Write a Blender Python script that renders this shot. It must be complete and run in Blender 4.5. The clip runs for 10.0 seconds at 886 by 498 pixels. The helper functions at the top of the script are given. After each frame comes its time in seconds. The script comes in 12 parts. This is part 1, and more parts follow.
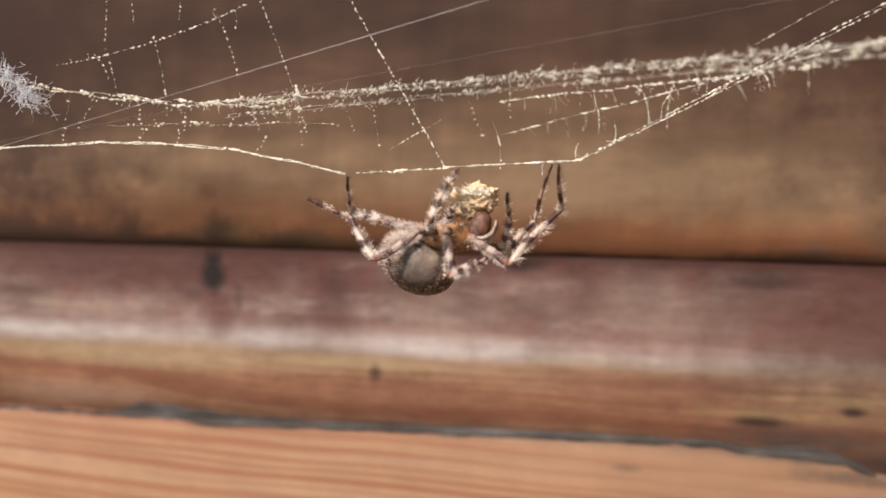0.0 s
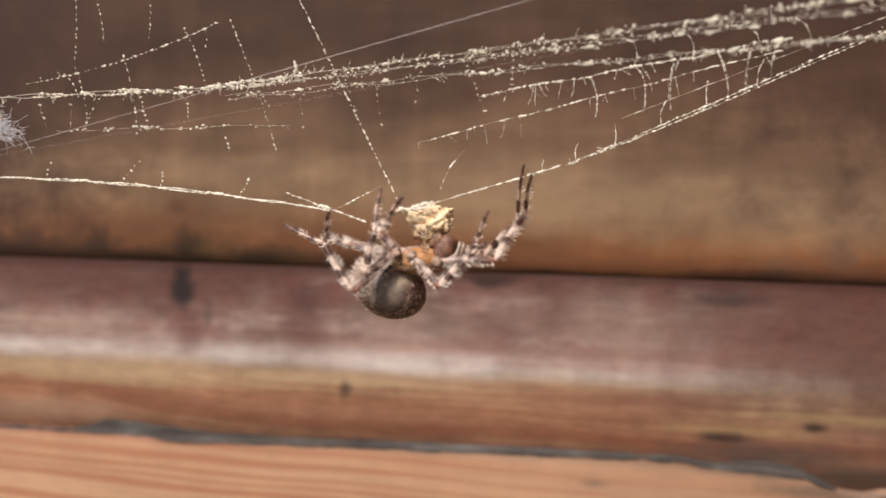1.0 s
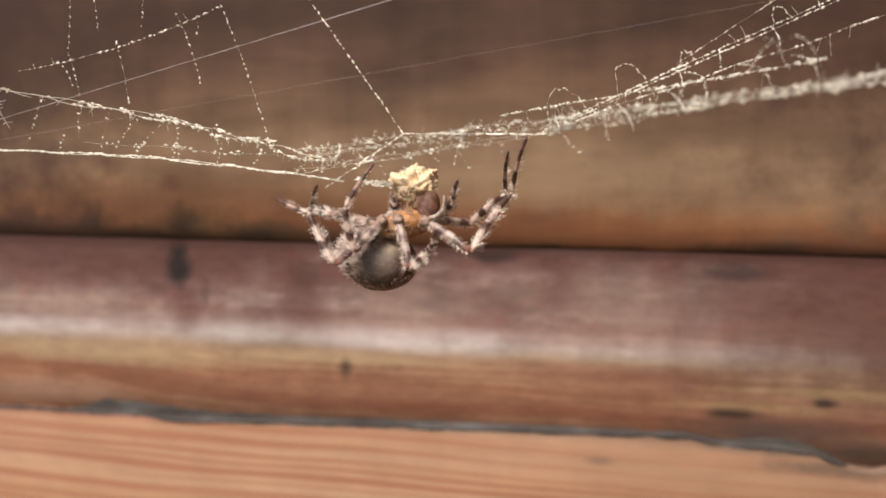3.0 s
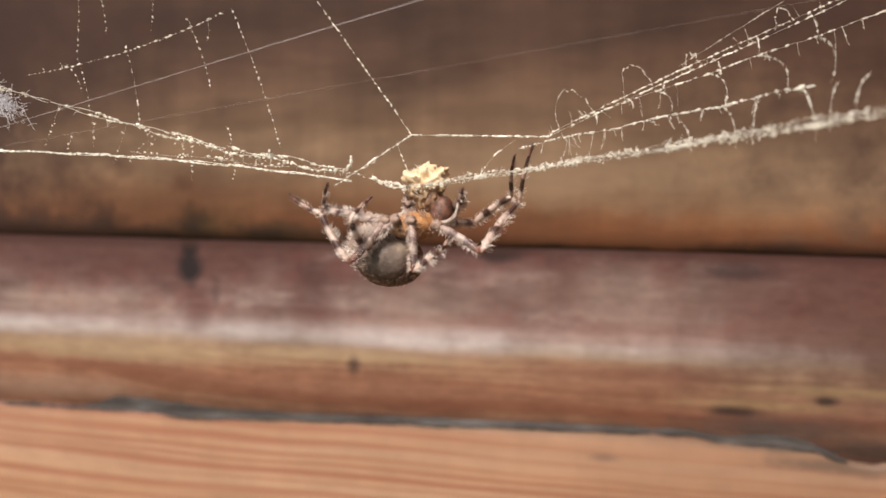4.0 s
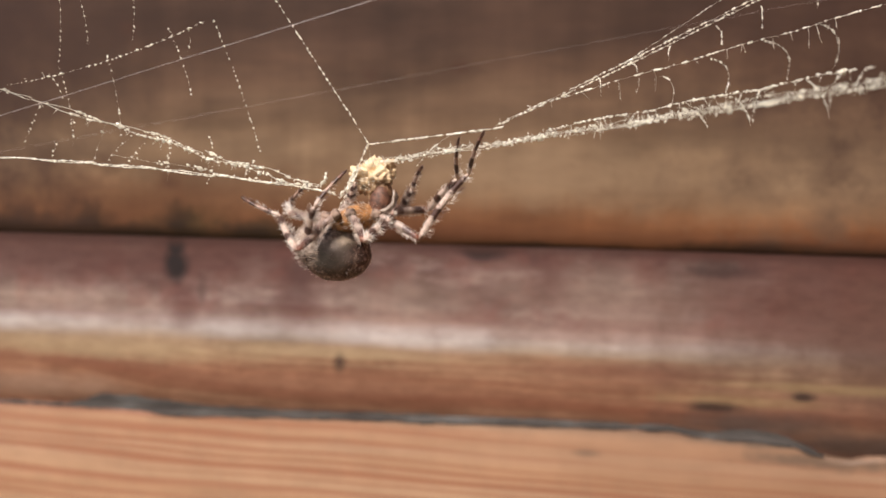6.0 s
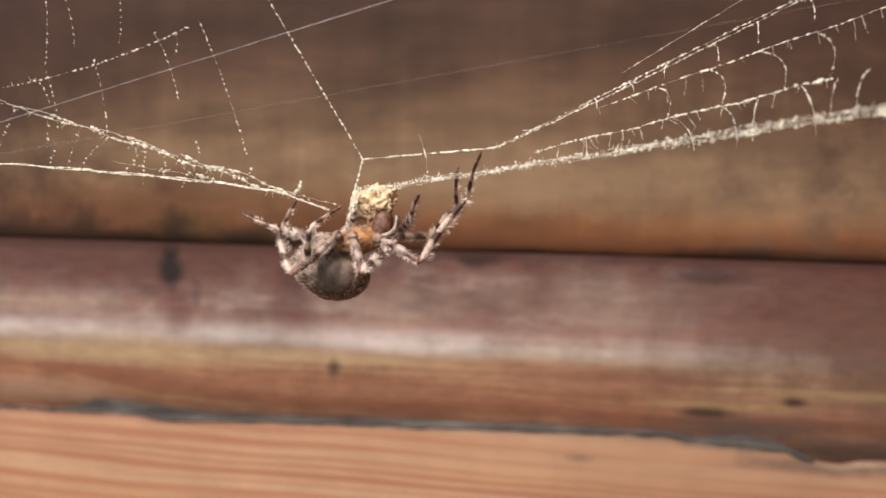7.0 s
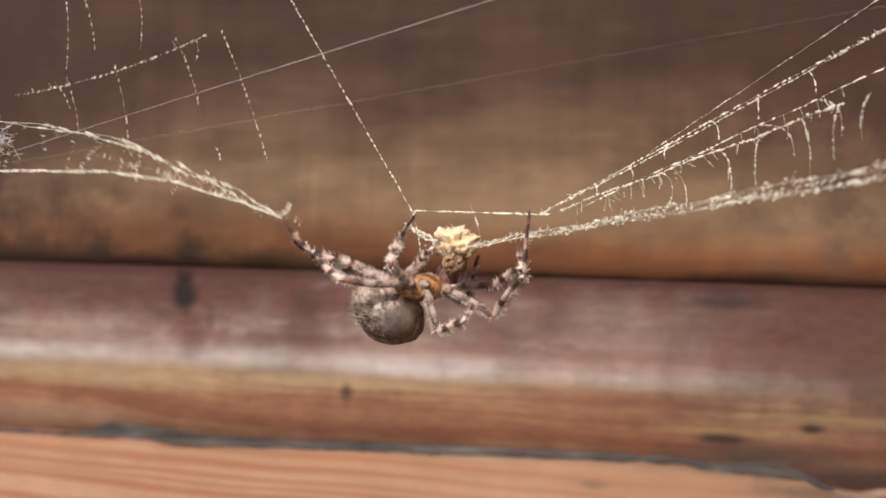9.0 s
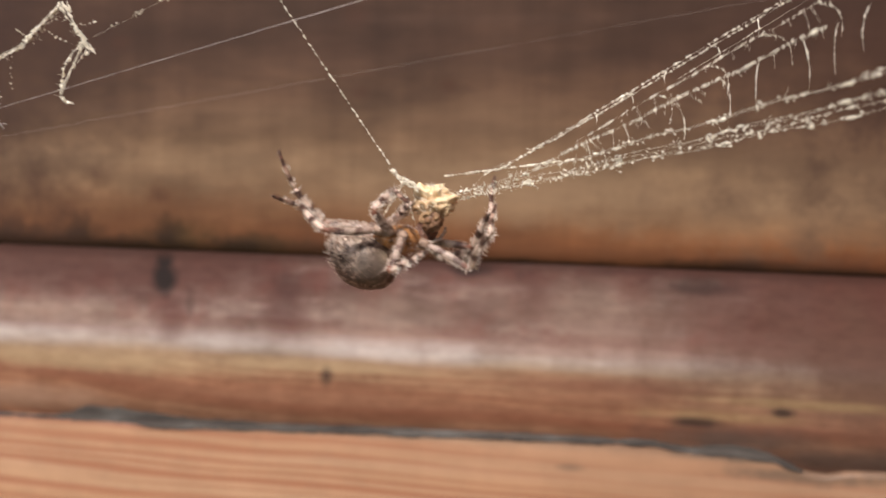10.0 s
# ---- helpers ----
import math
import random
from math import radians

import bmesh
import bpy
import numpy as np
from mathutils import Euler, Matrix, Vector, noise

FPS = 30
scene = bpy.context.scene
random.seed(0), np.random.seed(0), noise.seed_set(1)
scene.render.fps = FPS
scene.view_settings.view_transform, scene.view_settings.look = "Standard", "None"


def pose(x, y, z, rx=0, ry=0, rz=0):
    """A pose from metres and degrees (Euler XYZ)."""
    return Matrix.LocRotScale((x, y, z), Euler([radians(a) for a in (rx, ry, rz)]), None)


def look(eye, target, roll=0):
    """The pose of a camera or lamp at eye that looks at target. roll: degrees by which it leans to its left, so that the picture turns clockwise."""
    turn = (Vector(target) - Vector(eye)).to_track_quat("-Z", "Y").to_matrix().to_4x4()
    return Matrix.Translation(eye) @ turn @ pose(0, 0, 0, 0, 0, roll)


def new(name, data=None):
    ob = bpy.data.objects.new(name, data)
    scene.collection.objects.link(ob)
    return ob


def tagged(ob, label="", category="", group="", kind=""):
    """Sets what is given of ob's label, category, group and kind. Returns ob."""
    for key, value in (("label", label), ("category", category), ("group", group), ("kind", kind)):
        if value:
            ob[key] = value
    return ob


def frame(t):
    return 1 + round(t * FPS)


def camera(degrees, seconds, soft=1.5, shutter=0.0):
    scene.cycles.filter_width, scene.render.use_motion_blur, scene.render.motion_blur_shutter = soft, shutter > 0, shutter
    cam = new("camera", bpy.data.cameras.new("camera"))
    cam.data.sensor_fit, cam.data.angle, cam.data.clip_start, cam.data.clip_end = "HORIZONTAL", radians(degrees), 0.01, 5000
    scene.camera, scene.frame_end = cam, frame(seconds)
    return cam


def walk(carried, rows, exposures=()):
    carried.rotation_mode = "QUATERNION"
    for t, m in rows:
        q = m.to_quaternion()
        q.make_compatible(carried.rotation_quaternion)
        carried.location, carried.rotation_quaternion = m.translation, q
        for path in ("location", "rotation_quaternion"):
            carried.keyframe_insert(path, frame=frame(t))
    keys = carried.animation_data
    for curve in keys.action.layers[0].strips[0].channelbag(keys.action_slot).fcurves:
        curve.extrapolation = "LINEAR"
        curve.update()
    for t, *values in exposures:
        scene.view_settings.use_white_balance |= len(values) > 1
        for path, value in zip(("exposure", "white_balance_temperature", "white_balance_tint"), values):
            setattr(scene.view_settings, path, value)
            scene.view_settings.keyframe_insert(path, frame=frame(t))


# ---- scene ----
cam = camera(58, 10.0, soft=1.6, shutter=0.5)
cam.data.dof.use_dof = True
cam.data.dof.focus_distance = 0.1235
cam.data.dof.aperture_fstop = 16.5
walk(cam, [
    (0, pose(0, 0.00049, 1.5, 84.802, -0.549, 11.054)),
    (0.5, pose(0, -0.00083, 1.5, 85.007, -0.773, 9.928)),
    (1, pose(0, -0.00129, 1.5, 86.049, -1.096, 8.921)),
    (1.5, pose(0, 0.00451, 1.5, 84.478, -1.072, 6.921)),
    (2, pose(0, 0.00602, 1.5, 83.964, -1.154, 6.252)),
    (2.5, pose(0, 0.00588, 1.5, 84.063, -0.623, 8.397)),
    (4, pose(0, 0.00058, 1.5, 84.218, -0.605, 9.513)),
    (4.5, pose(0, -0.00007, 1.5, 84.014, -1.064, 7.628)),
    (5, pose(0, -0.00295, 1.5, 85.043, -1.107, 8.047)),
    (5.5, pose(0, -0.00131, 1.5, 83.901, -1.053, 8.139)),
    (6.8, pose(0, -0.00382, 1.5, 84.732, -0.537, 8.778)),
    (7, pose(0, -0.00359, 1.5, 84.641, -1.001, 7.917)),
    (7.5, pose(0, -0.00219, 1.5, 84.391, -1.270, 7.833)),
    (8, pose(0, -0.00191, 1.5, 84.724, -0.832, 8.555)),
    (8.5, pose(0, -0.00240, 1.5, 85.278, -0.731, 9.099)),
    (9, pose(0, -0.00346, 1.5, 86.352, -0.930, 8.844)),
    (9.5, pose(0, -0.00441, 1.5, 85.781, -1.226, 8.912)),
    (10, pose(0, -0.00540, 1.5, 85.368, -1.462, 7.401)),
])

# ------------------------------------------------------------------ world and light
scene.view_settings.exposure = 0.39
SUN_ELEVATION, SUN_TURN = 52.0, 200.0
world = bpy.data.worlds.new("sky")
scene.world = world
world.use_nodes = True
wn = world.node_tree.nodes
sky = wn.new("ShaderNodeTexSky")
sky.sky_type = "NISHITA"
sky.sun_disc = False
sky.sun_elevation, sky.sun_rotation = radians(SUN_ELEVATION), radians(SUN_TURN)
sky.air_density, sky.dust_density = 1.0, 2.5
wn["Background"].inputs["Strength"].default_value = 0.125
world.node_tree.links.new(sky.outputs["Color"], wn["Background"].inputs["Color"])
sun = new("sun", bpy.data.lights.new("sun", "SUN"))
sun.data.energy, sun.data.angle, sun.data.color = 3.6, radians(6.0), (1.0, 0.93, 0.85)
a, e = radians(SUN_TURN), radians(SUN_ELEVATION)
sun.matrix_world = look((math.sin(a) * math.cos(e) * 8, math.cos(a) * math.cos(e) * 8, 1.5 + math.sin(e) * 8), (0, 0, 1.5))


# ------------------------------------------------------------------ materials
def material(name, roughness=0.6, metallic=0.0):
    m = bpy.data.materials.new(name)
    m.use_nodes = True
    n, l = m.node_tree.nodes, m.node_tree.links
    b = n["Principled BSDF"]
    b.inputs["Roughness"].default_value = roughness
    b.inputs["Metallic"].default_value = metallic
    return m, n, l, b


def ramp(n, stops, mode="LINEAR"):
    r = n.new("ShaderNodeValToRGB")
    r.color_ramp.interpolation = mode
    els = r.color_ramp.elements
    while len(els) < len(stops):
        els.new(0.5)
    for el, (p, c) in zip(els, stops):
        el.position, el.color = p, (*c, 1.0)
    return r


def mapping(n, l, source, scale, loc=(0, 0, 0)):
    mp = n.new("ShaderNodeMapping")
    mp.inputs["Scale"].default_value = scale
    mp.inputs["Location"].default_value = loc
    l.new(source, mp.inputs["Vector"])
    return mp.outputs["Vector"]


def noise_tex(n, l, vector, scale, detail=4.0, rough=0.55, distort=0.0):
    t = n.new("ShaderNodeTexNoise")
    t.inputs["Scale"].default_value = scale
    t.inputs["Detail"].default_value = detail
    t.inputs["Roughness"].default_value = rough
    t.inputs["Distortion"].default_value = distort
    l.new(vector, t.inputs["Vector"])
    return t.outputs["Fac"]


def mix(n, l, fac, a, b, mode="MIX"):
    x = n.new("ShaderNodeMix")
    x.data_type, x.blend_type = "RGBA", mode
    for sock, v in ((x.inputs[0], fac), (x.inputs[6], a), (x.inputs[7], b)):
        if isinstance(v, bpy.types.NodeSocket):
            l.new(v, sock)
        else:
            sock.default_value = v if isinstance(v, (int, float)) else (*v, 1.0)
    return x.outputs[2]


def maths(n, l, op, a, b=0.0, clamp=False):
    x = n.new("ShaderNodeMath")
    x.operation, x.use_clamp = op, clamp
    for sock, v in zip(x.inputs, (a, b)):
        if isinstance(v, bpy.types.NodeSocket):
            l.new(v, sock)
        else:
            sock.default_value = v
    return x.outputs[0]


def bump(n, l, b, height, strength, distance):
    x = n.new("ShaderNodeBump")
    x.inputs["Strength"].default_value = strength
    x.inputs["Distance"].default_value = distance
    l.new(height, x.inputs["Height"])
    l.new(x.outputs["Normal"], b.inputs["Normal"])


def band(n, l, value, centre, half, soft):
    """1 within half of centre, falling to 0 over soft."""
    d = maths(n, l, "ABSOLUTE", maths(n, l, "SUBTRACT", value, centre))
    return maths(n, l, "DIVIDE", maths(n, l, "SUBTRACT", half + soft, d), soft, clamp=True)


def spot(n, l, x, z, cx, cz, rx, rz, wobble):
    """A soft stain of an uneven outline at (cx, cz) on a board."""
    dx = maths(n, l, "DIVIDE", maths(n, l, "SUBTRACT", x, cx), rx)
    dz = maths(n, l, "DIVIDE", maths(n, l, "SUBTRACT", z, cz), rz)
    d = maths(n, l, "ADD", maths(n, l, "MULTIPLY", dx, dx), maths(n, l, "MULTIPLY", dz, dz))
    d = maths(n, l, "ADD", maths(n, l, "SQRT", d), wobble)
    return maths(n, l, "SUBTRACT", 1.35, d, clamp=True)


def board_base(name, stops, low, high, roughness, grain_scale, grain_dark, grain_amount, seed, drips=0.6, blotches=1.0):
    """Painted or varnished softwood: colour zones over the height (low to high, in metres), long grain, blotches. Returns pieces to go on."""
    m, n, l, b = material(name, roughness)
    tc = n.new("ShaderNodeTexCoord").outputs["Object"]
    sep = n.new("ShaderNodeSeparateXYZ")
    l.new(tc, sep.inputs[0])
    x, z = sep.outputs[0], sep.outputs[2]
    wob = noise_tex(n, l, mapping(n, l, tc, (9, 9, 60), (seed, 0, seed)), 1.0, 3.0)
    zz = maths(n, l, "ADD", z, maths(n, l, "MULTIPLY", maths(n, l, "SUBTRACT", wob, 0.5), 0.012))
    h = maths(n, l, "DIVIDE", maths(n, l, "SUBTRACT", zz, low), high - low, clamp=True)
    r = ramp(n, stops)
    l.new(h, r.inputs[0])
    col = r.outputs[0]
    grain = noise_tex(n, l, mapping(n, l, tc, (3.0, 20, grain_scale), (seed * 3, 0, 0)), 1.0, 5.0, 0.6, 0.4)
    gr = ramp(n, [(0.36, (0, 0, 0)), (0.62, (1, 1, 1))])
    l.new(grain, gr.inputs[0])
    dark = mix(n, l, 1.0, col, grain_dark, "MULTIPLY")
    col = mix(n, l, maths(n, l, "MULTIPLY", gr.outputs[0], grain_amount), col, dark)
    blot = noise_tex(n, l, mapping(n, l, tc, (30, 20, 85), (seed, 3, 1)), 1.0, 4.0)
    drip = noise_tex(n, l, mapping(n, l, tc, (75, 20, 9), (seed, 0, 2)), 1.0, 4.0, 0.6)
    dr = ramp(n, [(0.34, (0.66, 0.62, 0.60)), (0.60, (1.08, 1.08, 1.08))])
    l.new(drip, dr.inputs[0])
    col = mix(n, l, drips, col, mix(n, l, 1.0, col, dr.outputs[0], "MULTIPLY"))
    br = ramp(n, [(0.3, (0.66, 0.64, 0.64)), (0.7, (1.26, 1.25, 1.24))])
    l.new(blot, br.inputs[0])
    col = mix(n, l, blotches, col, mix(n, l, 1.0, col, br.outputs[0], "MULTIPLY"))
    return m, n, l, b, tc, x, z, col, grain


def upper_board_material():
    # both ends darkened: overhang shade and the rounding's shading put into the colour
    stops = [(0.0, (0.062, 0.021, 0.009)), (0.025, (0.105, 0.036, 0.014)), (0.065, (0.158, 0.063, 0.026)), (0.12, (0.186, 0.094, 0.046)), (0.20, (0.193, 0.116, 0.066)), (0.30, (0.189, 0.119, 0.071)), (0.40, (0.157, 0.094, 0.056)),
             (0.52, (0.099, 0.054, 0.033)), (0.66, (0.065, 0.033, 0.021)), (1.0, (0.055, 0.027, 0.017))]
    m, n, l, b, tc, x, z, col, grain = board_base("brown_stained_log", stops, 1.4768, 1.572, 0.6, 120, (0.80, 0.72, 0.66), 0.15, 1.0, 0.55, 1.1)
    w = noise_tex(n, l, mapping(n, l, tc, (85, 20, 85)), 1.0, 5.0, 0.65)
    wob = maths(n, l, "MULTIPLY", maths(n, l, "SUBTRACT", w, 0.5), 2.0)
    # darker red-brown along the lower edge, tallest at the left
    red_edge = maths(n, l, "MAXIMUM", spot(n, l, x, z, -0.150, 1.4810, 0.095, 0.0145, wob), spot(n, l, x, z, 0.020, 1.4775, 0.090, 0.0062, wob))
    col = mix(n, l, maths(n, l, "MULTIPLY", red_edge, 0.78), col, (0.108, 0.043, 0.019))
    faded = maths(n, l, "MAXIMUM", spot(n, l, x, z, 0.070, 1.4975, 0.060, 0.0125, wob), spot(n, l, x, z, 0.000, 1.4985, 0.050, 0.0090, wob))
    col = mix(n, l, maths(n, l, "MULTIPLY", faded, 0.6), col, (0.252, 0.160, 0.096))
    # moss at the left; the last three spots only darken the edge
    moss = None
    for cx, cz, rx, rz in ((-0.185, 1.4790, 0.036, 0.0056), (-0.148, 1.4800, 0.0085, 0.0066), (-0.136, 1.4776, 0.070, 0.0034), (-0.1205, 1.4800, 0.0060, 0.0070), (-0.095, 1.4785, 0.014, 0.0042), (0.052, 1.4770, 0.024, 0.0030), (0.09, 1.4766, 0.03, 0.0020), (0.00, 1.4768, 0.03, 0.0016)):
        s = spot(n, l, x, z, cx, cz, rx, rz, wob)
        moss = s if moss is None else maths(n, l, "MAXIMUM", moss, s)
    green = maths(n, l, "MAXIMUM", spot(n, l, x, z, -0.113, 1.4800, 0.016, 0.0062, wob), spot(n, l, x, z, -0.092, 1.4790, 0.014, 0.0048, wob))
    col = mix(n, l, maths(n, l, "MULTIPLY", green, 0.8), col, (0.048, 0.027, 0.009))
    col = mix(n, l, maths(n, l, "MULTIPLY", moss, 0.9), col, (0.021, 0.010, 0.005))
    # light falling off at the right put into the colour; left end darker too
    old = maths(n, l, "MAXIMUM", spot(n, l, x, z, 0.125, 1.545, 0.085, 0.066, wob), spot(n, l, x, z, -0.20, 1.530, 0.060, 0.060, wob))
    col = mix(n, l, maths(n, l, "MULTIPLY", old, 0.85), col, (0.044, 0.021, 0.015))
    fibre = noise_tex(n, l, mapping(n, l, tc, (60, 20, 360), (2, 0, 7)), 1.0, 4.0, 0.7)
    fb = ramp(n, [(0.36, (0.95, 0.94, 0.94)), (0.50, (1, 1, 1)), (0.66, (1.05, 1.05, 1.05))])
    l.new(fibre, fb.inputs[0])
    col = mix(n, l, 1.0, col, fb.outputs[0], "MULTIPLY")
    specks = None
    for cx, cz, r in ((-0.057, 1.5273, 0.0026), (-0.0301, 1.5295, 0.0024), (-0.0585, 1.5495, 0.004), (-0.1341, 1.5417, 0.003)):
        s = spot(n, l, x, z, cx, cz, r, r * 0.8, wob)
        specks = s if specks is None else maths(n, l, "MAXIMUM", specks, s)
    col = mix(n, l, maths(n, l, "MULTIPLY", specks, 0.6), col, (0.06, 0.025, 0.015))
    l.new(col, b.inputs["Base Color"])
    b.inputs["Specular IOR Level"].default_value = 0.2
    bump(n, l, b, grain, 0.35, 0.0006)
    return m


def lower_board_material():
    # palest at arris height: part of the sky's sheen is in these stops
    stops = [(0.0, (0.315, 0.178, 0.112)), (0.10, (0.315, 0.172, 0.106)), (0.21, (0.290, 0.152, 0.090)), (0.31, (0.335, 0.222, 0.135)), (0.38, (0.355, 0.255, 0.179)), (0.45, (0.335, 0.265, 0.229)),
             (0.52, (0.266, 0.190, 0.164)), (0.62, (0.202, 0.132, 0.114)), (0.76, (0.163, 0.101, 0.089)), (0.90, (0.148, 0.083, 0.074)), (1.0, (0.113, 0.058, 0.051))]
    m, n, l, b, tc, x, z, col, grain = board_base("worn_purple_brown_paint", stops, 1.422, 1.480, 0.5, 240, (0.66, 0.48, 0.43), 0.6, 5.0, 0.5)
    above = maths(n, l, "DIVIDE", maths(n, l, "SUBTRACT", z, 1.450), 0.006, clamp=True)
    # pale rubbed flecks and darker red patches in the paint
    wear = noise_tex(n, l, mapping(n, l, tc, (44, 20, 130), (2, 0, 4)), 1.0, 5.0, 0.65)
    wr = ramp(n, [(0.5, (0, 0, 0)), (0.66, (1, 1, 1))])
    l.new(wear, wr.inputs[0])
    col = mix(n, l, maths(n, l, "MULTIPLY", maths(n, l, "MULTIPLY", wr.outputs[0], above), 0.6), col, (0.30, 0.21, 0.18))
    rust = noise_tex(n, l, mapping(n, l, tc, (75, 20, 62), (6, 0, 3)), 1.0, 5.0, 0.6)
    rs = ramp(n, [(0.50, (0, 0, 0)), (0.64, (1, 1, 1))])
    l.new(rust, rs.inputs[0])
    col = mix(n, l, maths(n, l, "MULTIPLY", maths(n, l, "MULTIPLY", rs.outputs[0], above), 0.6), col, (0.155, 0.062, 0.050))
    # red grain that sweeps down to the right below the arris
    u = maths(n, l, "DIVIDE", maths(n, l, "SUBTRACT", -0.088, x), 0.0865, clamp=True)
    curve = maths(n, l, "MULTIPLY", maths(n, l, "POWER", u, 1.4), 0.0078)
    sway = noise_tex(n, l, mapping(n, l, tc, (22, 20, 60), (3, 0, 1)), 1.0, 3.0)
    zc = maths(n, l, "SUBTRACT", z, curve)
    zc = maths(n, l, "ADD", zc, maths(n, l, "MULTIPLY", maths(n, l, "SUBTRACT", sway, 0.5), 0.006))
    below = maths(n, l, "DIVIDE", maths(n, l, "SUBTRACT", 1.4455, z), 0.004, clamp=True)
    streak = maths(n, l, "MULTIPLY", band(n, l, zc, 1.4288, 0.0009, 0.0028), below)
    col = mix(n, l, maths(n, l, "MULTIPLY", streak, 0.7), col, (0.18, 0.068, 0.039))
    rings = maths(n, l, "MULTIPLY_ADD", maths(n, l, "SINE", maths(n, l, "MULTIPLY", zc, 2300.0)), 0.5)
    rings.node.inputs[2].default_value = 0.5
    lines = maths(n, l, "MULTIPLY", maths(n, l, "POWER", rings, 3.0), maths(n, l, "MULTIPLY", below, sway))
    col = mix(n, l, maths(n, l, "MULTIPLY", lines, 1.0), col, (0.18, 0.068, 0.040))
    # arris painted pale: worn paint plus the sky's sheen, less so to the right
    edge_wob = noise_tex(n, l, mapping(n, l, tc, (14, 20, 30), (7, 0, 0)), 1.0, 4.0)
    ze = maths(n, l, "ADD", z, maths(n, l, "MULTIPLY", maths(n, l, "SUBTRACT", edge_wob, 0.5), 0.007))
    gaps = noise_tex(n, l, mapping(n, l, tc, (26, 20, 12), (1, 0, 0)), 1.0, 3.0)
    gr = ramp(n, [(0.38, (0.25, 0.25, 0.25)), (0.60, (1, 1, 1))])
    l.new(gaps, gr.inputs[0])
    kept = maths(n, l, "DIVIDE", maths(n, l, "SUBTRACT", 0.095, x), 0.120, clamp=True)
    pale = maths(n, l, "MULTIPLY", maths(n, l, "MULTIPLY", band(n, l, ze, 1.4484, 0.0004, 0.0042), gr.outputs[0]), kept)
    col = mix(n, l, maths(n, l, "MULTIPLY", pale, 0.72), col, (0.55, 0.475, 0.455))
    w = noise_tex(n, l, mapping(n, l, tc, (90, 20, 50)), 1.0, 4.0)
    wob = maths(n, l, "MULTIPLY", maths(n, l, "SUBTRACT", w, 0.5), 1.2)
    beige = maths(n, l, "MAXIMUM", spot(n, l, x, z, -0.150, 1.4405, 0.060, 0.0036, wob), spot(n, l, x, z, -0.075, 1.4425, 0.035, 0.0022, wob))
    col = mix(n, l, maths(n, l, "MULTIPLY", beige, 0.75), col, (0.365, 0.250, 0.150))
    rubbed = maths(n, l, "MAXIMUM", spot(n, l, x, z, 0.012, 1.4640, 0.034, 0.0085, wob), spot(n, l, x, z, -0.045, 1.4600, 0.022, 0.0070, wob))
    col = mix(n, l, maths(n, l, "MULTIPLY", rubbed, 0.5), col, (0.235, 0.165, 0.132))
    pinkish = spot(n, l, x, z, -0.172, 1.4268, 0.030, 0.0036, wob)
    col = mix(n, l, maths(n, l, "MULTIPLY", pinkish, 0.7), col, (0.36, 0.215, 0.150))
    olive = maths(n, l, "MAXIMUM", spot(n, l, x, z, 0.052, 1.4335, 0.022, 0.0018, wob), spot(n, l, x, z, 0.080, 1.4385, 0.030, 0.0016, wob))
    red = maths(n, l, "MAXIMUM", spot(n, l, x, z, 0.098, 1.4630, 0.048, 0.0120, wob), spot(n, l, x, z, 0.104, 1.4700, 0.034, 0.0100, wob))
    for cx, cz, rx, rz, k in ((-0.125, 1.470, 0.06, 0.0075, 0.6), (-0.080, 1.4605, 0.007, 0.010, 0.6), (-0.1185, 1.4565, 0.0052, 0.0085, 0.7), (0.02, 1.4405, 0.03, 0.0022, 0.8), (-0.002, 1.468, 0.006, 0.010, 0.5), (-0.085, 1.4725, 0.004, 0.006, 0.6), (0.028, 1.471, 0.005, 0.007, 0.5), (-0.155, 1.465, 0.005, 0.009, 0.5)):
        red = maths(n, l, "MAXIMUM", red, maths(n, l, "MULTIPLY", spot(n, l, x, z, cx, cz, rx, rz, wob), k))
    col = mix(n, l, maths(n, l, "MULTIPLY", red, 0.88), col, (0.088, 0.029, 0.024))
    rusty = maths(n, l, "MAXIMUM", spot(n, l, x, z, 0.005, 1.4400, 0.045, 0.0040, wob), spot(n, l, x, z, -0.075, 1.4320, 0.045, 0.0035, wob))
    col = mix(n, l, maths(n, l, "MULTIPLY", rusty, 0.65), col, (0.250, 0.118, 0.072))
    # broad darker patch under the joint at the left
    dark_left = spot(n, l, x, z, -0.155, 1.4730, 0.070, 0.0100, wob)
    col = mix(n, l, maths(n, l, "MULTIPLY", dark_left, 0.8), col, (0.092, 0.044, 0.036))
    bare = spot(n, l, x, z, -0.165, 1.4560, 0.034, 0.0045, wob)
    col = mix(n, l, maths(n, l, "MULTIPLY", bare, 0.25), col, (0.38, 0.29, 0.225))
    # shade towards the right end, put into the paint's colour
    shade_right = spot(n, l, x, z, 0.105, 1.450, 0.066, 0.028, wob)
    col = mix(n, l, maths(n, l, "MULTIPLY", shade_right, 0.86), col, (0.100, 0.051, 0.038))
    col = mix(n, l, maths(n, l, "MULTIPLY", olive, 0.6), col, (0.25, 0.165, 0.085))
    smear = maths(n, l, "MAXIMUM", spot(n, l, x, z, 0.056, 1.4268, 0.024, 0.0040, wob), spot(n, l, x, z, 0.090, 1.4222, 0.026, 0.0040, wob))
    col = mix(n, l, maths(n, l, "MULTIPLY", smear, 0.8), col, (0.092, 0.062, 0.052))
    stains = None
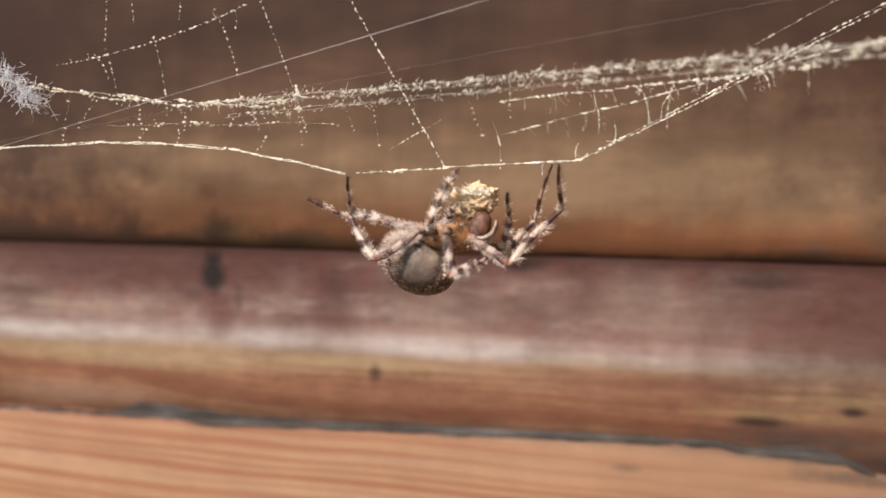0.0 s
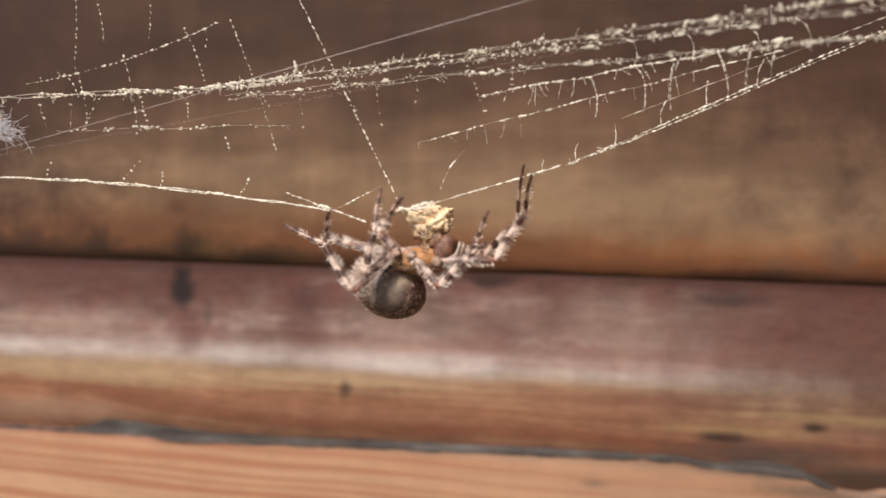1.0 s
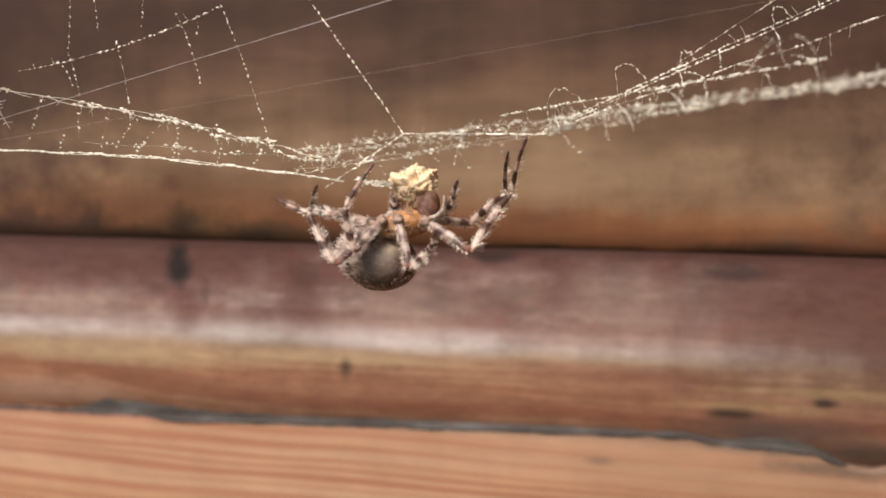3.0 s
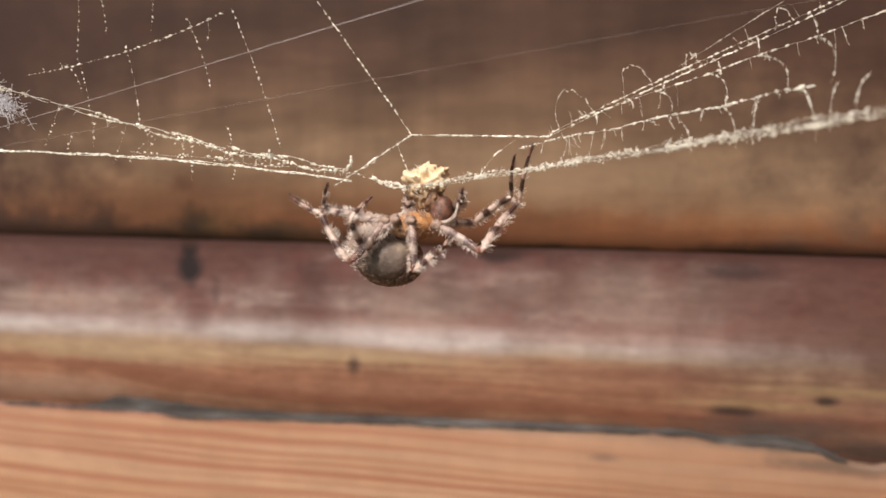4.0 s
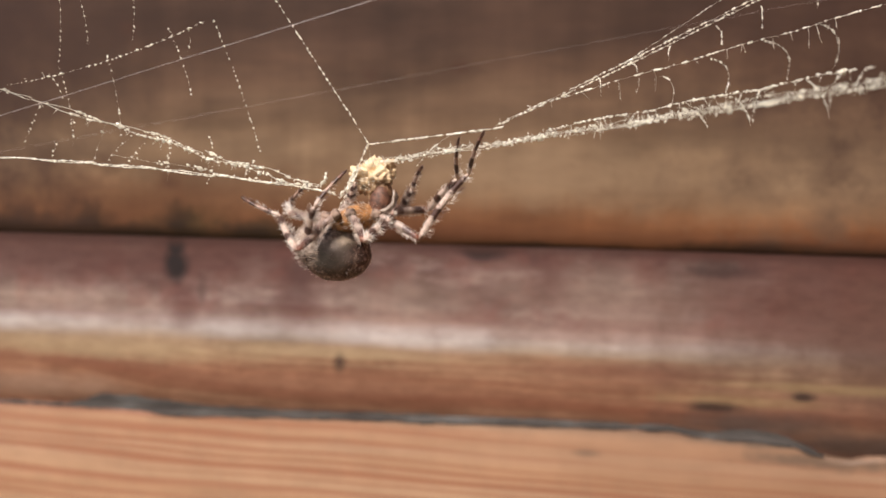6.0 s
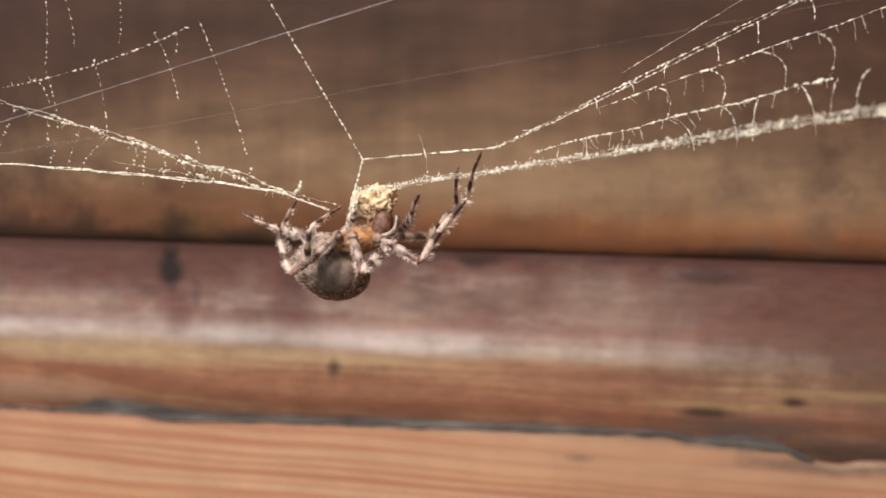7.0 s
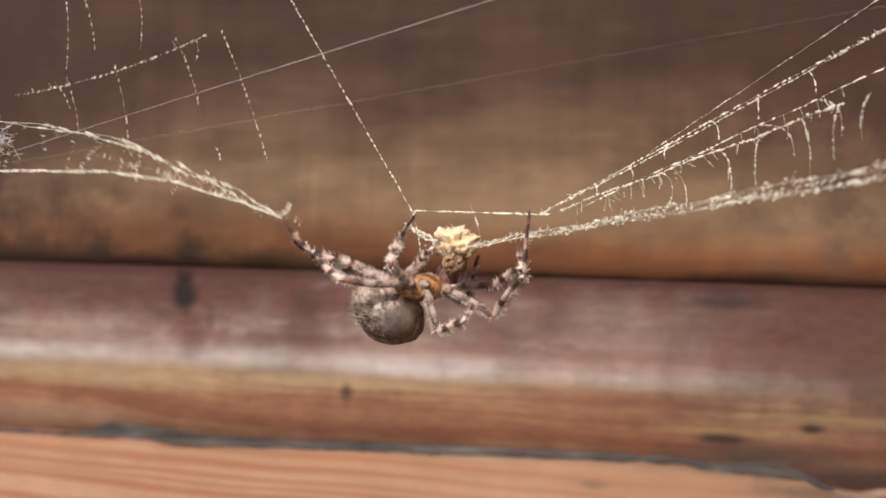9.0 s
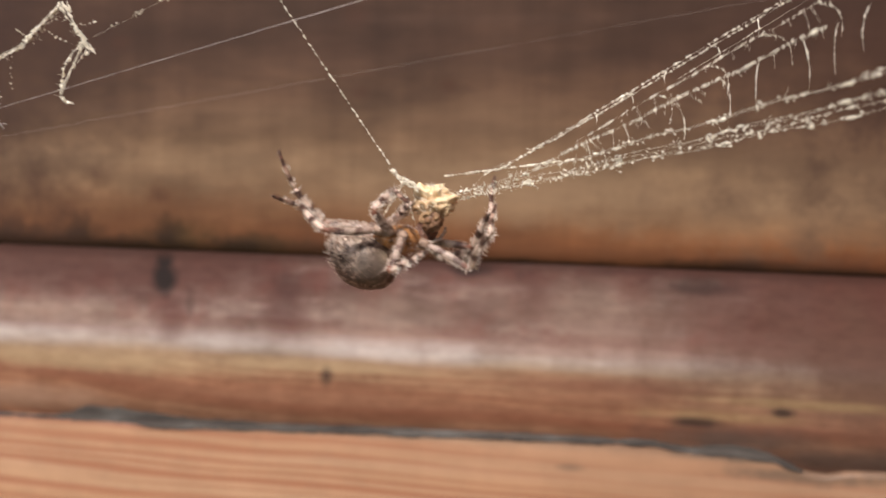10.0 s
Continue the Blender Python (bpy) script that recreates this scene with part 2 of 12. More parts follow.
    for cx, cz, rx, rz, k in ((-0.1209, 1.4674, 0.0037, 0.0052, 1.0), (-0.1206, 1.4748, 0.0028, 0.0058, 0.9), (-0.1120, 1.4600, 0.0014, 0.0050, 0.25), (0.046, 1.4722, 0.013, 0.0030, 0.45), (-0.0797, 1.466, 0.0045, 0.009, 0.22), (-0.0232, 1.4762, 0.0078, 0.0036, 1.0),
                            (-0.0666, 1.4391, 0.0022, 0.0034, 0.55), (0.0709, 1.4358, 0.0030, 0.0013, 0.6), (0.046, 1.4314, 0.009, 0.0016, 0.6)):
        s = maths(n, l, "MULTIPLY", spot(n, l, x, z, cx, cz, rx, rz, wob), k)
        stains = s if stains is None else maths(n, l, "MAXIMUM", stains, s)
    col = mix(n, l, maths(n, l, "MINIMUM", maths(n, l, "MULTIPLY", stains, 1.35), 0.95), col, (0.018, 0.013, 0.013))
    # fine pale flecks where the paint has cracked along the grain
    fleck = noise_tex(n, l, mapping(n, l, tc, (150, 20, 420), (5, 0, 2)), 1.0, 4.0, 0.7)
    fk = ramp(n, [(0.36, (0.89, 0.86, 0.85)), (0.50, (1, 1, 1)), (0.66, (1.11, 1.10, 1.10))])
    l.new(fleck, fk.inputs[0])
    col = mix(n, l, 1.0, col, fk.outputs[0], "MULTIPLY")
    # joint darkened in colour, for the shade under the board above
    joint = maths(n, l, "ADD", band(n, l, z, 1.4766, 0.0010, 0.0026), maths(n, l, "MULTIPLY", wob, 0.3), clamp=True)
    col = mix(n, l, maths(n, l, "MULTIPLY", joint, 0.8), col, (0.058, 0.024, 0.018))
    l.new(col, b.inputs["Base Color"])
    b.inputs["Specular IOR Level"].default_value = 0.22
    bump(n, l, b, grain, 0.3, 0.0005)
    return m


def sill_material():
    stops = [(0.0, (0.384, 0.210, 0.120)), (0.6, (0.419, 0.252, 0.156)), (1.0, (0.428, 0.268, 0.177))]
    m, n, l, b, tc, x, z, col, grain = board_base("orange_varnished_pine", stops, 1.36, 1.425, 0.36, 150, (0.8, 0.62, 0.5), 0.5, 9.0, 0.15, 0.35)
    w = noise_tex(n, l, mapping(n, l, tc, (5, 20, 30), (0, 0, 2)), 1.0, 3.0)
    zw = maths(n, l, "ADD", z, maths(n, l, "MULTIPLY", w, 0.011))
    zw = maths(n, l, "ADD", zw, maths(n, l, "MULTIPLY", x, 0.02))
    ring_at = n.new("ShaderNodeCombineXYZ")
    l.new(maths(n, l, "MULTIPLY", x, 2.0), ring_at.inputs[0])
    l.new(maths(n, l, "MULTIPLY", zw, 430.0), ring_at.inputs[2])
    rr = ramp(n, [(0.50, (0, 0, 0)), (0.58, (1, 1, 1))])
    l.new(noise_tex(n, l, ring_at.outputs[0], 1.0, 3.0, 0.5), rr.inputs[0])
    fade = noise_tex(n, l, mapping(n, l, tc, (8, 20, 90), (4, 0, 0)), 1.0, 2.0)
    fr = ramp(n, [(0.25, (0.2, 0.2, 0.2)), (0.50, (1, 1, 1))])
    l.new(fade, fr.inputs[0])
    col = mix(n, l, maths(n, l, "MULTIPLY", maths(n, l, "MULTIPLY", rr.outputs[0], fr.outputs[0]), 0.75), col, (0.28, 0.105, 0.058))
    # light falling off from left to right, put into the pine's colour
    light_fall = ramp(n, [(0.0, (1.10, 1.10, 1.10)), (0.55, (1.04, 1.04, 1.04)), (1.0, (0.84, 0.82, 0.82))])
    l.new(maths(n, l, "DIVIDE", maths(n, l, "ADD", x, 0.18), 0.28, clamp=True), light_fall.inputs[0])
    col = mix(n, l, 1.0, col, light_fall.outputs[0], "MULTIPLY")
    wob = maths(n, l, "MULTIPLY", maths(n, l, "SUBTRACT", w, 0.5), 0.8)
    s = spot(n, l, x, z, 0.0098, 1.4159, 0.004, 0.0012, wob)
    col = mix(n, l, maths(n, l, "MULTIPLY", s, 0.6), col, (0.12, 0.08, 0.06))
    w2 = noise_tex(n, l, mapping(n, l, tc, (120, 20, 160)), 1.0, 4.0)
    ragged = maths(n, l, "MULTIPLY", maths(n, l, "SUBTRACT", w2, 0.5), 2.4)
    dirt = maths(n, l, "MAXIMUM", spot(n, l, x, z, 0.105, 1.4195, 0.030, 0.0020, ragged), maths(n, l, "MAXIMUM", spot(n, l, x, z, 0.080, 1.4180, 0.024, 0.0026, ragged), spot(n, l, x, z, 0.062, 1.4222, 0.020, 0.0018, ragged)))
    # ragged darker band that dulls the rounded top edge
    worn = maths(n, l, "ADD", band(n, l, z, 1.4242, 0.0012, 0.0030), maths(n, l, "MULTIPLY", ragged, 0.5), clamp=True)
    col = mix(n, l, maths(n, l, "MULTIPLY", worn, 0.6), col, (0.20, 0.125, 0.085))
    col = mix(n, l, maths(n, l, "MULTIPLY", dirt, 0.75), col, (0.115, 0.080, 0.060))
    l.new(col, b.inputs["Base Color"])
    bump(n, l, b, grain, 0.3, 0.0005)
    return m


def plain_wood_material():
    m, n, l, b = material("dark_weathered_wood", 0.7)
    tc = n.new("ShaderNodeTexCoord").outputs["Object"]
    g = noise_tex(n, l, mapping(n, l, tc, (2, 8, 90)), 1.0, 5.0)
    r = ramp(n, [(0.3, (0.10, 0.05, 0.03)), (0.7, (0.26, 0.14, 0.08))])
    l.new(g, r.inputs[0])
    l.new(r.outputs[0], b.inputs["Base Color"])
    bump(n, l, b, g, 0.4, 0.001)
    return m


def filler_material():
    m, n, l, b = material("grey_flaking_filler", 0.9)
    tc = n.new("ShaderNodeTexCoord").outputs["Object"]
    g = noise_tex(n, l, mapping(n, l, tc, (60, 60, 190)), 1.0, 5.0)
    r = ramp(n, [(0.34, (0.038, 0.031, 0.028)), (0.52, (0.060, 0.051, 0.046)), (0.70, (0.100, 0.091, 0.085))])
    l.new(g, r.inputs[0])
    l.new(r.outputs[0], b.inputs["Base Color"])
    b.inputs["Specular IOR Level"].default_value = 0.15
    bump(n, l, b, g, 0.08, 0.0004)
    return m


def ground_material():
    m, n, l, b = material("grass_and_soil", 0.9)
    tc = n.new("ShaderNodeTexCoord").outputs["Object"]
    g = noise_tex(n, l, tc, 3.0, 8.0)
    r = ramp(n, [(0.35, (0.05, 0.07, 0.025)), (0.65, (0.13, 0.12, 0.06))])
    l.new(g, r.inputs[0])
    l.new(r.outputs[0], b.inputs["Base Color"])
    bump(n, l, b, g, 0.6, 0.03)
    return m


def silk_material(name, colour, sheer):
    m, n, l, b = material(name, 0.3)
    tc = n.new("ShaderNodeTexCoord").outputs["Object"]
    g = noise_tex(n, l, tc, 900.0, 3.0)
    r = ramp(n, [(0.3, tuple(c * 0.8 for c in colour)), (0.7, colour)])
    l.new(g, r.inputs[0])
    l.new(r.outputs[0], b.inputs["Base Color"])
    t = n.new("ShaderNodeBsdfTranslucent")
    l.new(r.outputs[0], t.inputs["Color"])
    s = n.new("ShaderNodeMixShader")
    s.inputs[0].default_value = sheer
    l.new(b.outputs[0], s.inputs[1])
    l.new(t.outputs[0], s.inputs[2])
    l.new(s.outputs[0], n["Material Output"].inputs["Surface"])
    return m


def abdomen_material():
    m, n, l, b = material("mottled_grey_brown_cuticle", 0.55)
    tc = n.new("ShaderNodeTexCoord").outputs["Object"]
    sep = n.new("ShaderNodeSeparateXYZ")
    l.new(tc, sep.inputs[0])
    g = noise_tex(n, l, tc, 900.0, 5.0, 0.65)
    r = ramp(n, [(0.40, (0.038, 0.017, 0.013)), (0.54, (0.115, 0.058, 0.044)), (0.68, (0.48, 0.34, 0.28))])
    l.new(g, r.inputs[0])
    # smooth grey belly, a cream patch at the waist, lichen-grey flank, dark mottled rim
    f = noise_tex(n, l, tc, 350.0, 3.0)
    wob = maths(n, l, "MULTIPLY", maths(n, l, "SUBTRACT", f, 0.5), 0.9)
    sx, sz = sep.outputs[0], sep.outputs[2]
    col = r.outputs[0]
    flank = spot(n, l, sx, sz, -0.0042, 0.0018, 0.0042, 0.0038, wob)
    fl = ramp(n, [(0.42, (0.055, 0.028, 0.020)), (0.57, (0.60, 0.48, 0.40))])
    l.new(g, fl.inputs[0])
    col = mix(n, l, maths(n, l, "MULTIPLY", flank, 0.9), col, fl.outputs[0])
    p = spot(n, l, sx, sz, 0.0006, -0.0001, 0.0034, 0.0027, wob)
    soft = noise_tex(n, l, tc, 500.0, 2.0)
    bl = ramp(n, [(0.3, (0.108, 0.080, 0.066)), (0.7, (0.205, 0.155, 0.126))])
    l.new(soft, bl.inputs[0])
    col = mix(n, l, maths(n, l, "MULTIPLY", p, 0.88), col, bl.outputs[0])
    waist = spot(n, l, sx, sz, 0.0022, 0.0026, 0.0017, 0.0016, wob)
    col = mix(n, l, maths(n, l, "MULTIPLY", waist, 0.65), col, (0.38, 0.30, 0.22))
    l.new(col, b.inputs["Base Color"])
    bump(n, l, b, g, 0.5, 0.0003)
    return m


def skin_material(name, dark, light, scale, roughness=0.45):
    m, n, l, b = material(name, roughness)
    tc = n.new("ShaderNodeTexCoord").outputs["Object"]
    g = noise_tex(n, l, tc, scale, 4.0, 0.6)
    r = ramp(n, [(0.33, dark), (0.67, light)])
    l.new(g, r.inputs[0])
    l.new(r.outputs[0], b.inputs["Base Color"])
    bump(n, l, b, g, 0.4, 0.0002)
    return m


def banded_material(name, stops):
    """Leg cuticle in rings, along the segment."""
    m, n, l, b = material(name, 0.42)
    co = n.new("ShaderNodeTexCoord")
    sep = n.new("ShaderNodeSeparateXYZ")
    l.new(co.outputs["Generated"], sep.inputs[0])
    g = noise_tex(n, l, co.outputs["Object"], 1500.0, 4.0)
    v = maths(n, l, "ADD", sep.outputs[0], maths(n, l, "MULTIPLY", maths(n, l, "SUBTRACT", g, 0.5), 0.30))
    r = ramp(n, stops)
    l.new(v, r.inputs[0])
    br = ramp(n, [(0.3, (0.7, 0.68, 0.66)), (0.7, (1.2, 1.2, 1.2))])
    l.new(g, br.inputs[0])
    l.new(mix(n, l, 1.0, r.outputs[0], br.outputs[0], "MULTIPLY"), b.inputs["Base Color"])
    bump(n, l, b, g, 0.3, 0.0002)
    return m


def spine_material(name, stops):
    """Bristles that take the colour of the ring they stand on, paler towards cream."""
    m, n, l, b = material(name, 0.5)
    co = n.new("ShaderNodeTexCoord")
    sep = n.new("ShaderNodeSeparateXYZ")
    l.new(co.outputs["Generated"], sep.inputs[0])
    g = noise_tex(n, l, co.outputs["Object"], 1500.0, 3.0)
    r = ramp(n, stops)
    l.new(maths(n, l, "ADD", sep.outputs[0], maths(n, l, "MULTIPLY", maths(n, l, "SUBTRACT", g, 0.5), 0.22)), r.inputs[0])
    l.new(r.outputs[0], b.inputs["Base Color"])
    return m


DARK, PALE, RUST = (0.070, 0.031, 0.022), (0.60, 0.45, 0.375), (0.22, 0.085, 0.055)
UPPER, LOWER, SILL = upper_board_material(), lower_board_material(), sill_material()
WOOD, FILLER, GROUND = plain_wood_material(), filler_material(), ground_material()
SILK = silk_material("cream_silk", (0.90, 0.85, 0.72), 0.10)
DUSTY = silk_material("dusty_silk_beads", (0.93, 0.87, 0.74), 0.10)
GREYSILK = silk_material("greyish_lilac_silk", (0.66, 0.60, 0.59), 0.4)
BLUISH = silk_material("blue_white_silk", (0.92, 0.93, 0.98), 0.2)
ABDOMEN = abdomen_material()
CARAPACE = skin_material("orange_brown_carapace", (0.085, 0.036, 0.016), (0.50, 0.235, 0.085), 900.0, 0.6)
JAW = skin_material("dark_brown_jaw", (0.055, 0.023, 0.015), (0.21, 0.090, 0.052), 1100.0, 0.6)
COXA = skin_material("spotted_tan_coxa", (0.060, 0.030, 0.022), (0.40, 0.27, 0.20), 620.0, 0.6)
PALP = skin_material("pale_grey_palp", (0.20, 0.13, 0.10), (0.50, 0.40, 0.33), 1400.0)
HAIR = skin_material("pale_hair", (0.24, 0.15, 0.115), (0.60, 0.47, 0.39), 900.0, 0.6)
SPINE = skin_material("brown_and_cream_spines", (0.42, 0.28, 0.22), (0.86, 0.76, 0.67), 500.0, 0.6)
INSECT = skin_material("brown_insect_cuticle", (0.075, 0.032, 0.018), (0.36, 0.20, 0.11), 600.0, 0.5)
FEMUR = banded_material("femur_rings", [(0.0, (0.34, 0.23, 0.185)), (0.28, (0.38, 0.28, 0.24)), (0.34, (0.17, 0.105, 0.088)), (0.42, (0.17, 0.105, 0.088)), (0.48, (0.44, 0.34, 0.29)), (0.62, (0.44, 0.34, 0.29)), (0.70, (0.10, 0.055, 0.05)), (0.84, (0.11, 0.06, 0.05)), (0.92, RUST)])
TIBIA = banded_material("tibia_rings", [(0.0, RUST), (0.12, PALE), (0.26, PALE), (0.32, DARK), (0.44, DARK), (0.50, PALE), (0.66, PALE), (0.74, DARK), (0.90, DARK), (0.96, PALE)])
TARSUS = banded_material("metatarsus_rings", [(0.0, PALE), (0.16, PALE), (0.22, DARK), (0.34, DARK), (0.40, (0.45, 0.30, 0.24)), (0.56, (0.40, 0.24, 0.18)), (0.62, DARK), (0.76, (0.06, 0.028, 0.02)), (0.80, (0.24, 0.11, 0.08)), (0.9, DARK)])


WHITE, SOOT = (0.88, 0.79, 0.71), (0.13, 0.070, 0.055)
TIBIA_SPINE = spine_material("tibia_spines", [(0.0, WHITE), (0.26, WHITE), (0.33, SOOT), (0.43, SOOT), (0.50, WHITE), (0.67, WHITE), (0.75, SOOT), (0.89, SOOT), (0.96, WHITE)])
TARSUS_SPINE = spine_material("metatarsus_spines", [(0.0, WHITE), (0.17, WHITE), (0.23, SOOT), (0.34, SOOT), (0.42, WHITE), (0.56, WHITE), (0.64, SOOT), (1.0, SOOT)])


# ------------------------------------------------------------------ mesh helpers
def mesh_object(name, bm, mat, smooth=True):
    me = bpy.data.meshes.new(name)
    bm.to_mesh(me)
    bm.free()
    me.materials.append(mat)
    if smooth:
        for p in me.polygons:
            p.use_smooth = True
    return new(name, me)


def part(name, bm, mat, parent, label="", smooth=True):
    ob = mesh_object(name, bm, mat, smooth)
    ob.parent = parent
    return tagged(ob, label)


def raw_object(name, verts, faces, mat, smooth=True):
    me = bpy.data.meshes.new(name)
    me.from_pydata([tuple(v) for v in verts], [], faces)
    me.update()
    me.materials.append(mat)
    if smooth:
        for p in me.polygons:
            p.use_smooth = True
    return new(name, me)


def tube(points, radii, sides=6, caps=True):
    """Vertices and faces of a tube along points."""
    verts, faces = [], []
    pts = [Vector(p) for p in points]
    for i, p in enumerate(pts):
        d = (pts[min(i + 1, len(pts) - 1)] - pts[max(i - 1, 0)]).normalized()
        up = Vector((0, 0, 1)) if abs(d.z) < 0.9 else Vector((0, 1, 0))
        s = d.cross(up).normalized()
        u = s.cross(d)
        for k in range(sides):
            t = 2 * math.pi * k / sides
            verts.append(p + (s * math.cos(t) + u * math.sin(t)) * radii[i])
    for i in range(len(pts) - 1):
        for k in range(sides):
            k2 = (k + 1) % sides
            faces.append((i * sides + k, i * sides + k2, (i + 1) * sides + k2, (i + 1) * sides + k))
    if caps:
        faces.append(tuple(range(sides))[::-1])
        faces.append(tuple((len(pts) - 1) * sides + k for k in range(sides)))
    return verts, faces


def add_to(bag, verts, faces):
    base = len(bag[0])
    bag[0].extend(verts)
    bag[1].extend(tuple(i + base for i in f) for f in faces)


OCTA = [Vector(v) for v in ((1, 0, 0), (-1, 0, 0), (0, 1, 0), (0, -1, 0), (0, 0, 1), (0, 0, -1))]
OCTA_F = [(0, 2, 4), (2, 1, 4), (1, 3, 4), (3, 0, 4), (2, 0, 5), (1, 2, 5), (3, 1, 5), (0, 3, 5)]


def lump(bag, rng, at, r, along=1.0):
    """One irregular speck of dust or glue."""
    turn = Euler((rng.uniform(0, 6), rng.uniform(-0.4, 0.4), rng.uniform(-0.4, 0.4))).to_matrix()
    vs = [Vector(at) + turn @ Vector((v.x * r * along * rng.uniform(0.7, 1.3), v.y * r * rng.uniform(0.6, 1.3), v.z * r * rng.uniform(0.6, 1.3))) for v in OCTA]
    add_to(bag, vs, OCTA_F)


def blob(size, rings=20, segments=28, noise_amount=0.0, noise_scale=1.0, seed=0.0, shape=None):
    """A rounded lump about its centre. shape(v) may bend the unit sphere first."""
    bm = bmesh.new()
    bmesh.ops.create_uvsphere(bm, u_segments=segments, v_segments=rings, radius=1.0)
    for v in bm.verts:
        c = v.co.copy()
        if shape:
            c = shape(c)
        k = 1.0
        if noise_amount:
            k += noise_amount * noise.fractal(c * noise_scale + Vector((seed, seed * 0.7, -seed)), 0.6, 2.0, 4)
        v.co = Vector((c.x * size[0] * k, c.y * size[1] * k, c.z * size[2] * k))
    return bm


# ------------------------------------------------------------------ wall and ground
ground = raw_object("ground", [(-60, -80, 0), (60, -80, 0), (60, 40, 0), (-60, 40, 0)], [(0, 1, 2, 3)], GROUND)
tagged(ground, "rough grass and bare soil before the wall", "ground", kind="structure")


def board(name, profile, mat, parent, x0=-1.6, x1=0.20, steps=160, wobble=0.0006, label="", lift=()):
    """A long board whose face follows profile, (y, z) from top to bottom, closed at the back.
    lift: (x, rise) along the board, by which its top is out of level."""
    back = max(p[0] for p in profile) + 0.012
    ring = list(profile) + [(back, profile[-1][1]), (back, profile[0][1])]
    verts, faces = [], []
    for i in range(steps + 1):
        # denser near the middle, where the camera looks
        u = i / steps * 2 - 1
        x = x0 + (x1 - x0) * (1 - (1 - (u + 1) / 2) ** 2.2)
        rise = float(np.interp(x, *zip(*lift))) if lift else 0.0
        for y, z in ring:
            z += rise * max(0.0, 1 - (profile[0][1] - z) / 0.06)
            w = noise.noise(Vector((x * 9, y * 40, z * 40))) * wobble
            verts.append((x, y + w, z + 0.7 * w))
    n = len(ring)
    for i in range(steps):
        for k in range(n):
            k2 = (k + 1) % n
            faces.append((i * n + k, i * n + k2, (i + 1) * n + k2, (i + 1) * n + k))
    faces.append(tuple(range(n))[::-1])
    faces.append(tuple(steps * n + k for k in range(n)))
    ob = raw_object(name, verts, faces, mat)
    ob.parent = parent
    return tagged(ob, label)


def rounded(top, bottom, face, depth, r_top, r_bottom, n=8):
    """Board profile with its arrises rounded by the given radii (in height), running back by depth."""
    pts = []
    for i in range(n + 1):
        t = i / n * math.pi / 2
        pts.append((face + depth * (1 - math.sin(t)), top - r_top * (1 - math.cos(t))))
    for i in range(1, 10):
        pts.append((face, top - r_top + (bottom + r_bottom - top + r_top) * i / 10))
    for i in range(n + 1):
        t = i / n * math.pi / 2
        pts.append((face + depth * (1 - math.cos(t)), bottom + r_bottom * (1 - math.sin(t))))
    return pts


wall = raw_object("wall", [(x, y, z) for x in (-1.6, 0.30) for y in (0.262, 0.36) for z in (0.0, 2.6)],
                  [(0, 1, 3, 2), (4, 6, 7, 5), (0, 4, 5, 1), (2, 3, 7, 6), (1, 5, 7, 3), (0, 2, 6, 4)], WOOD, False)
tagged(wall, "outer wall of stained wooden boards and a sill", "wall", kind="structure")
# unseen wall, added to cut the sky's light on the right side
side = raw_object("sky_block_wall", [(x, y, z) for x in (0.20, 0.30) for y in (-1.6, 0.262) for z in (0.0, 2.6)],
                  [(0, 1, 3, 2), (4, 6, 7, 5), (0, 4, 5, 1), (2, 3, 7, 6), (1, 5, 7, 3), (0, 2, 6, 4)], WOOD, False)
tagged(side, "unseen plain dark wooden wall, added to block sky light", "wall", kind="structure")
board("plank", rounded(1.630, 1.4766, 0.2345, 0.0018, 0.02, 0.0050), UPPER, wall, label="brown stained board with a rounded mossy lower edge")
# lower moulding: it leans forward to the pale arris, then drops to the sill
LOW = [(0.2440, 1.4815), (0.2359, 1.4812), (0.2359, 1.4790), (0.2359, 1.4780), (0.23585, 1.4770), (0.2358, 1.4761), (0.2358, 1.4750), (0.2358, 1.471), (0.2357, 1.467), (0.2354, 1.462), (0.2351, 1.457), (0.2347, 1.4535), (0.2344, 1.4508),
       (0.2343, 1.4485), (0.2345, 1.446), (0.2347, 1.443), (0.2348, 1.438), (0.2348, 1.434), (0.2348, 1.412)]
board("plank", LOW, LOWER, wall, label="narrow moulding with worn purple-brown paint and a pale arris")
# the pine board's top runs a little uphill, and is chipped away at its far end
SILL_EDGE = ((-0.60, -0.0034), (-0.19, -0.0029), (-0.145, -0.0026), (-0.122, -0.0032), (-0.065, -0.0012), (-0.016, 0.0003), (0.034, 0.0014), (0.040, 0.0002), (0.046, -0.0007), (0.058, -0.0004), (0.068, -0.0012), (0.0724, -0.0026), (0.0775, -0.0046), (0.0835, -0.0054), (0.089, -0.0040), (0.0955, -0.0036), (0.20, -0.0030))
board("plank", rounded(1.4236, 1.300, 0.2328, 0.0025, 0.0018, 0.004), SILL, wall, lift=SILL_EDGE, label="orange varnished pine board with reddish grain")


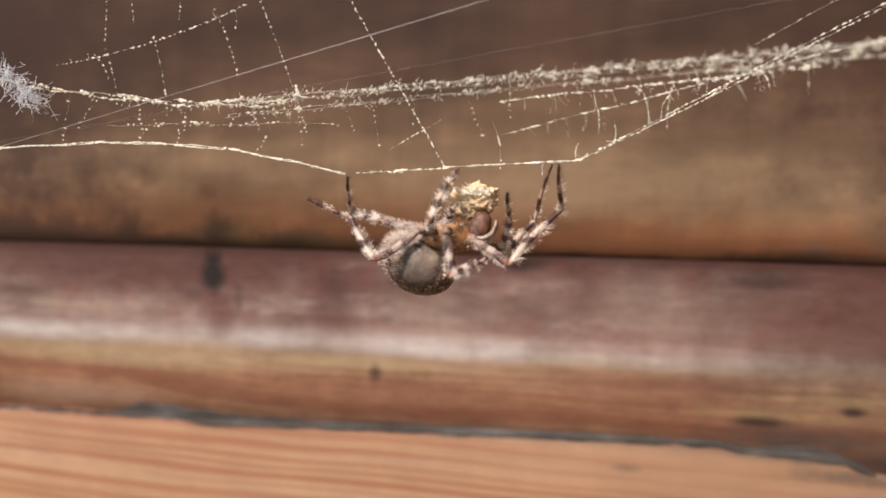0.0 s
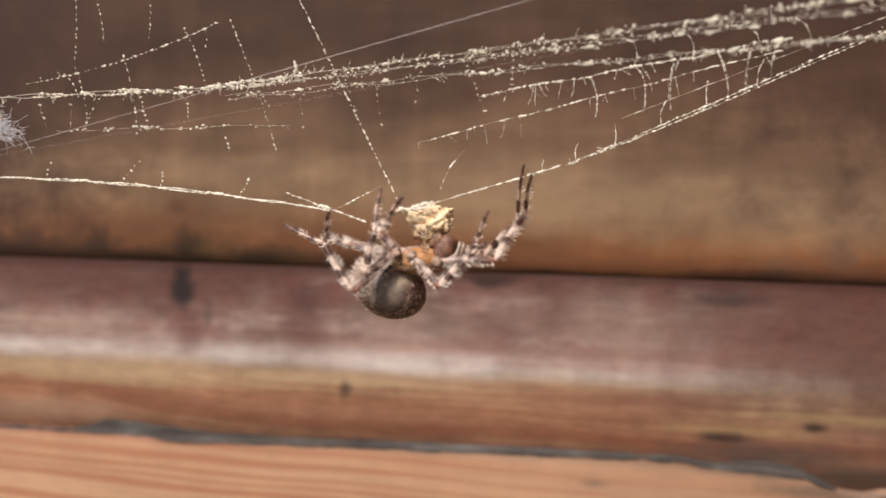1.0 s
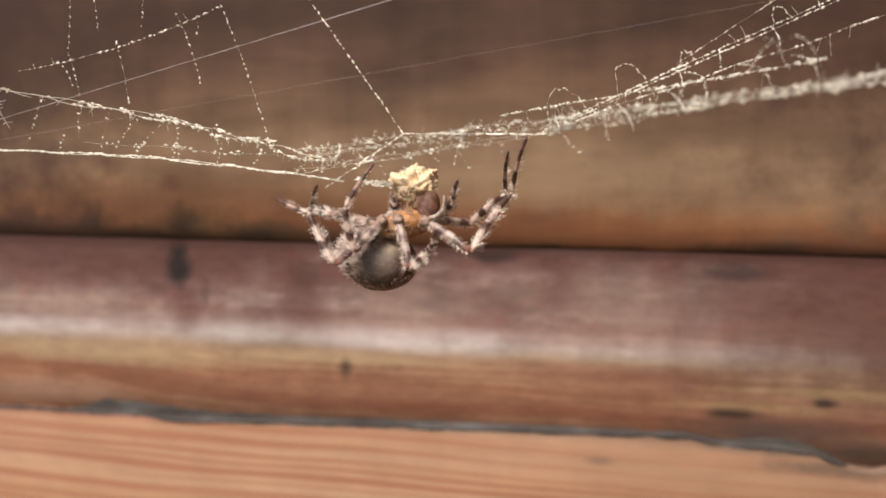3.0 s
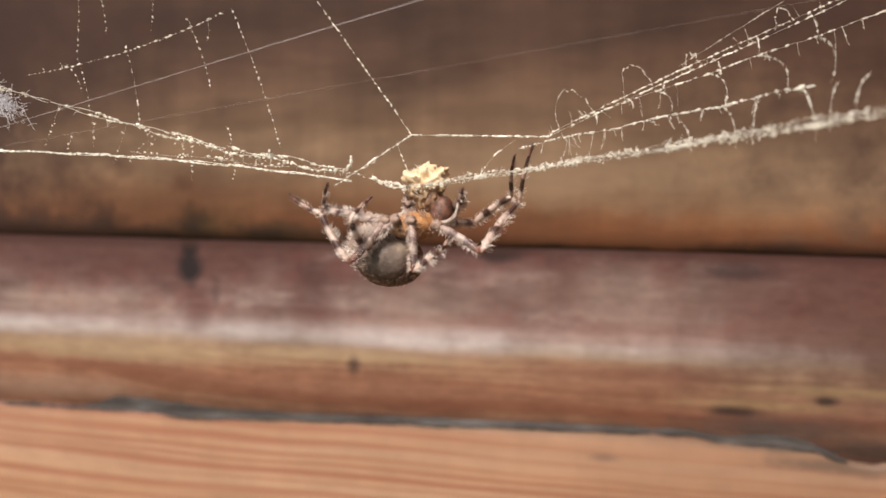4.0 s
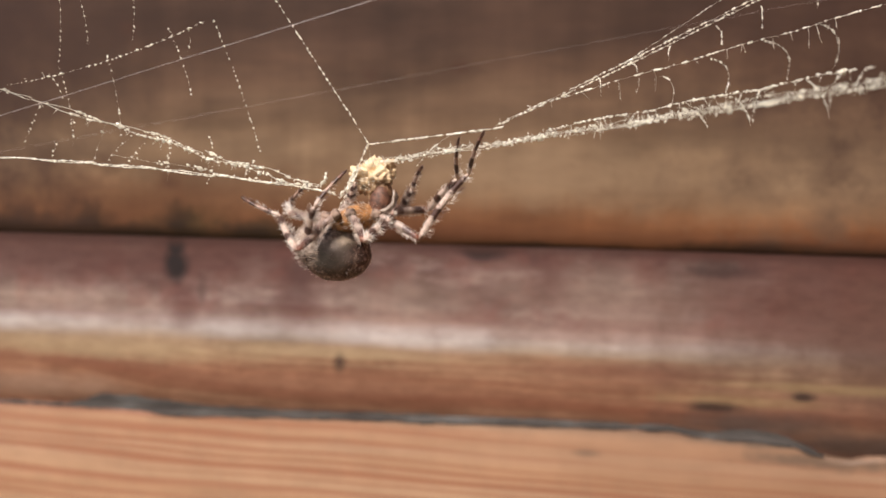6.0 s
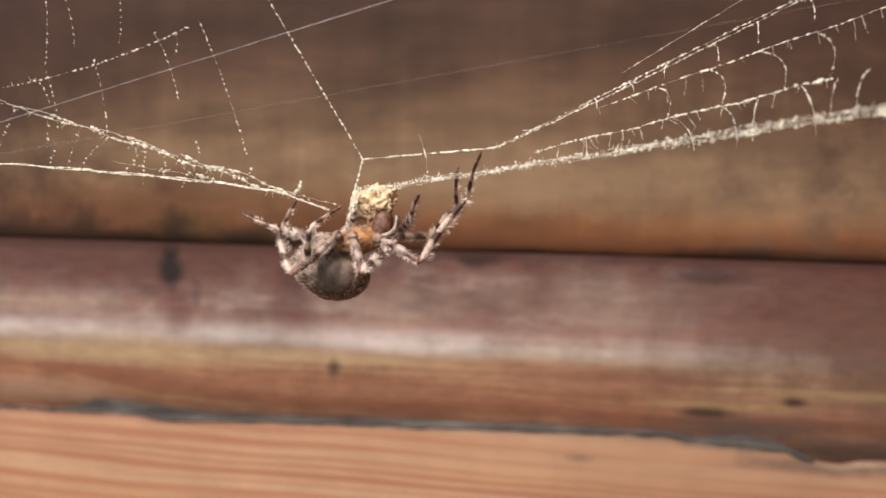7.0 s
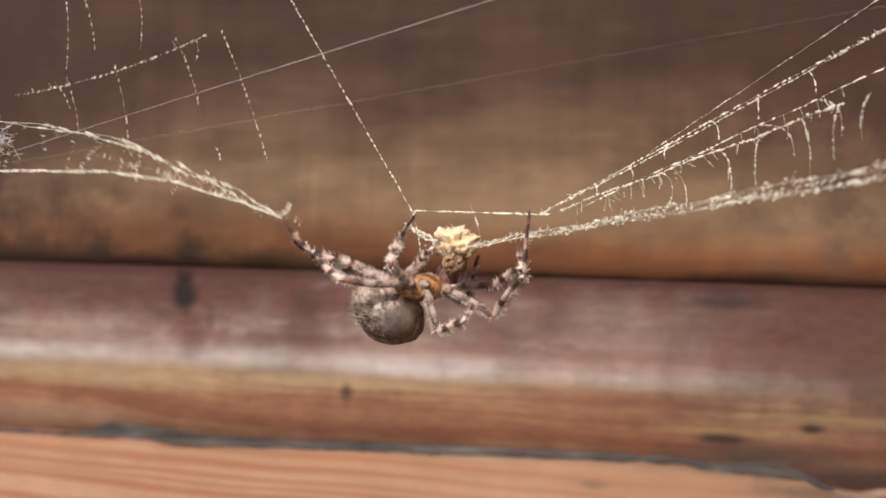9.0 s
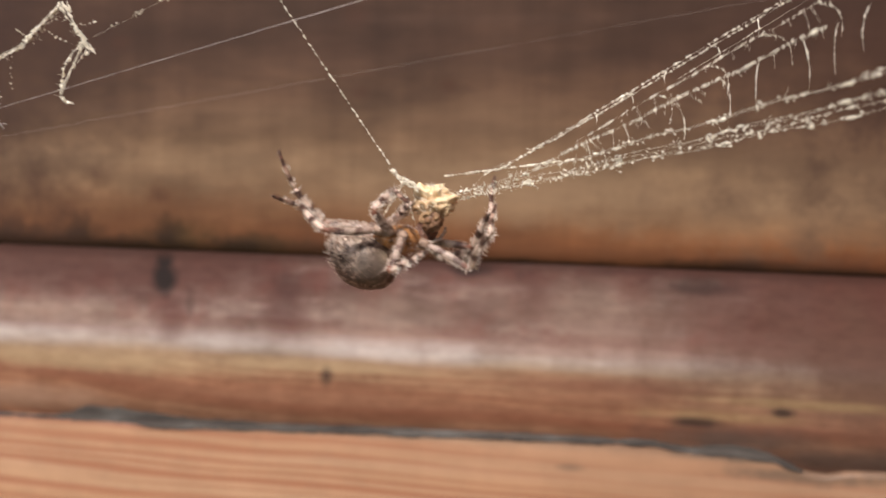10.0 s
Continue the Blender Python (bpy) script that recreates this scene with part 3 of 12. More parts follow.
# filler over the joint: (x, height above the pine board's top, how far it laps down)
FILLER_TOP = ((-0.32, 0.0002), (-0.158, 0.0003), (-0.151, 0.0018), (-0.1475, 0.0036), (-0.143, 0.0040), (-0.136, 0.0042), (-0.128, 0.0038), (-0.121, 0.0030), (-0.112, 0.0021), (-0.095, 0.0016), (-0.075, 0.0012),
              (-0.055, 0.0014), (-0.035, 0.0009), (-0.015, 0.0009), (0.005, 0.0008), (0.030, 0.0005), (0.040, 0.0007), (0.046, 0.0016), (0.054, 0.0021), (0.061, 0.0021), (0.068, 0.0013), (0.077, 0.0002))
FILLER_LAP = ((-0.32, 0.0003), (-0.152, 0.0006), (-0.134, 0.0004), (-0.122, 0.0012), (-0.10, 0.0008), (-0.06, 0.0011), (0.00, 0.0011), (0.034, 0.0010), (0.046, 0.0007), (0.060, 0.0008), (0.068, 0.0010), (0.0725, 0.0013), (0.077, 0.0001))


def filler_strip():
    """Grey filler smeared unevenly along the joint above the pine board."""
    verts, faces = [], []
    n, m = 900, 9
    for i in range(n + 1):
        x = -0.32 + 0.397 * i / n
        edge = 1.4236 + float(np.interp(x, *zip(*SILL_EDGE)))
        a = noise.fractal(Vector((x * 120, 1.7, 0)), 0.6, 2.0, 6)
        b2 = noise.fractal(Vector((x * 150, 8.1, 0)), 0.6, 2.0, 6)
        up = float(np.interp(x, *zip(*FILLER_TOP))) * (1 + 0.22 * a) + 0.0003 * b2
        lap = float(np.interp(x, *zip(*FILLER_LAP))) * (1 + 0.45 * b2) + 0.0003 * a
        top, low = edge + max(0.0002, up), edge - max(0.0001, lap)
        for k in range(m):
            z = top + (low - top) * k / (m - 1)
            lean = max(0.0, min(1.0, (z - edge + 0.0006) / 0.0012))
            y = 0.2325 + 0.0017 * lean - 0.0001 * noise.noise(Vector((x * 150, z * 300, 0)))
            if k in (0, m - 1):
                y += 0.0002
            verts.append((x, y, z))
    for i in range(n):
        for k in range(m - 1):
            q = i * m + k
            faces.append((q, q + 1, q + m + 1, q + m))
    ob = raw_object("filler_strip", verts, faces, FILLER)
    ob.parent = wall
    return tagged(ob, "grey flaking filler in the joint")


filler_strip()
z = 1.632
while z < 2.55:
    board("plank", rounded(z + 0.14, z, 0.234, 0.016, 0.02, 0.02), WOOD, wall, steps=30)
    z += 0.142
z = 1.296
while z > 0.2:
    board("plank", rounded(z, z - 0.14, 0.236, 0.014, 0.02, 0.02), WOOD, wall, steps=30)
    z -= 0.142

# ------------------------------------------------------------------ the spider
U = 8.73e-5  # the spider's own unit of length


def spines(bag, rng, count, length, r0, r1, size, lean=0.5, thick=0.36):
    """Stiff bristles round a leg segment along x."""
    for _ in range(count):
        t = rng.uniform(0.06, 0.97)
        a = rng.uniform(0, 2 * math.pi)
        r = r0 + (r1 - r0) * t
        out = Vector((0, math.cos(a), math.sin(a)))
        p = Vector((t * length, 0, 0)) + out * r * 0.8
        tip = p + (out + Vector((lean, 0, 0))).normalized() * size * rng.uniform(0.55, 1.25)
        vs, fs = tube([p, tip], [thick * U, 0.15 * U], 3)
        add_to(bag, vs, fs)


def leg_segment(name, length, profile, mat, rng, bristles, bristle_size, parent, coat):
    """One leg segment along +x; profile: radius at even steps."""
    n = 15
    pts, radii = [], []
    for i in range(n):
        t = i / (n - 1)
        k = t * (len(profile) - 1)
        j = min(int(k), len(profile) - 2)
        r = profile[j] + (profile[j + 1] - profile[j]) * (k - j)
        if i in (0, n - 1):
            r *= 0.45
        pts.append((t * length * U, 0.0, math.sin(t * math.pi) * length * 0.035 * U))
        radii.append(r * U * (1 + 0.06 * rng.uniform(-1, 1)))
    bag = ([], [])
    add_to(bag, *tube(pts, radii, 10))
    ob = raw_object(name, *bag, mat)
    ob.parent = parent
    bag = ([], [])
    spines(bag, rng, bristles, length * U, profile[0] * U, profile[-1] * U, bristle_size * U)
    br = raw_object("bristle_coat", *bag, coat, False)
    br.parent = ob
    tagged(br, kind="stuff")
    return ob


def fuzz(bag, rng, count, size, centre, radii, low=-1.0, high=1.0):
    """Short hairs standing on an ellipsoid."""
    for _ in range(count):
        d = Vector((rng.gauss(0, 1), rng.gauss(0, 1), rng.gauss(0, 1))).normalized()
        if not low <= d.z <= high:
            continue
        p = Vector(centre) + Vector((d.x * radii[0], d.y * radii[1], d.z * radii[2])) * 0.98
        lean = Vector((-0.8, 0, -0.1)) + Vector((rng.uniform(-0.4, 0.4), rng.uniform(-0.4, 0.4), rng.uniform(-0.4, 0.4)))
        tip = p + (d + lean * 0.7).normalized() * size * rng.uniform(0.6, 1.3)
        add_to(bag, *tube([p, tip], [0.5 * U, 0.12 * U], 3))


spider = new("spider")
tagged(spider, "grey-brown spider with banded bristly legs hanging from its web", "spider")


def abdomen_shape(c):
    # egg, blunt below and narrowing to the spinnerets at the upper rear
    x = c.x
    return Vector((x, c.y * (1 - 0.18 * max(0, -x) ** 1.5), c.z * (1 - 0.12 * max(0, -x) ** 1.5) + 0.16 * max(0, -x) ** 2))


AB_C, AB_R = (-0.0017, 0.0026, -0.0047), (0.0060, 0.0052, 0.0045)
ab = part("abdomen", blob(AB_R, 36, 48, 0.035, 2.2, 3.0, abdomen_shape), ABDOMEN, spider, "mottled grey-brown abdomen with a paler belly patch")
ab.location = AB_C
ab.rotation_euler = (0, radians(14), 0)
rng = random.Random(11)
bag = ([], [])
fuzz(bag, rng, 800, 4.4 * U, (0, 0, 0), AB_R)
hairs = raw_object("hair_coat", *bag, HAIR, False)
hairs.parent = ab
tagged(hairs, kind="stuff")
bag = ([], [])
rng2 = random.Random(13)
for _ in range(650):
    d = Vector((rng2.uniform(-1, -0.15), rng2.uniform(-1, 0.4), rng2.uniform(-0.35, 1))).normalized()
    if d.x > -0.2:
        continue
    p = Vector((d.x * AB_R[0], d.y * AB_R[1] * 0.92, d.z * AB_R[2] * 0.95 + 0.0006 * d.x * d.x))
    tip = p + (d * 0.8 + Vector((-0.5, -0.1, 0.3)) + Vector((rng2.uniform(-0.4, 0.4), rng2.uniform(-0.4, 0.4), rng2.uniform(-0.4, 0.4)))).normalized() * rng2.uniform(7, 15) * U
    add_to(bag, *tube([p * 0.97, tip], [0.55 * U, 0.12 * U], 3))
tuft_hairs = raw_object("pale_hair_coat", *bag, SPINE, False)
tuft_hairs.parent = ab
tagged(tuft_hairs, kind="stuff")
bm = blob((0.0006, 0.0006, 0.0011), 10, 12, 0.1, 2.0)
sp = part("spinneret", bm, JAW, spider, "short brown spinnerets")
sp.location, sp.rotation_euler = (-0.0066, 0.0027, -0.0022), (0, radians(-50), 0)


def carapace_shape(c):
    return Vector((c.x, c.y * (1 - 0.35 * max(0, c.x)), c.z * (1 - 0.2 * abs(c.x))))


bm = blob((0.0047, 0.0034, 0.0022), 18, 24, 0.05, 2.0, 5.0, carapace_shape)
cp = part("cephalothorax", bm, CARAPACE, spider, "orange-brown cephalothorax")
cp.location, cp.rotation_euler = (0.0030, 0.0002, 0.0002), (0, radians(-8), 0)
bag = ([], [])
fuzz(bag, random.Random(17), 900, 6.5 * U, (0, 0, 0), (0.0047, 0.0033, 0.0021), -0.6)
down = raw_object("hair_coat", *bag, SPINE, False)
down.parent = cp
tagged(down, kind="stuff")
for s in (-1, 1):
    bm = blob((0.0016, 0.0013, 0.0028), 12, 14, 0.06, 2.0, s)
    jaw = part("jaw", bm, JAW, spider, "dark brown jaw")
    jaw.location, jaw.rotation_euler = (0.0066, 0.0004 + s * 0.0011, 0.0022), (0, radians(14), 0)
for s in (-1, 1):
    bag = ([], [])
    add_to(bag, *tube([(0, 0, 0), (0.0013, 0, 0.0002), (0.0023, 0, 0.0011), (0.0027, 0, 0.0023), (0.0026, 0, 0.0032)],
                      [0.0003, 0.00036, 0.00034, 0.0003, 0.00016], 8))
    spines(bag, rng, 60, 0.0026, 0.0003, 0.0003, 6 * U)
    palp = raw_object("palp", *bag, PALP)
    palp.parent = spider
    palp.location = (0.0064, 0.0004 + s * 0.0022, 0.0008)

# leg bases round the sternum
for x, y, z in ((6.0, -2.0, 0.4), (2.2, -2.6, 0.8), (-0.2, -2.6, 0.9), (-1.7, -2.2, 0.7), (6.0, 2.0, 0.6), (4.8, 2.4, 0.6), (-0.2, 2.2, 0.9), (-1.7, 2.0, 0.8)):
    cx = part("coxa", blob((0.0014, 0.0008, 0.0009), 12, 14, 0.22, 2.4, x + y), COXA, spider)
    cx.location, cx.rotation_euler = (x * 0.001, y * 0.001, z * 0.001), (0, 0, math.atan2(y, 1.2))

LEGS = {"front_near": (99, 138, 108), "front_far": (109, 97, 113), "second_near": (87, 61, 48), "second_far": (77, 58, 66), "third_near": (71, 74, 84), "third_far": (56, 36, 56), "rear_near": (97, 100, 81), "rear_far": (91, 82, 77)}
SEGMENTS = {}
for i, (key, (lf, lt, lm)) in enumerate(LEGS.items()):
    rng = random.Random(40 + i)
    SEGMENTS[key] = (
        leg_segment("femur", lf, (4.6, 7.0, 7.2, 6.4, 5.6), FEMUR, rng, 420, 7.5, spider, SPINE),
        leg_segment("tibia", lt, (5.6, 6.4, 5.9, 5.2, 4.4), TIBIA, rng, 320, 10, spider, TIBIA_SPINE),
        leg_segment("metatarsus", lm, (4.2, 3.8, 3.3, 2.8, 1.9), TARSUS, rng, 150, 6, spider, TARSUS_SPINE))

# ------------------------------------------------------------------ wrapped prey
prey = new("wrapped_prey")
tagged(prey, "brown insect wrapped in pale yellow silk, held by the spider", "prey")


def wrap_material():
    """Wrapping silk, thick and cream above, thin below where the brown insect shows through."""
    m, n, l, b = material("wrapping_silk_over_brown_insect", 0.6)
    tc = n.new("ShaderNodeTexCoord").outputs["Object"]
    sep = n.new("ShaderNodeSeparateXYZ")
    l.new(tc, sep.inputs[0])
    g = noise_tex(n, l, tc, 650.0, 5.0, 0.65)
    f = noise_tex(n, l, tc, 260.0, 3.0)
    r = ramp(n, [(0.33, (0.58, 0.36, 0.18)), (0.67, (0.93, 0.75, 0.50))])
    l.new(g, r.inputs[0])
    d = ramp(n, [(0.35, (0.17, 0.082, 0.038)), (0.68, (0.55, 0.36, 0.20))])
    l.new(g, d.inputs[0])
    h = maths(n, l, "ADD", maths(n, l, "DIVIDE", sep.outputs[2], 0.0022), maths(n, l, "MULTIPLY", maths(n, l, "SUBTRACT", f, 0.5), 2.2))
    l.new(mix(n, l, maths(n, l, "ADD", h, 0.62, clamp=True), d.outputs[0], r.outputs[0]), b.inputs["Base Color"])
    bump(n, l, b, g, 0.6, 0.0004)
    return m


def wrap_shape(c):
    # broad and flat-topped, narrower below
    k = 1 / max(abs(c.x), abs(c.y), abs(c.z)) ** 0.45
    return Vector((c.x * k * (1 + 0.16 * c.z) + 0.1 * (c.z < 0) * -c.z, c.y * k, c.z * (k if c.z > 0 else 1.0) * 0.92))


part("wrapping", blob((31 * U, 28 * U, 34 * U), 64, 72, 0.42, 1.7, 4.0, wrap_shape), wrap_material(), prey, "lumpy cream silk wrapping, brown where it thins").location = (0, 0, -4 * U)
ins = part("insect_body", blob((19 * U, 18 * U, 23 * U), 24, 28, 0.3, 2.2, 9.0), INSECT, prey, "crumpled brown insect body")
ins.location = (12 * U, -8 * U, -30 * U)
rng = random.Random(5)
bag = ([], [])
for _ in range(36):
    a0, h0 = rng.uniform(0, 6.28), rng.uniform(-0.5, 0.9)
    pts = []
    tilt = rng.uniform(-0.6, 0.6)
    for k in range(9):
        t = a0 + k * 0.28
        h = h0 + tilt * math.sin(k * 0.28)
        c = math.sqrt(max(0.0, 1 - min(1, h * h)))
        pts.append((33 * U * c * math.cos(t), 31 * U * c * math.sin(t), 35 * U * h))
    add_to(bag, *tube(pts, [0.5 * U] * 9, 3))
for _ in range(260):
    d = Vector((rng.gauss(0, 1), rng.gauss(0, 1), abs(rng.gauss(0, 1)) * 0.9 - 0.2)).normalized()
    p = Vector((d.x * 31, d.y * 29, d.z * 35 - 3)) * U
    q = p + (d + Vector((rng.uniform(-1, 1), rng.uniform(-1, 1), rng.uniform(-1, 1)))).normalized() * rng.uniform(4, 11) * U
    add_to(bag, *tube([p, q], [0.5 * U, 0.3 * U], 3))
fib = raw_object("wrapping_silk", *bag, SILK, False)
fib.parent = prey
tagged(fib, kind="stuff")


# ------------------------------------------------------------------ the web
def silk_strand(name, length, r, label, seed, beads=60, bead=(1.2, 2.6), along=1.3, sag=0.0, plies=1, ply_gap=2.0, barbs=0, barb=(8, 20), barb_side=0.0,
                fray=0.0, mat=None, hook=0.0, kind_of="web strand", taper=1.0, wave=0.0, globs=(), barb_lean=0.0, barb_clumps=0, knots_of=4, even=False):
    """A strand along +x from 0 to length (in units of U): one or more threads, dusty beads, and broken cross threads (barbs).
    Its barbs lean about local +z, turned by barb_side, so turning the strand about its length shows or hides them."""
    rng = random.Random(seed)
    n = max(8, int(length / 14))
    lines = []
    ob = None
    for p in range(plies):
        ph, off = rng.uniform(0, 6), (p - (plies - 1) / 2) * ply_gap
        pts = []
        for i in range(n + 1):
            t = i / n
            w = math.sin(t * 5 + ph) * ply_gap * 0.5 * (plies > 1) + wave * math.sin(t * length / 30.0 + ph)
            pts.append((t * length * U, (w + off * 0.6 + rng.uniform(-.5, .5)) * U, (off + w + sag * 4 * t * (1 - t) + rng.uniform(-.5, .5) * 0.8) * U))
        if hook:
            x, y, z = pts[-1]
            for k in range(1, 6):
                pts.append((x + hook * U * 0.35 * math.sin(k * 0.5), y, z + hook * U * k / 5))
        lines.append(pts)
        vs, fs = tube(pts, [r * U * (taper + (1 - taper) * i / len(pts)) for i in range(len(pts))], 5)
        if ob is None:
            ob = raw_object(name, vs, fs, mat or SILK)
            tagged(ob, label, kind_of, name.replace("_", " ") + "s of the web")
        else:
            raw_object("ply", vs, fs, mat or SILK).parent = ob
    bag = ([], [])

    def at(t, line):
        k = t * (len(line) - 1)
        j = min(int(k), len(line) - 2)
        return Vector(line[j]).lerp(Vector(line[j + 1]), k - j)

    knots = [rng.random() for _ in range(max(3, beads // knots_of))]
    for k in range(beads):
        line = rng.choice(lines)
        t = (k + rng.uniform(0.15, 0.85)) / beads if even else min(1.0, max(0.0, rng.choice(knots) + rng.gauss(0, 5.0 / length))) if rng.random() < 0.65 else rng.random()
        q = at(t, line)
        big = rng.uniform(*bead) * (taper + (1 - taper) * t)
        lump(bag, rng, q + Vector((0, rng.uniform(-1, 1), rng.uniform(-1, 1))) * (fray + 0.6) * U, big * U, along * rng.uniform(0.7, 1.5))
    tufts = [rng.random() ** 1.3 for _ in range(barb_clumps)]
    for _ in range(barbs):
        t = min(1.0, max(0.0, rng.choice(tufts) + rng.gauss(0, 7.0 / length))) if tufts else rng.random()
        q = at(t, rng.choice(lines))
        a = barb_side + rng.uniform(-0.5, 0.5)
        out = Vector((barb_lean + rng.uniform(-0.35, 0.35), math.sin(a), math.cos(a))).normalized()
        ln = rng.uniform(*barb) * U
        curl = Vector((rng.uniform(-0.4, 0.4), rng.uniform(-0.3, 0.3), rng.uniform(-0.3, 0.3)))
        pts = [q + (out * s + curl * s * s) * ln for s in (0, 0.35, 0.7, 1.0)]
        add_to(bag, *tube(pts, [0.26 * U, 0.24 * U, 0.2 * U, 0.16 * U], 3))
        for _ in range(int(ln / U / 6) + 1):
            lump(bag, rng, pts[0].lerp(pts[3], rng.random()), rng.uniform(0.45, 1.25) * U)
    for t, size in globs:
        q = at(t, lines[0])
        for _ in range(26):
            lump(bag, rng, q + Vector((rng.gauss(0, 2.4), rng.gauss(0, 0.7), rng.gauss(0, 0.7))) * size * 0.5 * U, rng.uniform(0.35, 0.7) * size * U, 1.5)
    if bag[0]:
        d = raw_object("dust_coating", *bag, DUSTY, False)
        d.parent = ob
        tagged(d, kind="stuff")
    return ob


WEB = {}
WEB["long_line"] = silk_strand("silk_thread", 2200, 0.38, "long thin taut silk thread above the web", 1, beads=30, bead=(0.5, 0.9), plies=2, ply_gap=2.4, mat=GREYSILK)
WEB["faint_line"] = silk_strand("silk_thread", 2800, 0.16, "very fine silk thread before the boards", 2, beads=0, mat=GREYSILK)
WEB["dotted"] = silk_strand("silk_thread", 900, 0.05, "taut beaded silk thread from above down to the hub", 3, beads=92, bead=(1.1, 2.3), along=2.1, even=True)
PIECES = 6
for k in range(PIECES):
    WEB["low_%d" % k] = silk_strand("silk_strand", 109, 0.5, "lower silk strand with pale dust beads, reaching the rear legs", 10 + k, beads=50, bead=(1.1, 2.2), along=1.9, plies=2, ply_gap=2.0)
    WEB["high_%d" % k] = silk_strand("silk_strand", 109, 0.42, "upper silk strand with pale dust beads and broken threads", 20 + k, hook=24 if k == 5 else 0, beads=(7, 12, 34, 60, 70, 80)[k], bead=(1.2, 3.2), plies=2, ply_gap=3.4 + k,
                                     barbs=4 if k < 3 else 16, barb=(5, 16), fray=1.6, barb_side=3.0, along=1.4)
WEB["slack"] = silk_strand("silk_thread", 430, 0.14, "slack fine thread with scattered dust beads", 30, beads=44, bead=(1.3, 2.6), fray=3.0, wave=2.0)
WEB["knot"] = silk_strand("silk_strand", 240, 0.3, "short beaded silk strand between hub and side strand", 31, beads=80, bead=(1.4, 2.4), along=1.9)
WEB["mid"] = silk_strand("silk_strand", 165, 0.35, "slack beaded silk strand over the spider", 32, beads=34, bead=(1.4, 2.8), along=1.6, globs=((0.5, 4.0),))
WEB["link"] = silk_strand("silk_strand", 60, 0.5, "short matted silk strand ending on the wrapped prey", 41, beads=70, bead=(1.2, 2.6), along=1.5, plies=2, ply_gap=3.0, fray=2.2, barbs=6, barb=(4, 9))
WEB["edge"] = silk_strand("silk_strand", 760, 0.16, "beaded edge strand of the torn web", 33, beads=320, bead=(0.9, 2.5), along=1.5, plies=2, ply_gap=6.0, barbs=30, barb=(6, 18), barb_side=3.0)
WEB["fine"] = silk_strand("silk_thread", 520, 0.13, "very fine dotted thread along the torn web", 37, beads=60, bead=(0.8, 1.6), along=1.6)
WEB["inner"] = silk_strand("silk_strand", 520, 0.2, "inner spoke of the torn web with broken cross threads", 34, beads=190, bead=(0.8, 2.3), along=1.4, barbs=24, barb=(10, 34), barb_side=0.0, fray=1.0,
                           globs=((0.03, 3.6), (0.24, 2.6), (0.44, 2.4), (0.7, 2.0)), wave=1.5)
WEB["outer"] = silk_strand("silk_strand", 640, 0.14, "second inner spoke of the torn web with broken cross threads", 35, beads=120, bead=(1.0, 2.4), along=1.4, barbs=18, barb=(10, 34), barb_side=2.8, wave=1.5,
                           globs=((0.3, 2.2), (0.55, 2.2)))
for key, seed, gap, beads in (("bundle", 36, 4.0, 400), ("bundle_low", 38, 3.5, 320), ("bundle_high", 39, 3.0, 280)):
    WEB[key] = silk_strand("web_strand", 1300, 0.22, "thick pale cord of collapsed dusty silk", seed, beads=beads, bead=(0.7, 2.4), knots_of=7, along=1.2, plies=2, ply_gap=gap, barbs=60, barb=(3, 14), barb_lean=0.5, barb_clumps=26,
                           fray=3.4, kind_of="web strand", wave=1.5, globs=tuple((0.12 + 0.13 * q, 2.8) for q in range(6)))
for k in range(16):
    WEB["rung_%d" % k] = silk_strand("cross_thread", (72, 78, 84, 88, 84, 72, 62, 70, 74, 78, 24, 30, 34, 38, 44, 48)[k], 0.15, "short curved cross thread between two strands", 50 + k, beads=18, bead=(0.6, 1.6), sag=12 if k < 6 else 20 if k < 10 else 7, along=1.6, wave=1.0)


def tatter(strand, x, length, lean, seed, side=-1.0, back=0.0):
    """A torn end of dotted thread that hangs from a strand."""
    rng = random.Random(seed)
    n = max(4, int(length / 8))
    pts = [Vector((x + lean * length * t + 3 * math.sin(t * 3 + seed), back * length * t + rng.uniform(-1.5, 1.5), side * length * t)) * U for t in (i / n for i in range(n + 1))]
    bag = ([], [])
    add_to(bag, *tube(pts, [0.05 * U] * len(pts), 3))
    for p in pts[1:]:
        if rng.random() < 0.7:
            for _ in range(rng.choice((1, 1, 2))):
                lump(bag, rng, p + Vector((rng.uniform(-2, 2), 0, rng.uniform(-2, 2))) * U, rng.uniform(0.9, 2.3) * U, 1.2)
    ob = raw_object("dangling_thread", *bag, DUSTY, False)
    ob.parent = strand
    return ob


for k, (key, x, length, lean) in enumerate((("high_0", 40, 64, 0.1), ("high_1", 20, 84, -0.15), ("high_1", 78, 58, 0.35), ("high_2", 30, 76, 0.05), ("high_2", 90, 62, -0.5), ("high_3", 50, 70, 0.2), ("high_4", 30, 52, -0.2),
                                            ("bundle", 70, 50, 0.1), ("bundle", 150, 70, -0.25), ("bundle", 240, 56, 0.2), ("bundle", 300, 78, -0.1), ("bundle", 390, 60, -0.5), ("bundle", 470, 74, 0.1), ("bundle", 545, 50, -0.35))):
    tatter(WEB[key], x, length, lean, 300 + k, back=0.65 if key == "bundle" else 0.0)
for k, (key, x, length, lean) in enumerate((("low_1", 30, 30, 0.3), ("low_2", 60, 44, 0.5), ("low_3", 20, 26, -0.2), ("low_4", 50, 34, 0.4))):
    tatter(WEB[key], x, length, lean, 330 + k, 1.0)


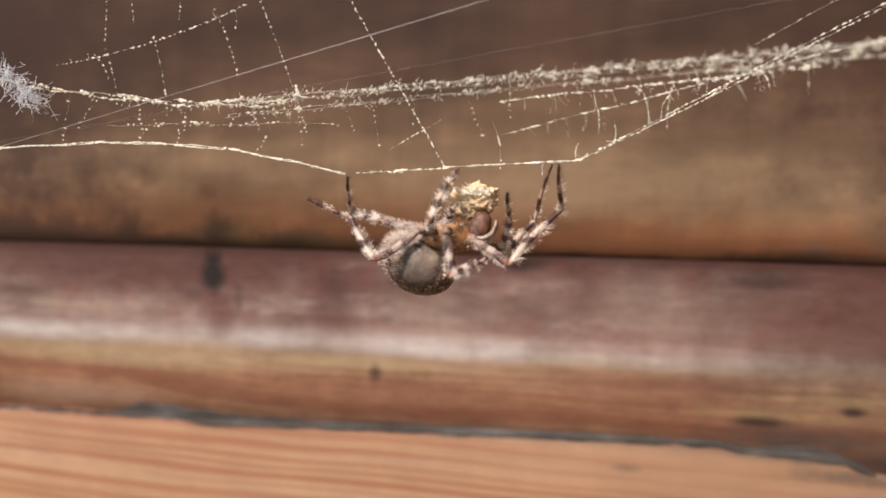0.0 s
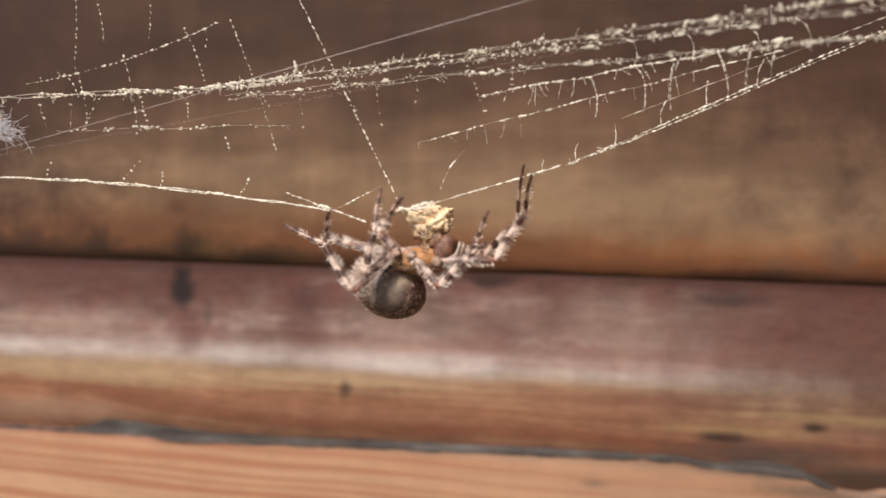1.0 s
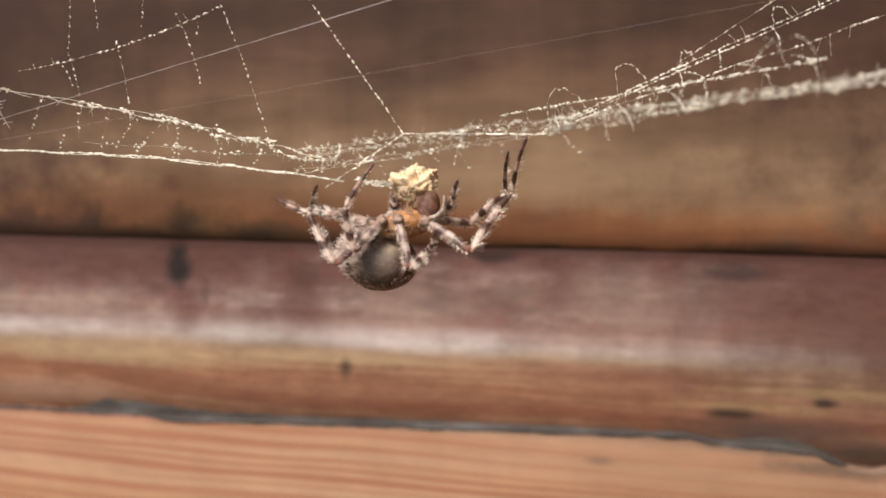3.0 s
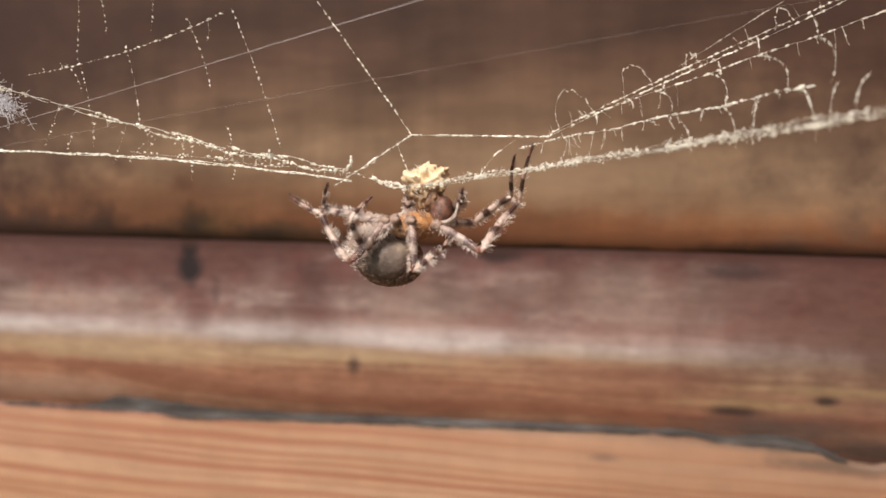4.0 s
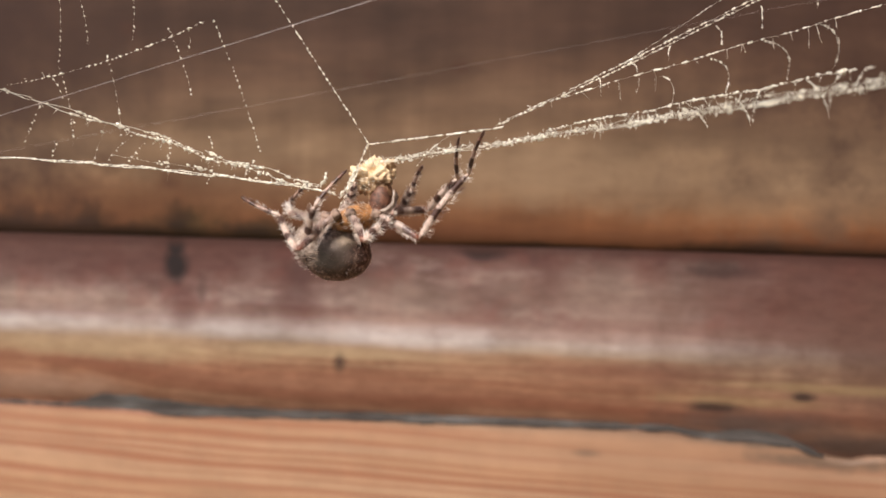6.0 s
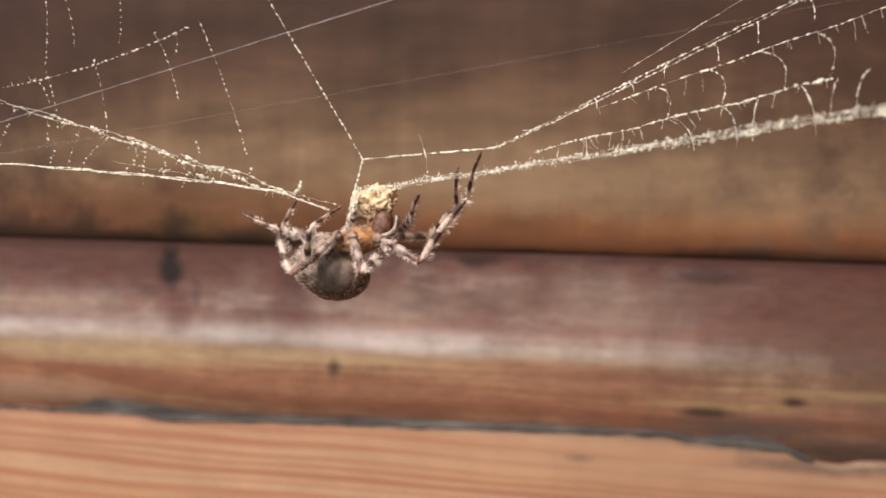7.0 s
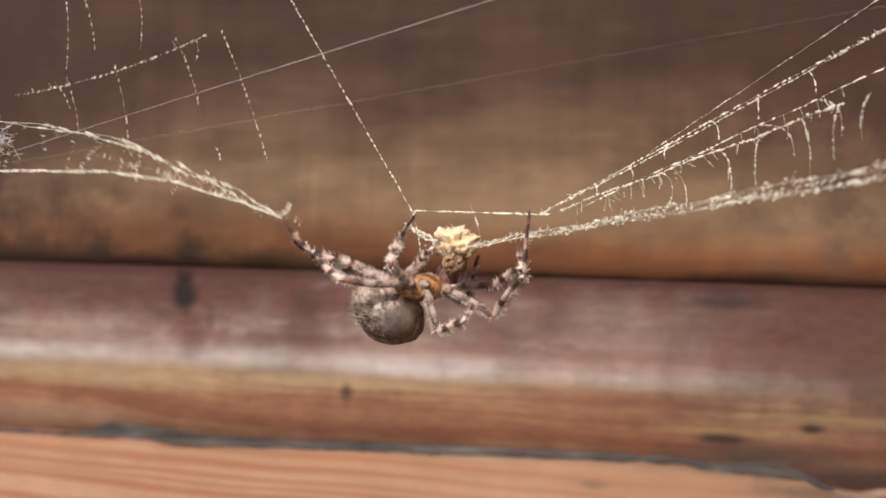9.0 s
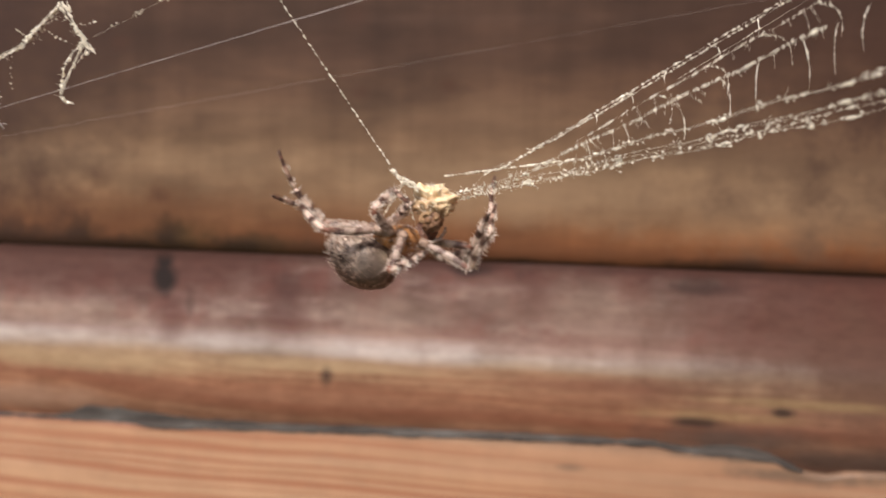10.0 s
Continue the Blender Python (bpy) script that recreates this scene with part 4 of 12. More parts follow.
def silk_loop(seed, size):
    """A stray curl of thread on the edge strand."""
    rng = random.Random(seed)
    pts = []
    for i in range(15):
        t = i / 14
        a = -0.3 + t * 3.7
        pts.append(((0.5 - 0.5 * math.cos(a) + t * 0.3) * size * U + rng.uniform(-4, 4) * U, rng.uniform(-2, 2) * U, -(math.sin(a) * 1.1 + 0.1) * size * U + rng.uniform(-4, 4) * U))
    bag = ([], [])
    add_to(bag, *tube(pts, [0.13 * U] * 15, 4))
    for _ in range(30):
        k = rng.random() * 13
        lump(bag, rng, Vector(pts[int(k)]).lerp(Vector(pts[int(k) + 1]), k - int(k)), rng.uniform(0.9, 1.7) * U)
    ob = raw_object("silk_loop", *bag, DUSTY, False)
    ob.parent = WEB["edge"]
    return ob


for k, (x, size) in enumerate(((28, 50), (150, 42), (265, 22), (430, 24))):
    silk_loop(200 + k, size).location = (x * U, 0, 0)

# hanging threads at the far end: place, length, lean
NET = []
for k, ln in enumerate((148, 118, 118, 152, 108, 136, 42, 268, 60, 36)):
    NET.append(silk_strand("drop_thread", ln, 0.05, "beaded hanging thread of the old web", 70 + k, beads=int(ln / 11), bead=(0.8, 2.3), along=1.3, sag=5, even=True))
WEB["cross"] = silk_strand("silk_thread", 380, 0.07, "beaded thread across the hanging threads", 90, even=True, beads=38, bead=(0.9, 2.6), sag=-14, barbs=4, barb=(6, 14), along=1.5)
WEB["stay"] = silk_strand("silk_thread", 105, 0.13, "fine beaded stay thread", 91, beads=13, bead=(1.2, 2.2), along=1.5)
WEB["drift"] = silk_strand("silk_thread", 85, 0.13, "fine beaded thread hanging between two strands", 92, beads=10, bead=(1.2, 2.2), along=1.5, sag=6)


def tuft():
    rng = random.Random(8)
    bag = ([], [])
    for _ in range(300):
        t = rng.random()
        p = Vector((-40 + 80 * t + rng.gauss(0, 8), rng.gauss(0, 8), 34 - 66 * t + rng.gauss(0, 11)))
        d = Vector((rng.gauss(0.3, 1), rng.gauss(0, 0.6), rng.gauss(-0.3, 1))).normalized()
        c = Vector((rng.uniform(-1, 1), 0, rng.uniform(-1, 1)))
        ln = rng.uniform(6, 20)
        add_to(bag, *tube([(p + (d * q + c * q * q) * ln) * U for q in (0, 0.3, 0.6, 1.0)], [0.4 * U] * 4, 3))
    for _ in range(150):
        t = rng.random()
        lump(bag, rng, Vector((-40 + 80 * t + rng.gauss(0, 8), rng.gauss(0, 8), 34 - 66 * t + rng.gauss(0, 10))) * U, rng.uniform(0.8, 2.2) * U)
    ob = raw_object("silk_tuft", *bag, BLUISH, False)
    return tagged(ob, "bluish white tuft of tangled silk", "silk tuft")


WEB["tuft"] = tuft()


# ------------------------------------------------------------------ what moves
def motions():
    # the spider sways with its web
    walk(spider, [
        (0, pose(-0.02452, 0.11869, 1.49099, -7.2, 9.6, 4.0)),
        (0.5, pose(-0.02227, 0.11870, 1.49158, -6.9, 16.0, 4.0)),
        (1, pose(-0.02522, 0.11837, 1.48973, -5.8, 5.6, -0.4)),
        (1.5, pose(-0.02824, 0.11858, 1.49048, -6.0, -6.3, 7.6)),
        (2, pose(-0.02840, 0.11867, 1.49080, -6.0, 0.4, 8.0)),
        (2.5, pose(-0.02749, 0.11856, 1.49100, -6.0, -7.6, 7.8)),
        (4, pose(-0.02676, 0.11867, 1.49111, -6.0, 2.1, 7.6)),
        (4.5, pose(-0.03197, 0.11859, 1.49172, -6.0, -5.9, 7.8)),
        (5, pose(-0.03324, 0.11858, 1.49109, -6.0, -6.2, 7.8)),
        (5.5, pose(-0.03402, 0.11859, 1.49159, -6.0, -6.3, 8.0)),
        (7, pose(-0.03309, 0.11862, 1.48896, -6.0, -2.7, 7.6)),
        (7.5, pose(-0.03218, 0.11870, 1.48730, -6.0, 6.2, 7.2)),
        (7.9, pose(-0.03286, 0.11859, 1.48811, -5.7, 0.0, 12.2)),
        (7.967, pose(-0.03269, 0.11861, 1.48811, -5.7, 0.0, 12.2)),
        (8, pose(-0.03132, 0.11879, 1.48708, -5.7, 0.0, 12.2)),
        (8.033, pose(-0.02960, 0.11901, 1.48587, -5.7, 0.0, 12.2)),
        (8.1, pose(-0.02848, 0.11916, 1.48553, -5.7, 0.0, 12.2)),
        (8.4, pose(-0.02751, 0.11939, 1.48516, -5.0, 12.4, 22.1)),
        (8.467, pose(-0.02700, 0.11945, 1.48516, -5.0, 12.4, 22.1)),
        (8.5, pose(-0.02665, 0.11950, 1.48430, -5.0, 12.4, 22.1)),
        (8.533, pose(-0.02631, 0.11954, 1.48362, -5.0, 12.4, 22.1)),
        (8.6, pose(-0.02597, 0.11959, 1.48362, -5.0, 12.4, 22.1)),
        (9, pose(-0.02481, 0.11924, 1.48581, -3.3, 5.3, 24.0)),
        (9.5, pose(-0.02181, 0.11911, 1.48833, 0.0, 9.1, 24.0)),
        (10, pose(-0.02550, 0.11927, 1.49161, 0.0, 14.4, 24.0)),
    ])
    # its legs, in its own space
    walk(SEGMENTS["front_near"][0], [
        (0, pose(0.00600, -0.00220, 0.00040, 5.9, 18.3, -41.3)),
        (0.5, pose(0.00600, -0.00220, 0.00040, 2.3, 11.0, -55.3)),
        (0.733, pose(0.00600, -0.00220, 0.00040, 5.6, 2.7, -28.1)),
        (1, pose(0.00600, -0.00220, 0.00040, 4.1, -8.0, 4.8)),
        (1.267, pose(0.00600, -0.00220, 0.00040, 3.9, 13.8, 2.4)),
        (1.5, pose(0.00600, -0.00220, 0.00040, 3.0, 31.6, 0.0)),
        (1.733, pose(0.00600, -0.00220, 0.00040, -7.6, 27.9, -21.2)),
        (2, pose(0.00600, -0.00220, 0.00040, -17.2, 19.5, -44.7)),
        (2.5, pose(0.00600, -0.00220, 0.00040, -9.2, 38.0, -28.4)),
        (3.267, pose(0.00600, -0.00220, 0.00040, -9.8, 31.7, -29.4)),
        (4, pose(0.00600, -0.00220, 0.00040, -10.2, 25.9, -30.2)),
        (4.5, pose(0.00600, -0.00220, 0.00040, -7.4, 35.3, -24.7)),
        (5, pose(0.00600, -0.00220, 0.00040, -11.9, 29.5, -33.0)),
        (5.5, pose(0.00600, -0.00220, 0.00040, -10.4, 32.6, -30.3)),
        (6.267, pose(0.00600, -0.00220, 0.00040, -10.5, 29.6, -30.5)),
        (7, pose(0.00600, -0.00220, 0.00040, -10.6, 26.8, -30.6)),
        (7.5, pose(0.00600, -0.00220, 0.00040, -6.0, 13.4, -17.2)),
        (7.667, pose(0.00600, -0.00220, 0.00040, -6.4, 14.2, -19.2)),
        (7.833, pose(0.00600, -0.00220, 0.00040, -7.4, 15.8, -22.9)),
        (8, pose(0.00600, -0.00220, 0.00040, -8.0, 16.6, -24.9)),
        (8.267, pose(0.00600, -0.00220, 0.00040, -12.2, 14.1, -40.8)),
        (8.5, pose(0.00600, -0.00220, 0.00040, -15.0, 11.4, -53.4)),
        (8.733, pose(0.00600, -0.00220, 0.00040, -11.4, 18.4, -39.7)),
        (9, pose(0.00600, -0.00220, 0.00040, -4.6, 25.5, -21.4)),
        (9.267, pose(0.00600, -0.00220, 0.00040, -16.6, 26.2, -48.6)),
        (9.5, pose(0.00600, -0.00220, 0.00040, -25.8, 23.1, -70.4)),
        (9.733, pose(0.00600, -0.00220, 0.00040, -19.3, 19.5, -52.8)),
        (10, pose(0.00600, -0.00220, 0.00040, -13.6, 13.0, -32.4)),
    ])
    walk(SEGMENTS["front_near"][1], [
        (0, pose(0.01219, -0.00764, -0.00233, -17.7, -52.4, 34.3)),
        (0.5, pose(0.01085, -0.00920, -0.00125, -37.3, -42.5, 60.6)),
        (0.733, pose(0.01365, -0.00629, -0.00001, -39.9, -42.3, 64.5)),
        (1, pose(0.01456, -0.00148, 0.00161, -43.1, -41.7, 69.3)),
        (1.267, pose(0.01442, -0.00185, -0.00167, -33.0, -43.3, 54.4)),
        (1.5, pose(0.01339, -0.00220, -0.00414, -24.5, -43.1, 42.1)),
        (1.733, pose(0.01315, -0.00498, -0.00367, -25.5, -43.1, 43.5)),
        (2, pose(0.01182, -0.00795, -0.00250, -26.7, -43.1, 45.2)),
        (2.5, pose(0.01202, -0.00545, -0.00494, -21.2, -43.1, 37.1)),
        (3.267, pose(0.01243, -0.00582, -0.00416, -26.0, -43.0, 44.2)),
        (4, pose(0.01275, -0.00613, -0.00339, -30.5, -42.5, 50.8)),
        (4.5, pose(0.01243, -0.00516, -0.00462, -23.0, -38.0, 39.3)),
        (5, pose(0.01233, -0.00632, -0.00388, -7.3, -44.2, 15.6)),
        (5.5, pose(0.01231, -0.00589, -0.00428, 9.1, -45.1, -7.6)),
        (6.267, pose(0.01250, -0.00603, -0.00389, 9.1, -48.6, -7.5)),
        (7, pose(0.01267, -0.00615, -0.00351, 9.0, -51.8, -7.5)),
        (7.5, pose(0.01407, -0.00470, -0.00161, 20.6, -62.3, -21.2)),
        (7.667, pose(0.01394, -0.00497, -0.00173, 40.7, -57.0, -44.4)),
        (7.833, pose(0.01369, -0.00545, -0.00196, 60.5, -40.4, -70.3)),
        (8, pose(0.01354, -0.00570, -0.00208, 65.5, -29.8, -79.0)),
        (8.267, pose(0.01237, -0.00770, -0.00172, 67.4, -33.0, -82.6)),
        (8.5, pose(0.01107, -0.00903, -0.00131, 69.1, -35.6, -85.7)),
        (8.733, pose(0.01234, -0.00746, -0.00233, 69.4, -35.7, -86.1)),
        (9, pose(0.01329, -0.00506, -0.00333, 69.7, -35.9, -86.5)),
        (9.267, pose(0.01114, -0.00804, -0.00344, 71.1, -32.0, -89.2)),
        (9.5, pose(0.00868, -0.00972, -0.00301, 72.2, -28.8, -91.2)),
        (9.733, pose(0.01095, -0.00871, -0.00250, 74.4, -29.2, -95.9)),
        (10, pose(0.01314, -0.00673, -0.00155, 77.3, -29.4, -101.7)),
    ])
    walk(SEGMENTS["front_near"][2], [
        (0, pose(0.01828, -0.00348, 0.00724, 107.4, -34.5, -104.4)),
        (0.5, pose(0.01522, -0.00145, 0.00691, 125.3, -40.1, -133.6)),
        (0.733, pose(0.01749, 0.00179, 0.00811, 111.0, -41.8, -111.9)),
        (1, pose(0.01775, 0.00695, 0.00965, 94.1, -38.3, -85.9)),
        (1.267, pose(0.01953, 0.00530, 0.00661, 88.6, -44.1, -77.5)),
        (1.5, pose(0.01994, 0.00371, 0.00411, 82.8, -48.2, -69.5)),
        (1.733, pose(0.01955, 0.00109, 0.00459, 85.3, -49.0, -72.9)),
        (2, pose(0.01803, -0.00169, 0.00575, 88.5, -49.9, -77.1)),
        (2.5, pose(0.01906, -0.00013, 0.00331, 79.5, -46.8, -65.1)),
        (3.267, pose(0.01876, 0.00034, 0.00408, 81.4, -55.5, -67.5)),
        (4, pose(0.01837, 0.00077, 0.00478, 84.3, -63.6, -70.9)),
        (4.5, pose(0.01980, 0.00087, 0.00282, 76.1, -50.5, -61.2)),
        (5, pose(0.02068, -0.00398, 0.00454, 83.5, -34.0, -72.0)),
        (5.5, pose(0.02077, -0.00702, 0.00428, 82.1, -30.8, -69.4)),
        (6.267, pose(0.02043, -0.00708, 0.00517, 83.7, -34.4, -72.3)),
        (7, pose(0.02007, -0.00712, 0.00599, 85.4, -37.7, -75.2)),
        (7.5, pose(0.01931, -0.00673, 0.00909, 93.4, -42.0, -87.8)),
        (7.667, pose(0.01864, -0.00957, 0.00840, 71.2, -63.0, -60.4)),
        (7.833, pose(0.01679, -0.01411, 0.00587, -22.4, -53.8, 42.1)),
        (8, pose(0.01554, -0.01600, 0.00392, -34.6, -30.8, 59.9)),
        (8.267, pose(0.01368, -0.01774, 0.00487, -45.5, -43.7, 77.7)),
        (8.5, pose(0.01181, -0.01882, 0.00573, -60.6, -51.4, 97.9)),
        (8.733, pose(0.01301, -0.01724, 0.00472, -63.7, -70.3, 101.5)),
        (9, pose(0.01388, -0.01483, 0.00375, 155.6, -85.7, -117.3)),
        (9.267, pose(0.01129, -0.01829, 0.00297, -41.4, -83.3, 79.5)),
        (9.5, pose(0.00846, -0.02030, 0.00282, -37.6, -74.4, 75.7)),
        (9.733, pose(0.00987, -0.01920, 0.00338, -35.3, -54.8, 73.2)),
        (10, pose(0.01100, -0.01704, 0.00437, -34.7, -30.7, 72.3)),
    ])
    walk(SEGMENTS["front_far"][0], [
        (0, pose(0.00600, 0.00220, 0.00060, 45.7, 13.0, 61.5)),
        (0.267, pose(0.00600, 0.00220, 0.00060, 45.7, -12.9, 73.9)),
        (0.5, pose(0.00600, 0.00220, 0.00060, 40.9, -33.6, 85.9)),
        (0.733, pose(0.00600, 0.00220, 0.00060, 48.9, -23.5, 69.4)),
        (1, pose(0.00600, 0.00220, 0.00060, 53.8, -9.2, 52.3)),
        (1.267, pose(0.00600, 0.00220, 0.00060, 54.1, -1.4, 48.5)),
        (1.5, pose(0.00600, 0.00220, 0.00060, 54.0, 5.0, 45.5)),
        (2, pose(0.00600, 0.00220, 0.00060, 54.0, -4.3, 47.8)),
        (2.5, pose(0.00600, 0.00220, 0.00060, 53.9, 7.3, 42.9)),
        (3.267, pose(0.00600, 0.00220, 0.00060, 54.3, 0.8, 47.8)),
        (4, pose(0.00600, 0.00220, 0.00060, 54.1, -5.3, 52.3)),
        (4.5, pose(0.00600, 0.00220, 0.00060, 53.9, 6.3, 36.4)),
        (5, pose(0.00600, 0.00220, 0.00060, 54.0, 2.0, 37.6)),
        (5.5, pose(0.00600, 0.00220, 0.00060, 54.0, -2.5, 36.1)),
        (6.267, pose(0.00600, 0.00220, 0.00060, 54.1, -1.4, 33.7)),
        (7, pose(0.00600, 0.00220, 0.00060, 54.1, -0.4, 31.5)),
        (7.267, pose(0.00600, 0.00220, 0.00060, 55.1, -11.2, 22.5)),
        (7.5, pose(0.00600, 0.00220, 0.00060, 57.2, -19.9, 14.7)),
        (8, pose(0.00600, 0.00220, 0.00060, 54.1, -8.6, 27.1)),
        (8.267, pose(0.00600, 0.00220, 0.00060, 56.4, -17.8, 16.9)),
        (8.5, pose(0.00600, 0.00220, 0.00060, 59.7, -25.0, 7.9)),
        (8.733, pose(0.00600, 0.00220, 0.00060, 60.8, -15.9, 4.8)),
        (9, pose(0.00600, 0.00220, 0.00060, 61.4, -4.7, 1.4)),
        (9.267, pose(0.00600, 0.00220, 0.00060, 61.4, -2.1, 1.3)),
        (9.5, pose(0.00600, 0.00220, 0.00060, 61.4, 0.1, 1.2)),
        (10, pose(0.00600, 0.00220, 0.00060, 62.9, -8.0, -19.5)),
    ])
    walk(SEGMENTS["front_far"][1], [
        (0, pose(0.01042, 0.01033, -0.00154, 17.1, -59.6, -10.1)),
        (0.267, pose(0.00857, 0.01110, 0.00272, 45.2, -43.4, -45.2)),
        (0.5, pose(0.00656, 0.01010, 0.00586, 54.1, -25.7, -60.7)),
        (0.733, pose(0.00907, 0.01035, 0.00439, 48.5, -35.6, -49.8)),
        (1, pose(0.01174, 0.00962, 0.00212, 37.1, -46.0, -32.4)),
        (1.267, pose(0.01229, 0.00932, 0.00083, 37.5, -33.2, -33.1)),
        (1.5, pose(0.01263, 0.00895, -0.00024, 37.7, -22.8, -33.5)),
        (2, pose(0.01237, 0.00921, 0.00132, 39.5, -35.4, -37.2)),
        (2.5, pose(0.01290, 0.00862, -0.00061, 42.3, -26.5, -42.6)),
        (3.267, pose(0.01239, 0.00923, 0.00046, 41.8, -28.3, -41.6)),
        (4, pose(0.01179, 0.00968, 0.00147, 41.4, -30.0, -40.6)),
        (4.5, pose(0.01361, 0.00780, -0.00043, 43.1, -27.5, -44.1)),
        (5, pose(0.01353, 0.00799, 0.00027, 37.3, -34.8, -33.1)),
        (5.5, pose(0.01367, 0.00779, 0.00102, 42.2, -29.2, -42.3)),
        (6.267, pose(0.01390, 0.00747, 0.00084, 44.9, -29.4, -47.8)),
        (7, pose(0.01410, 0.00716, 0.00067, 47.5, -29.3, -53.0)),
        (7.267, pose(0.01461, 0.00577, 0.00245, 49.0, -30.7, -56.0)),
        (7.5, pose(0.01464, 0.00447, 0.00383, 50.3, -31.8, -58.6)),
        (8, pose(0.01436, 0.00648, 0.00202, 53.2, -19.7, -65.2)),
        (8.267, pose(0.01465, 0.00483, 0.00351, 55.3, -20.6, -71.2)),
        (8.5, pose(0.01453, 0.00338, 0.00461, 57.0, -21.2, -76.2)),
        (8.733, pose(0.01511, 0.00297, 0.00320, 57.3, -22.5, -76.7)),
        (9, pose(0.01547, 0.00243, 0.00139, 57.5, -24.1, -77.5)),
        (9.267, pose(0.01549, 0.00242, 0.00094, 62.1, -38.7, -86.2)),
        (9.5, pose(0.01550, 0.00240, 0.00058, 69.2, -49.9, -96.3)),
        (10, pose(0.01487, -0.00094, 0.00193, 70.3, -47.9, -97.8)),
    ])
    walk(SEGMENTS["front_far"][2], [
        (0, pose(0.01466, 0.00958, 0.00580, 75.4, -66.6, -74.8)),
        (0.267, pose(0.01292, 0.00671, 0.00857, 98.4, -63.4, -100.1)),
        (0.5, pose(0.01031, 0.00341, 0.00955, 111.8, -58.3, -115.4)),
        (0.733, pose(0.01354, 0.00507, 0.00935, 103.8, -63.2, -106.2)),
        (1, pose(0.01672, 0.00645, 0.00824, 89.2, -68.1, -90.2)),
        (1.267, pose(0.01825, 0.00543, 0.00549, 81.5, -54.7, -81.6)),
        (1.5, pose(0.01917, 0.00462, 0.00306, 78.8, -43.6, -78.0)),
        (2, pose(0.01789, 0.00503, 0.00625, 83.3, -37.8, -85.0)),
        (2.5, pose(0.01850, 0.00347, 0.00319, 83.6, -33.7, -85.4)),
        (3.267, pose(0.01799, 0.00426, 0.00450, 85.5, -34.2, -88.8)),
        (4, pose(0.01739, 0.00488, 0.00573, 87.3, -34.5, -92.1)),
        (4.5, pose(0.01902, 0.00255, 0.00349, 84.2, -20.6, -85.4)),
        (5, pose(0.01938, 0.00418, 0.00513, 83.5, -38.6, -83.9)),
        (5.5, pose(0.01916, 0.00279, 0.00517, 83.4, -31.9, -83.7)),
        (6.267, pose(0.01888, 0.00198, 0.00501, 84.7, -33.5, -86.1)),
        (7, pose(0.01857, 0.00124, 0.00483, 85.9, -35.0, -88.4)),
        (7.267, pose(0.01870, -0.00030, 0.00679, 89.4, -33.0, -94.6)),
        (7.5, pose(0.01842, -0.00170, 0.00831, 92.0, -31.1, -99.5)),
        (8, pose(0.01772, -0.00079, 0.00489, 82.8, -18.3, -77.8)),
        (8.267, pose(0.01722, -0.00270, 0.00651, 85.1, -53.5, -81.6)),
        (8.5, pose(0.01643, -0.00432, 0.00769, 105.2, -81.6, -102.6)),
        (8.733, pose(0.01691, -0.00469, 0.00646, -70.5, -63.9, 73.3)),
        (9, pose(0.01715, -0.00516, 0.00485, -71.1, -21.5, 74.0)),
        (9.267, pose(0.01594, -0.00421, 0.00626, -69.5, -32.0, 70.6)),
        (9.5, pose(0.01490, -0.00304, 0.00709, -67.5, -40.4, 67.2)),
        (10, pose(0.01410, -0.00659, 0.00824, -73.9, -37.7, 77.3)),
    ])
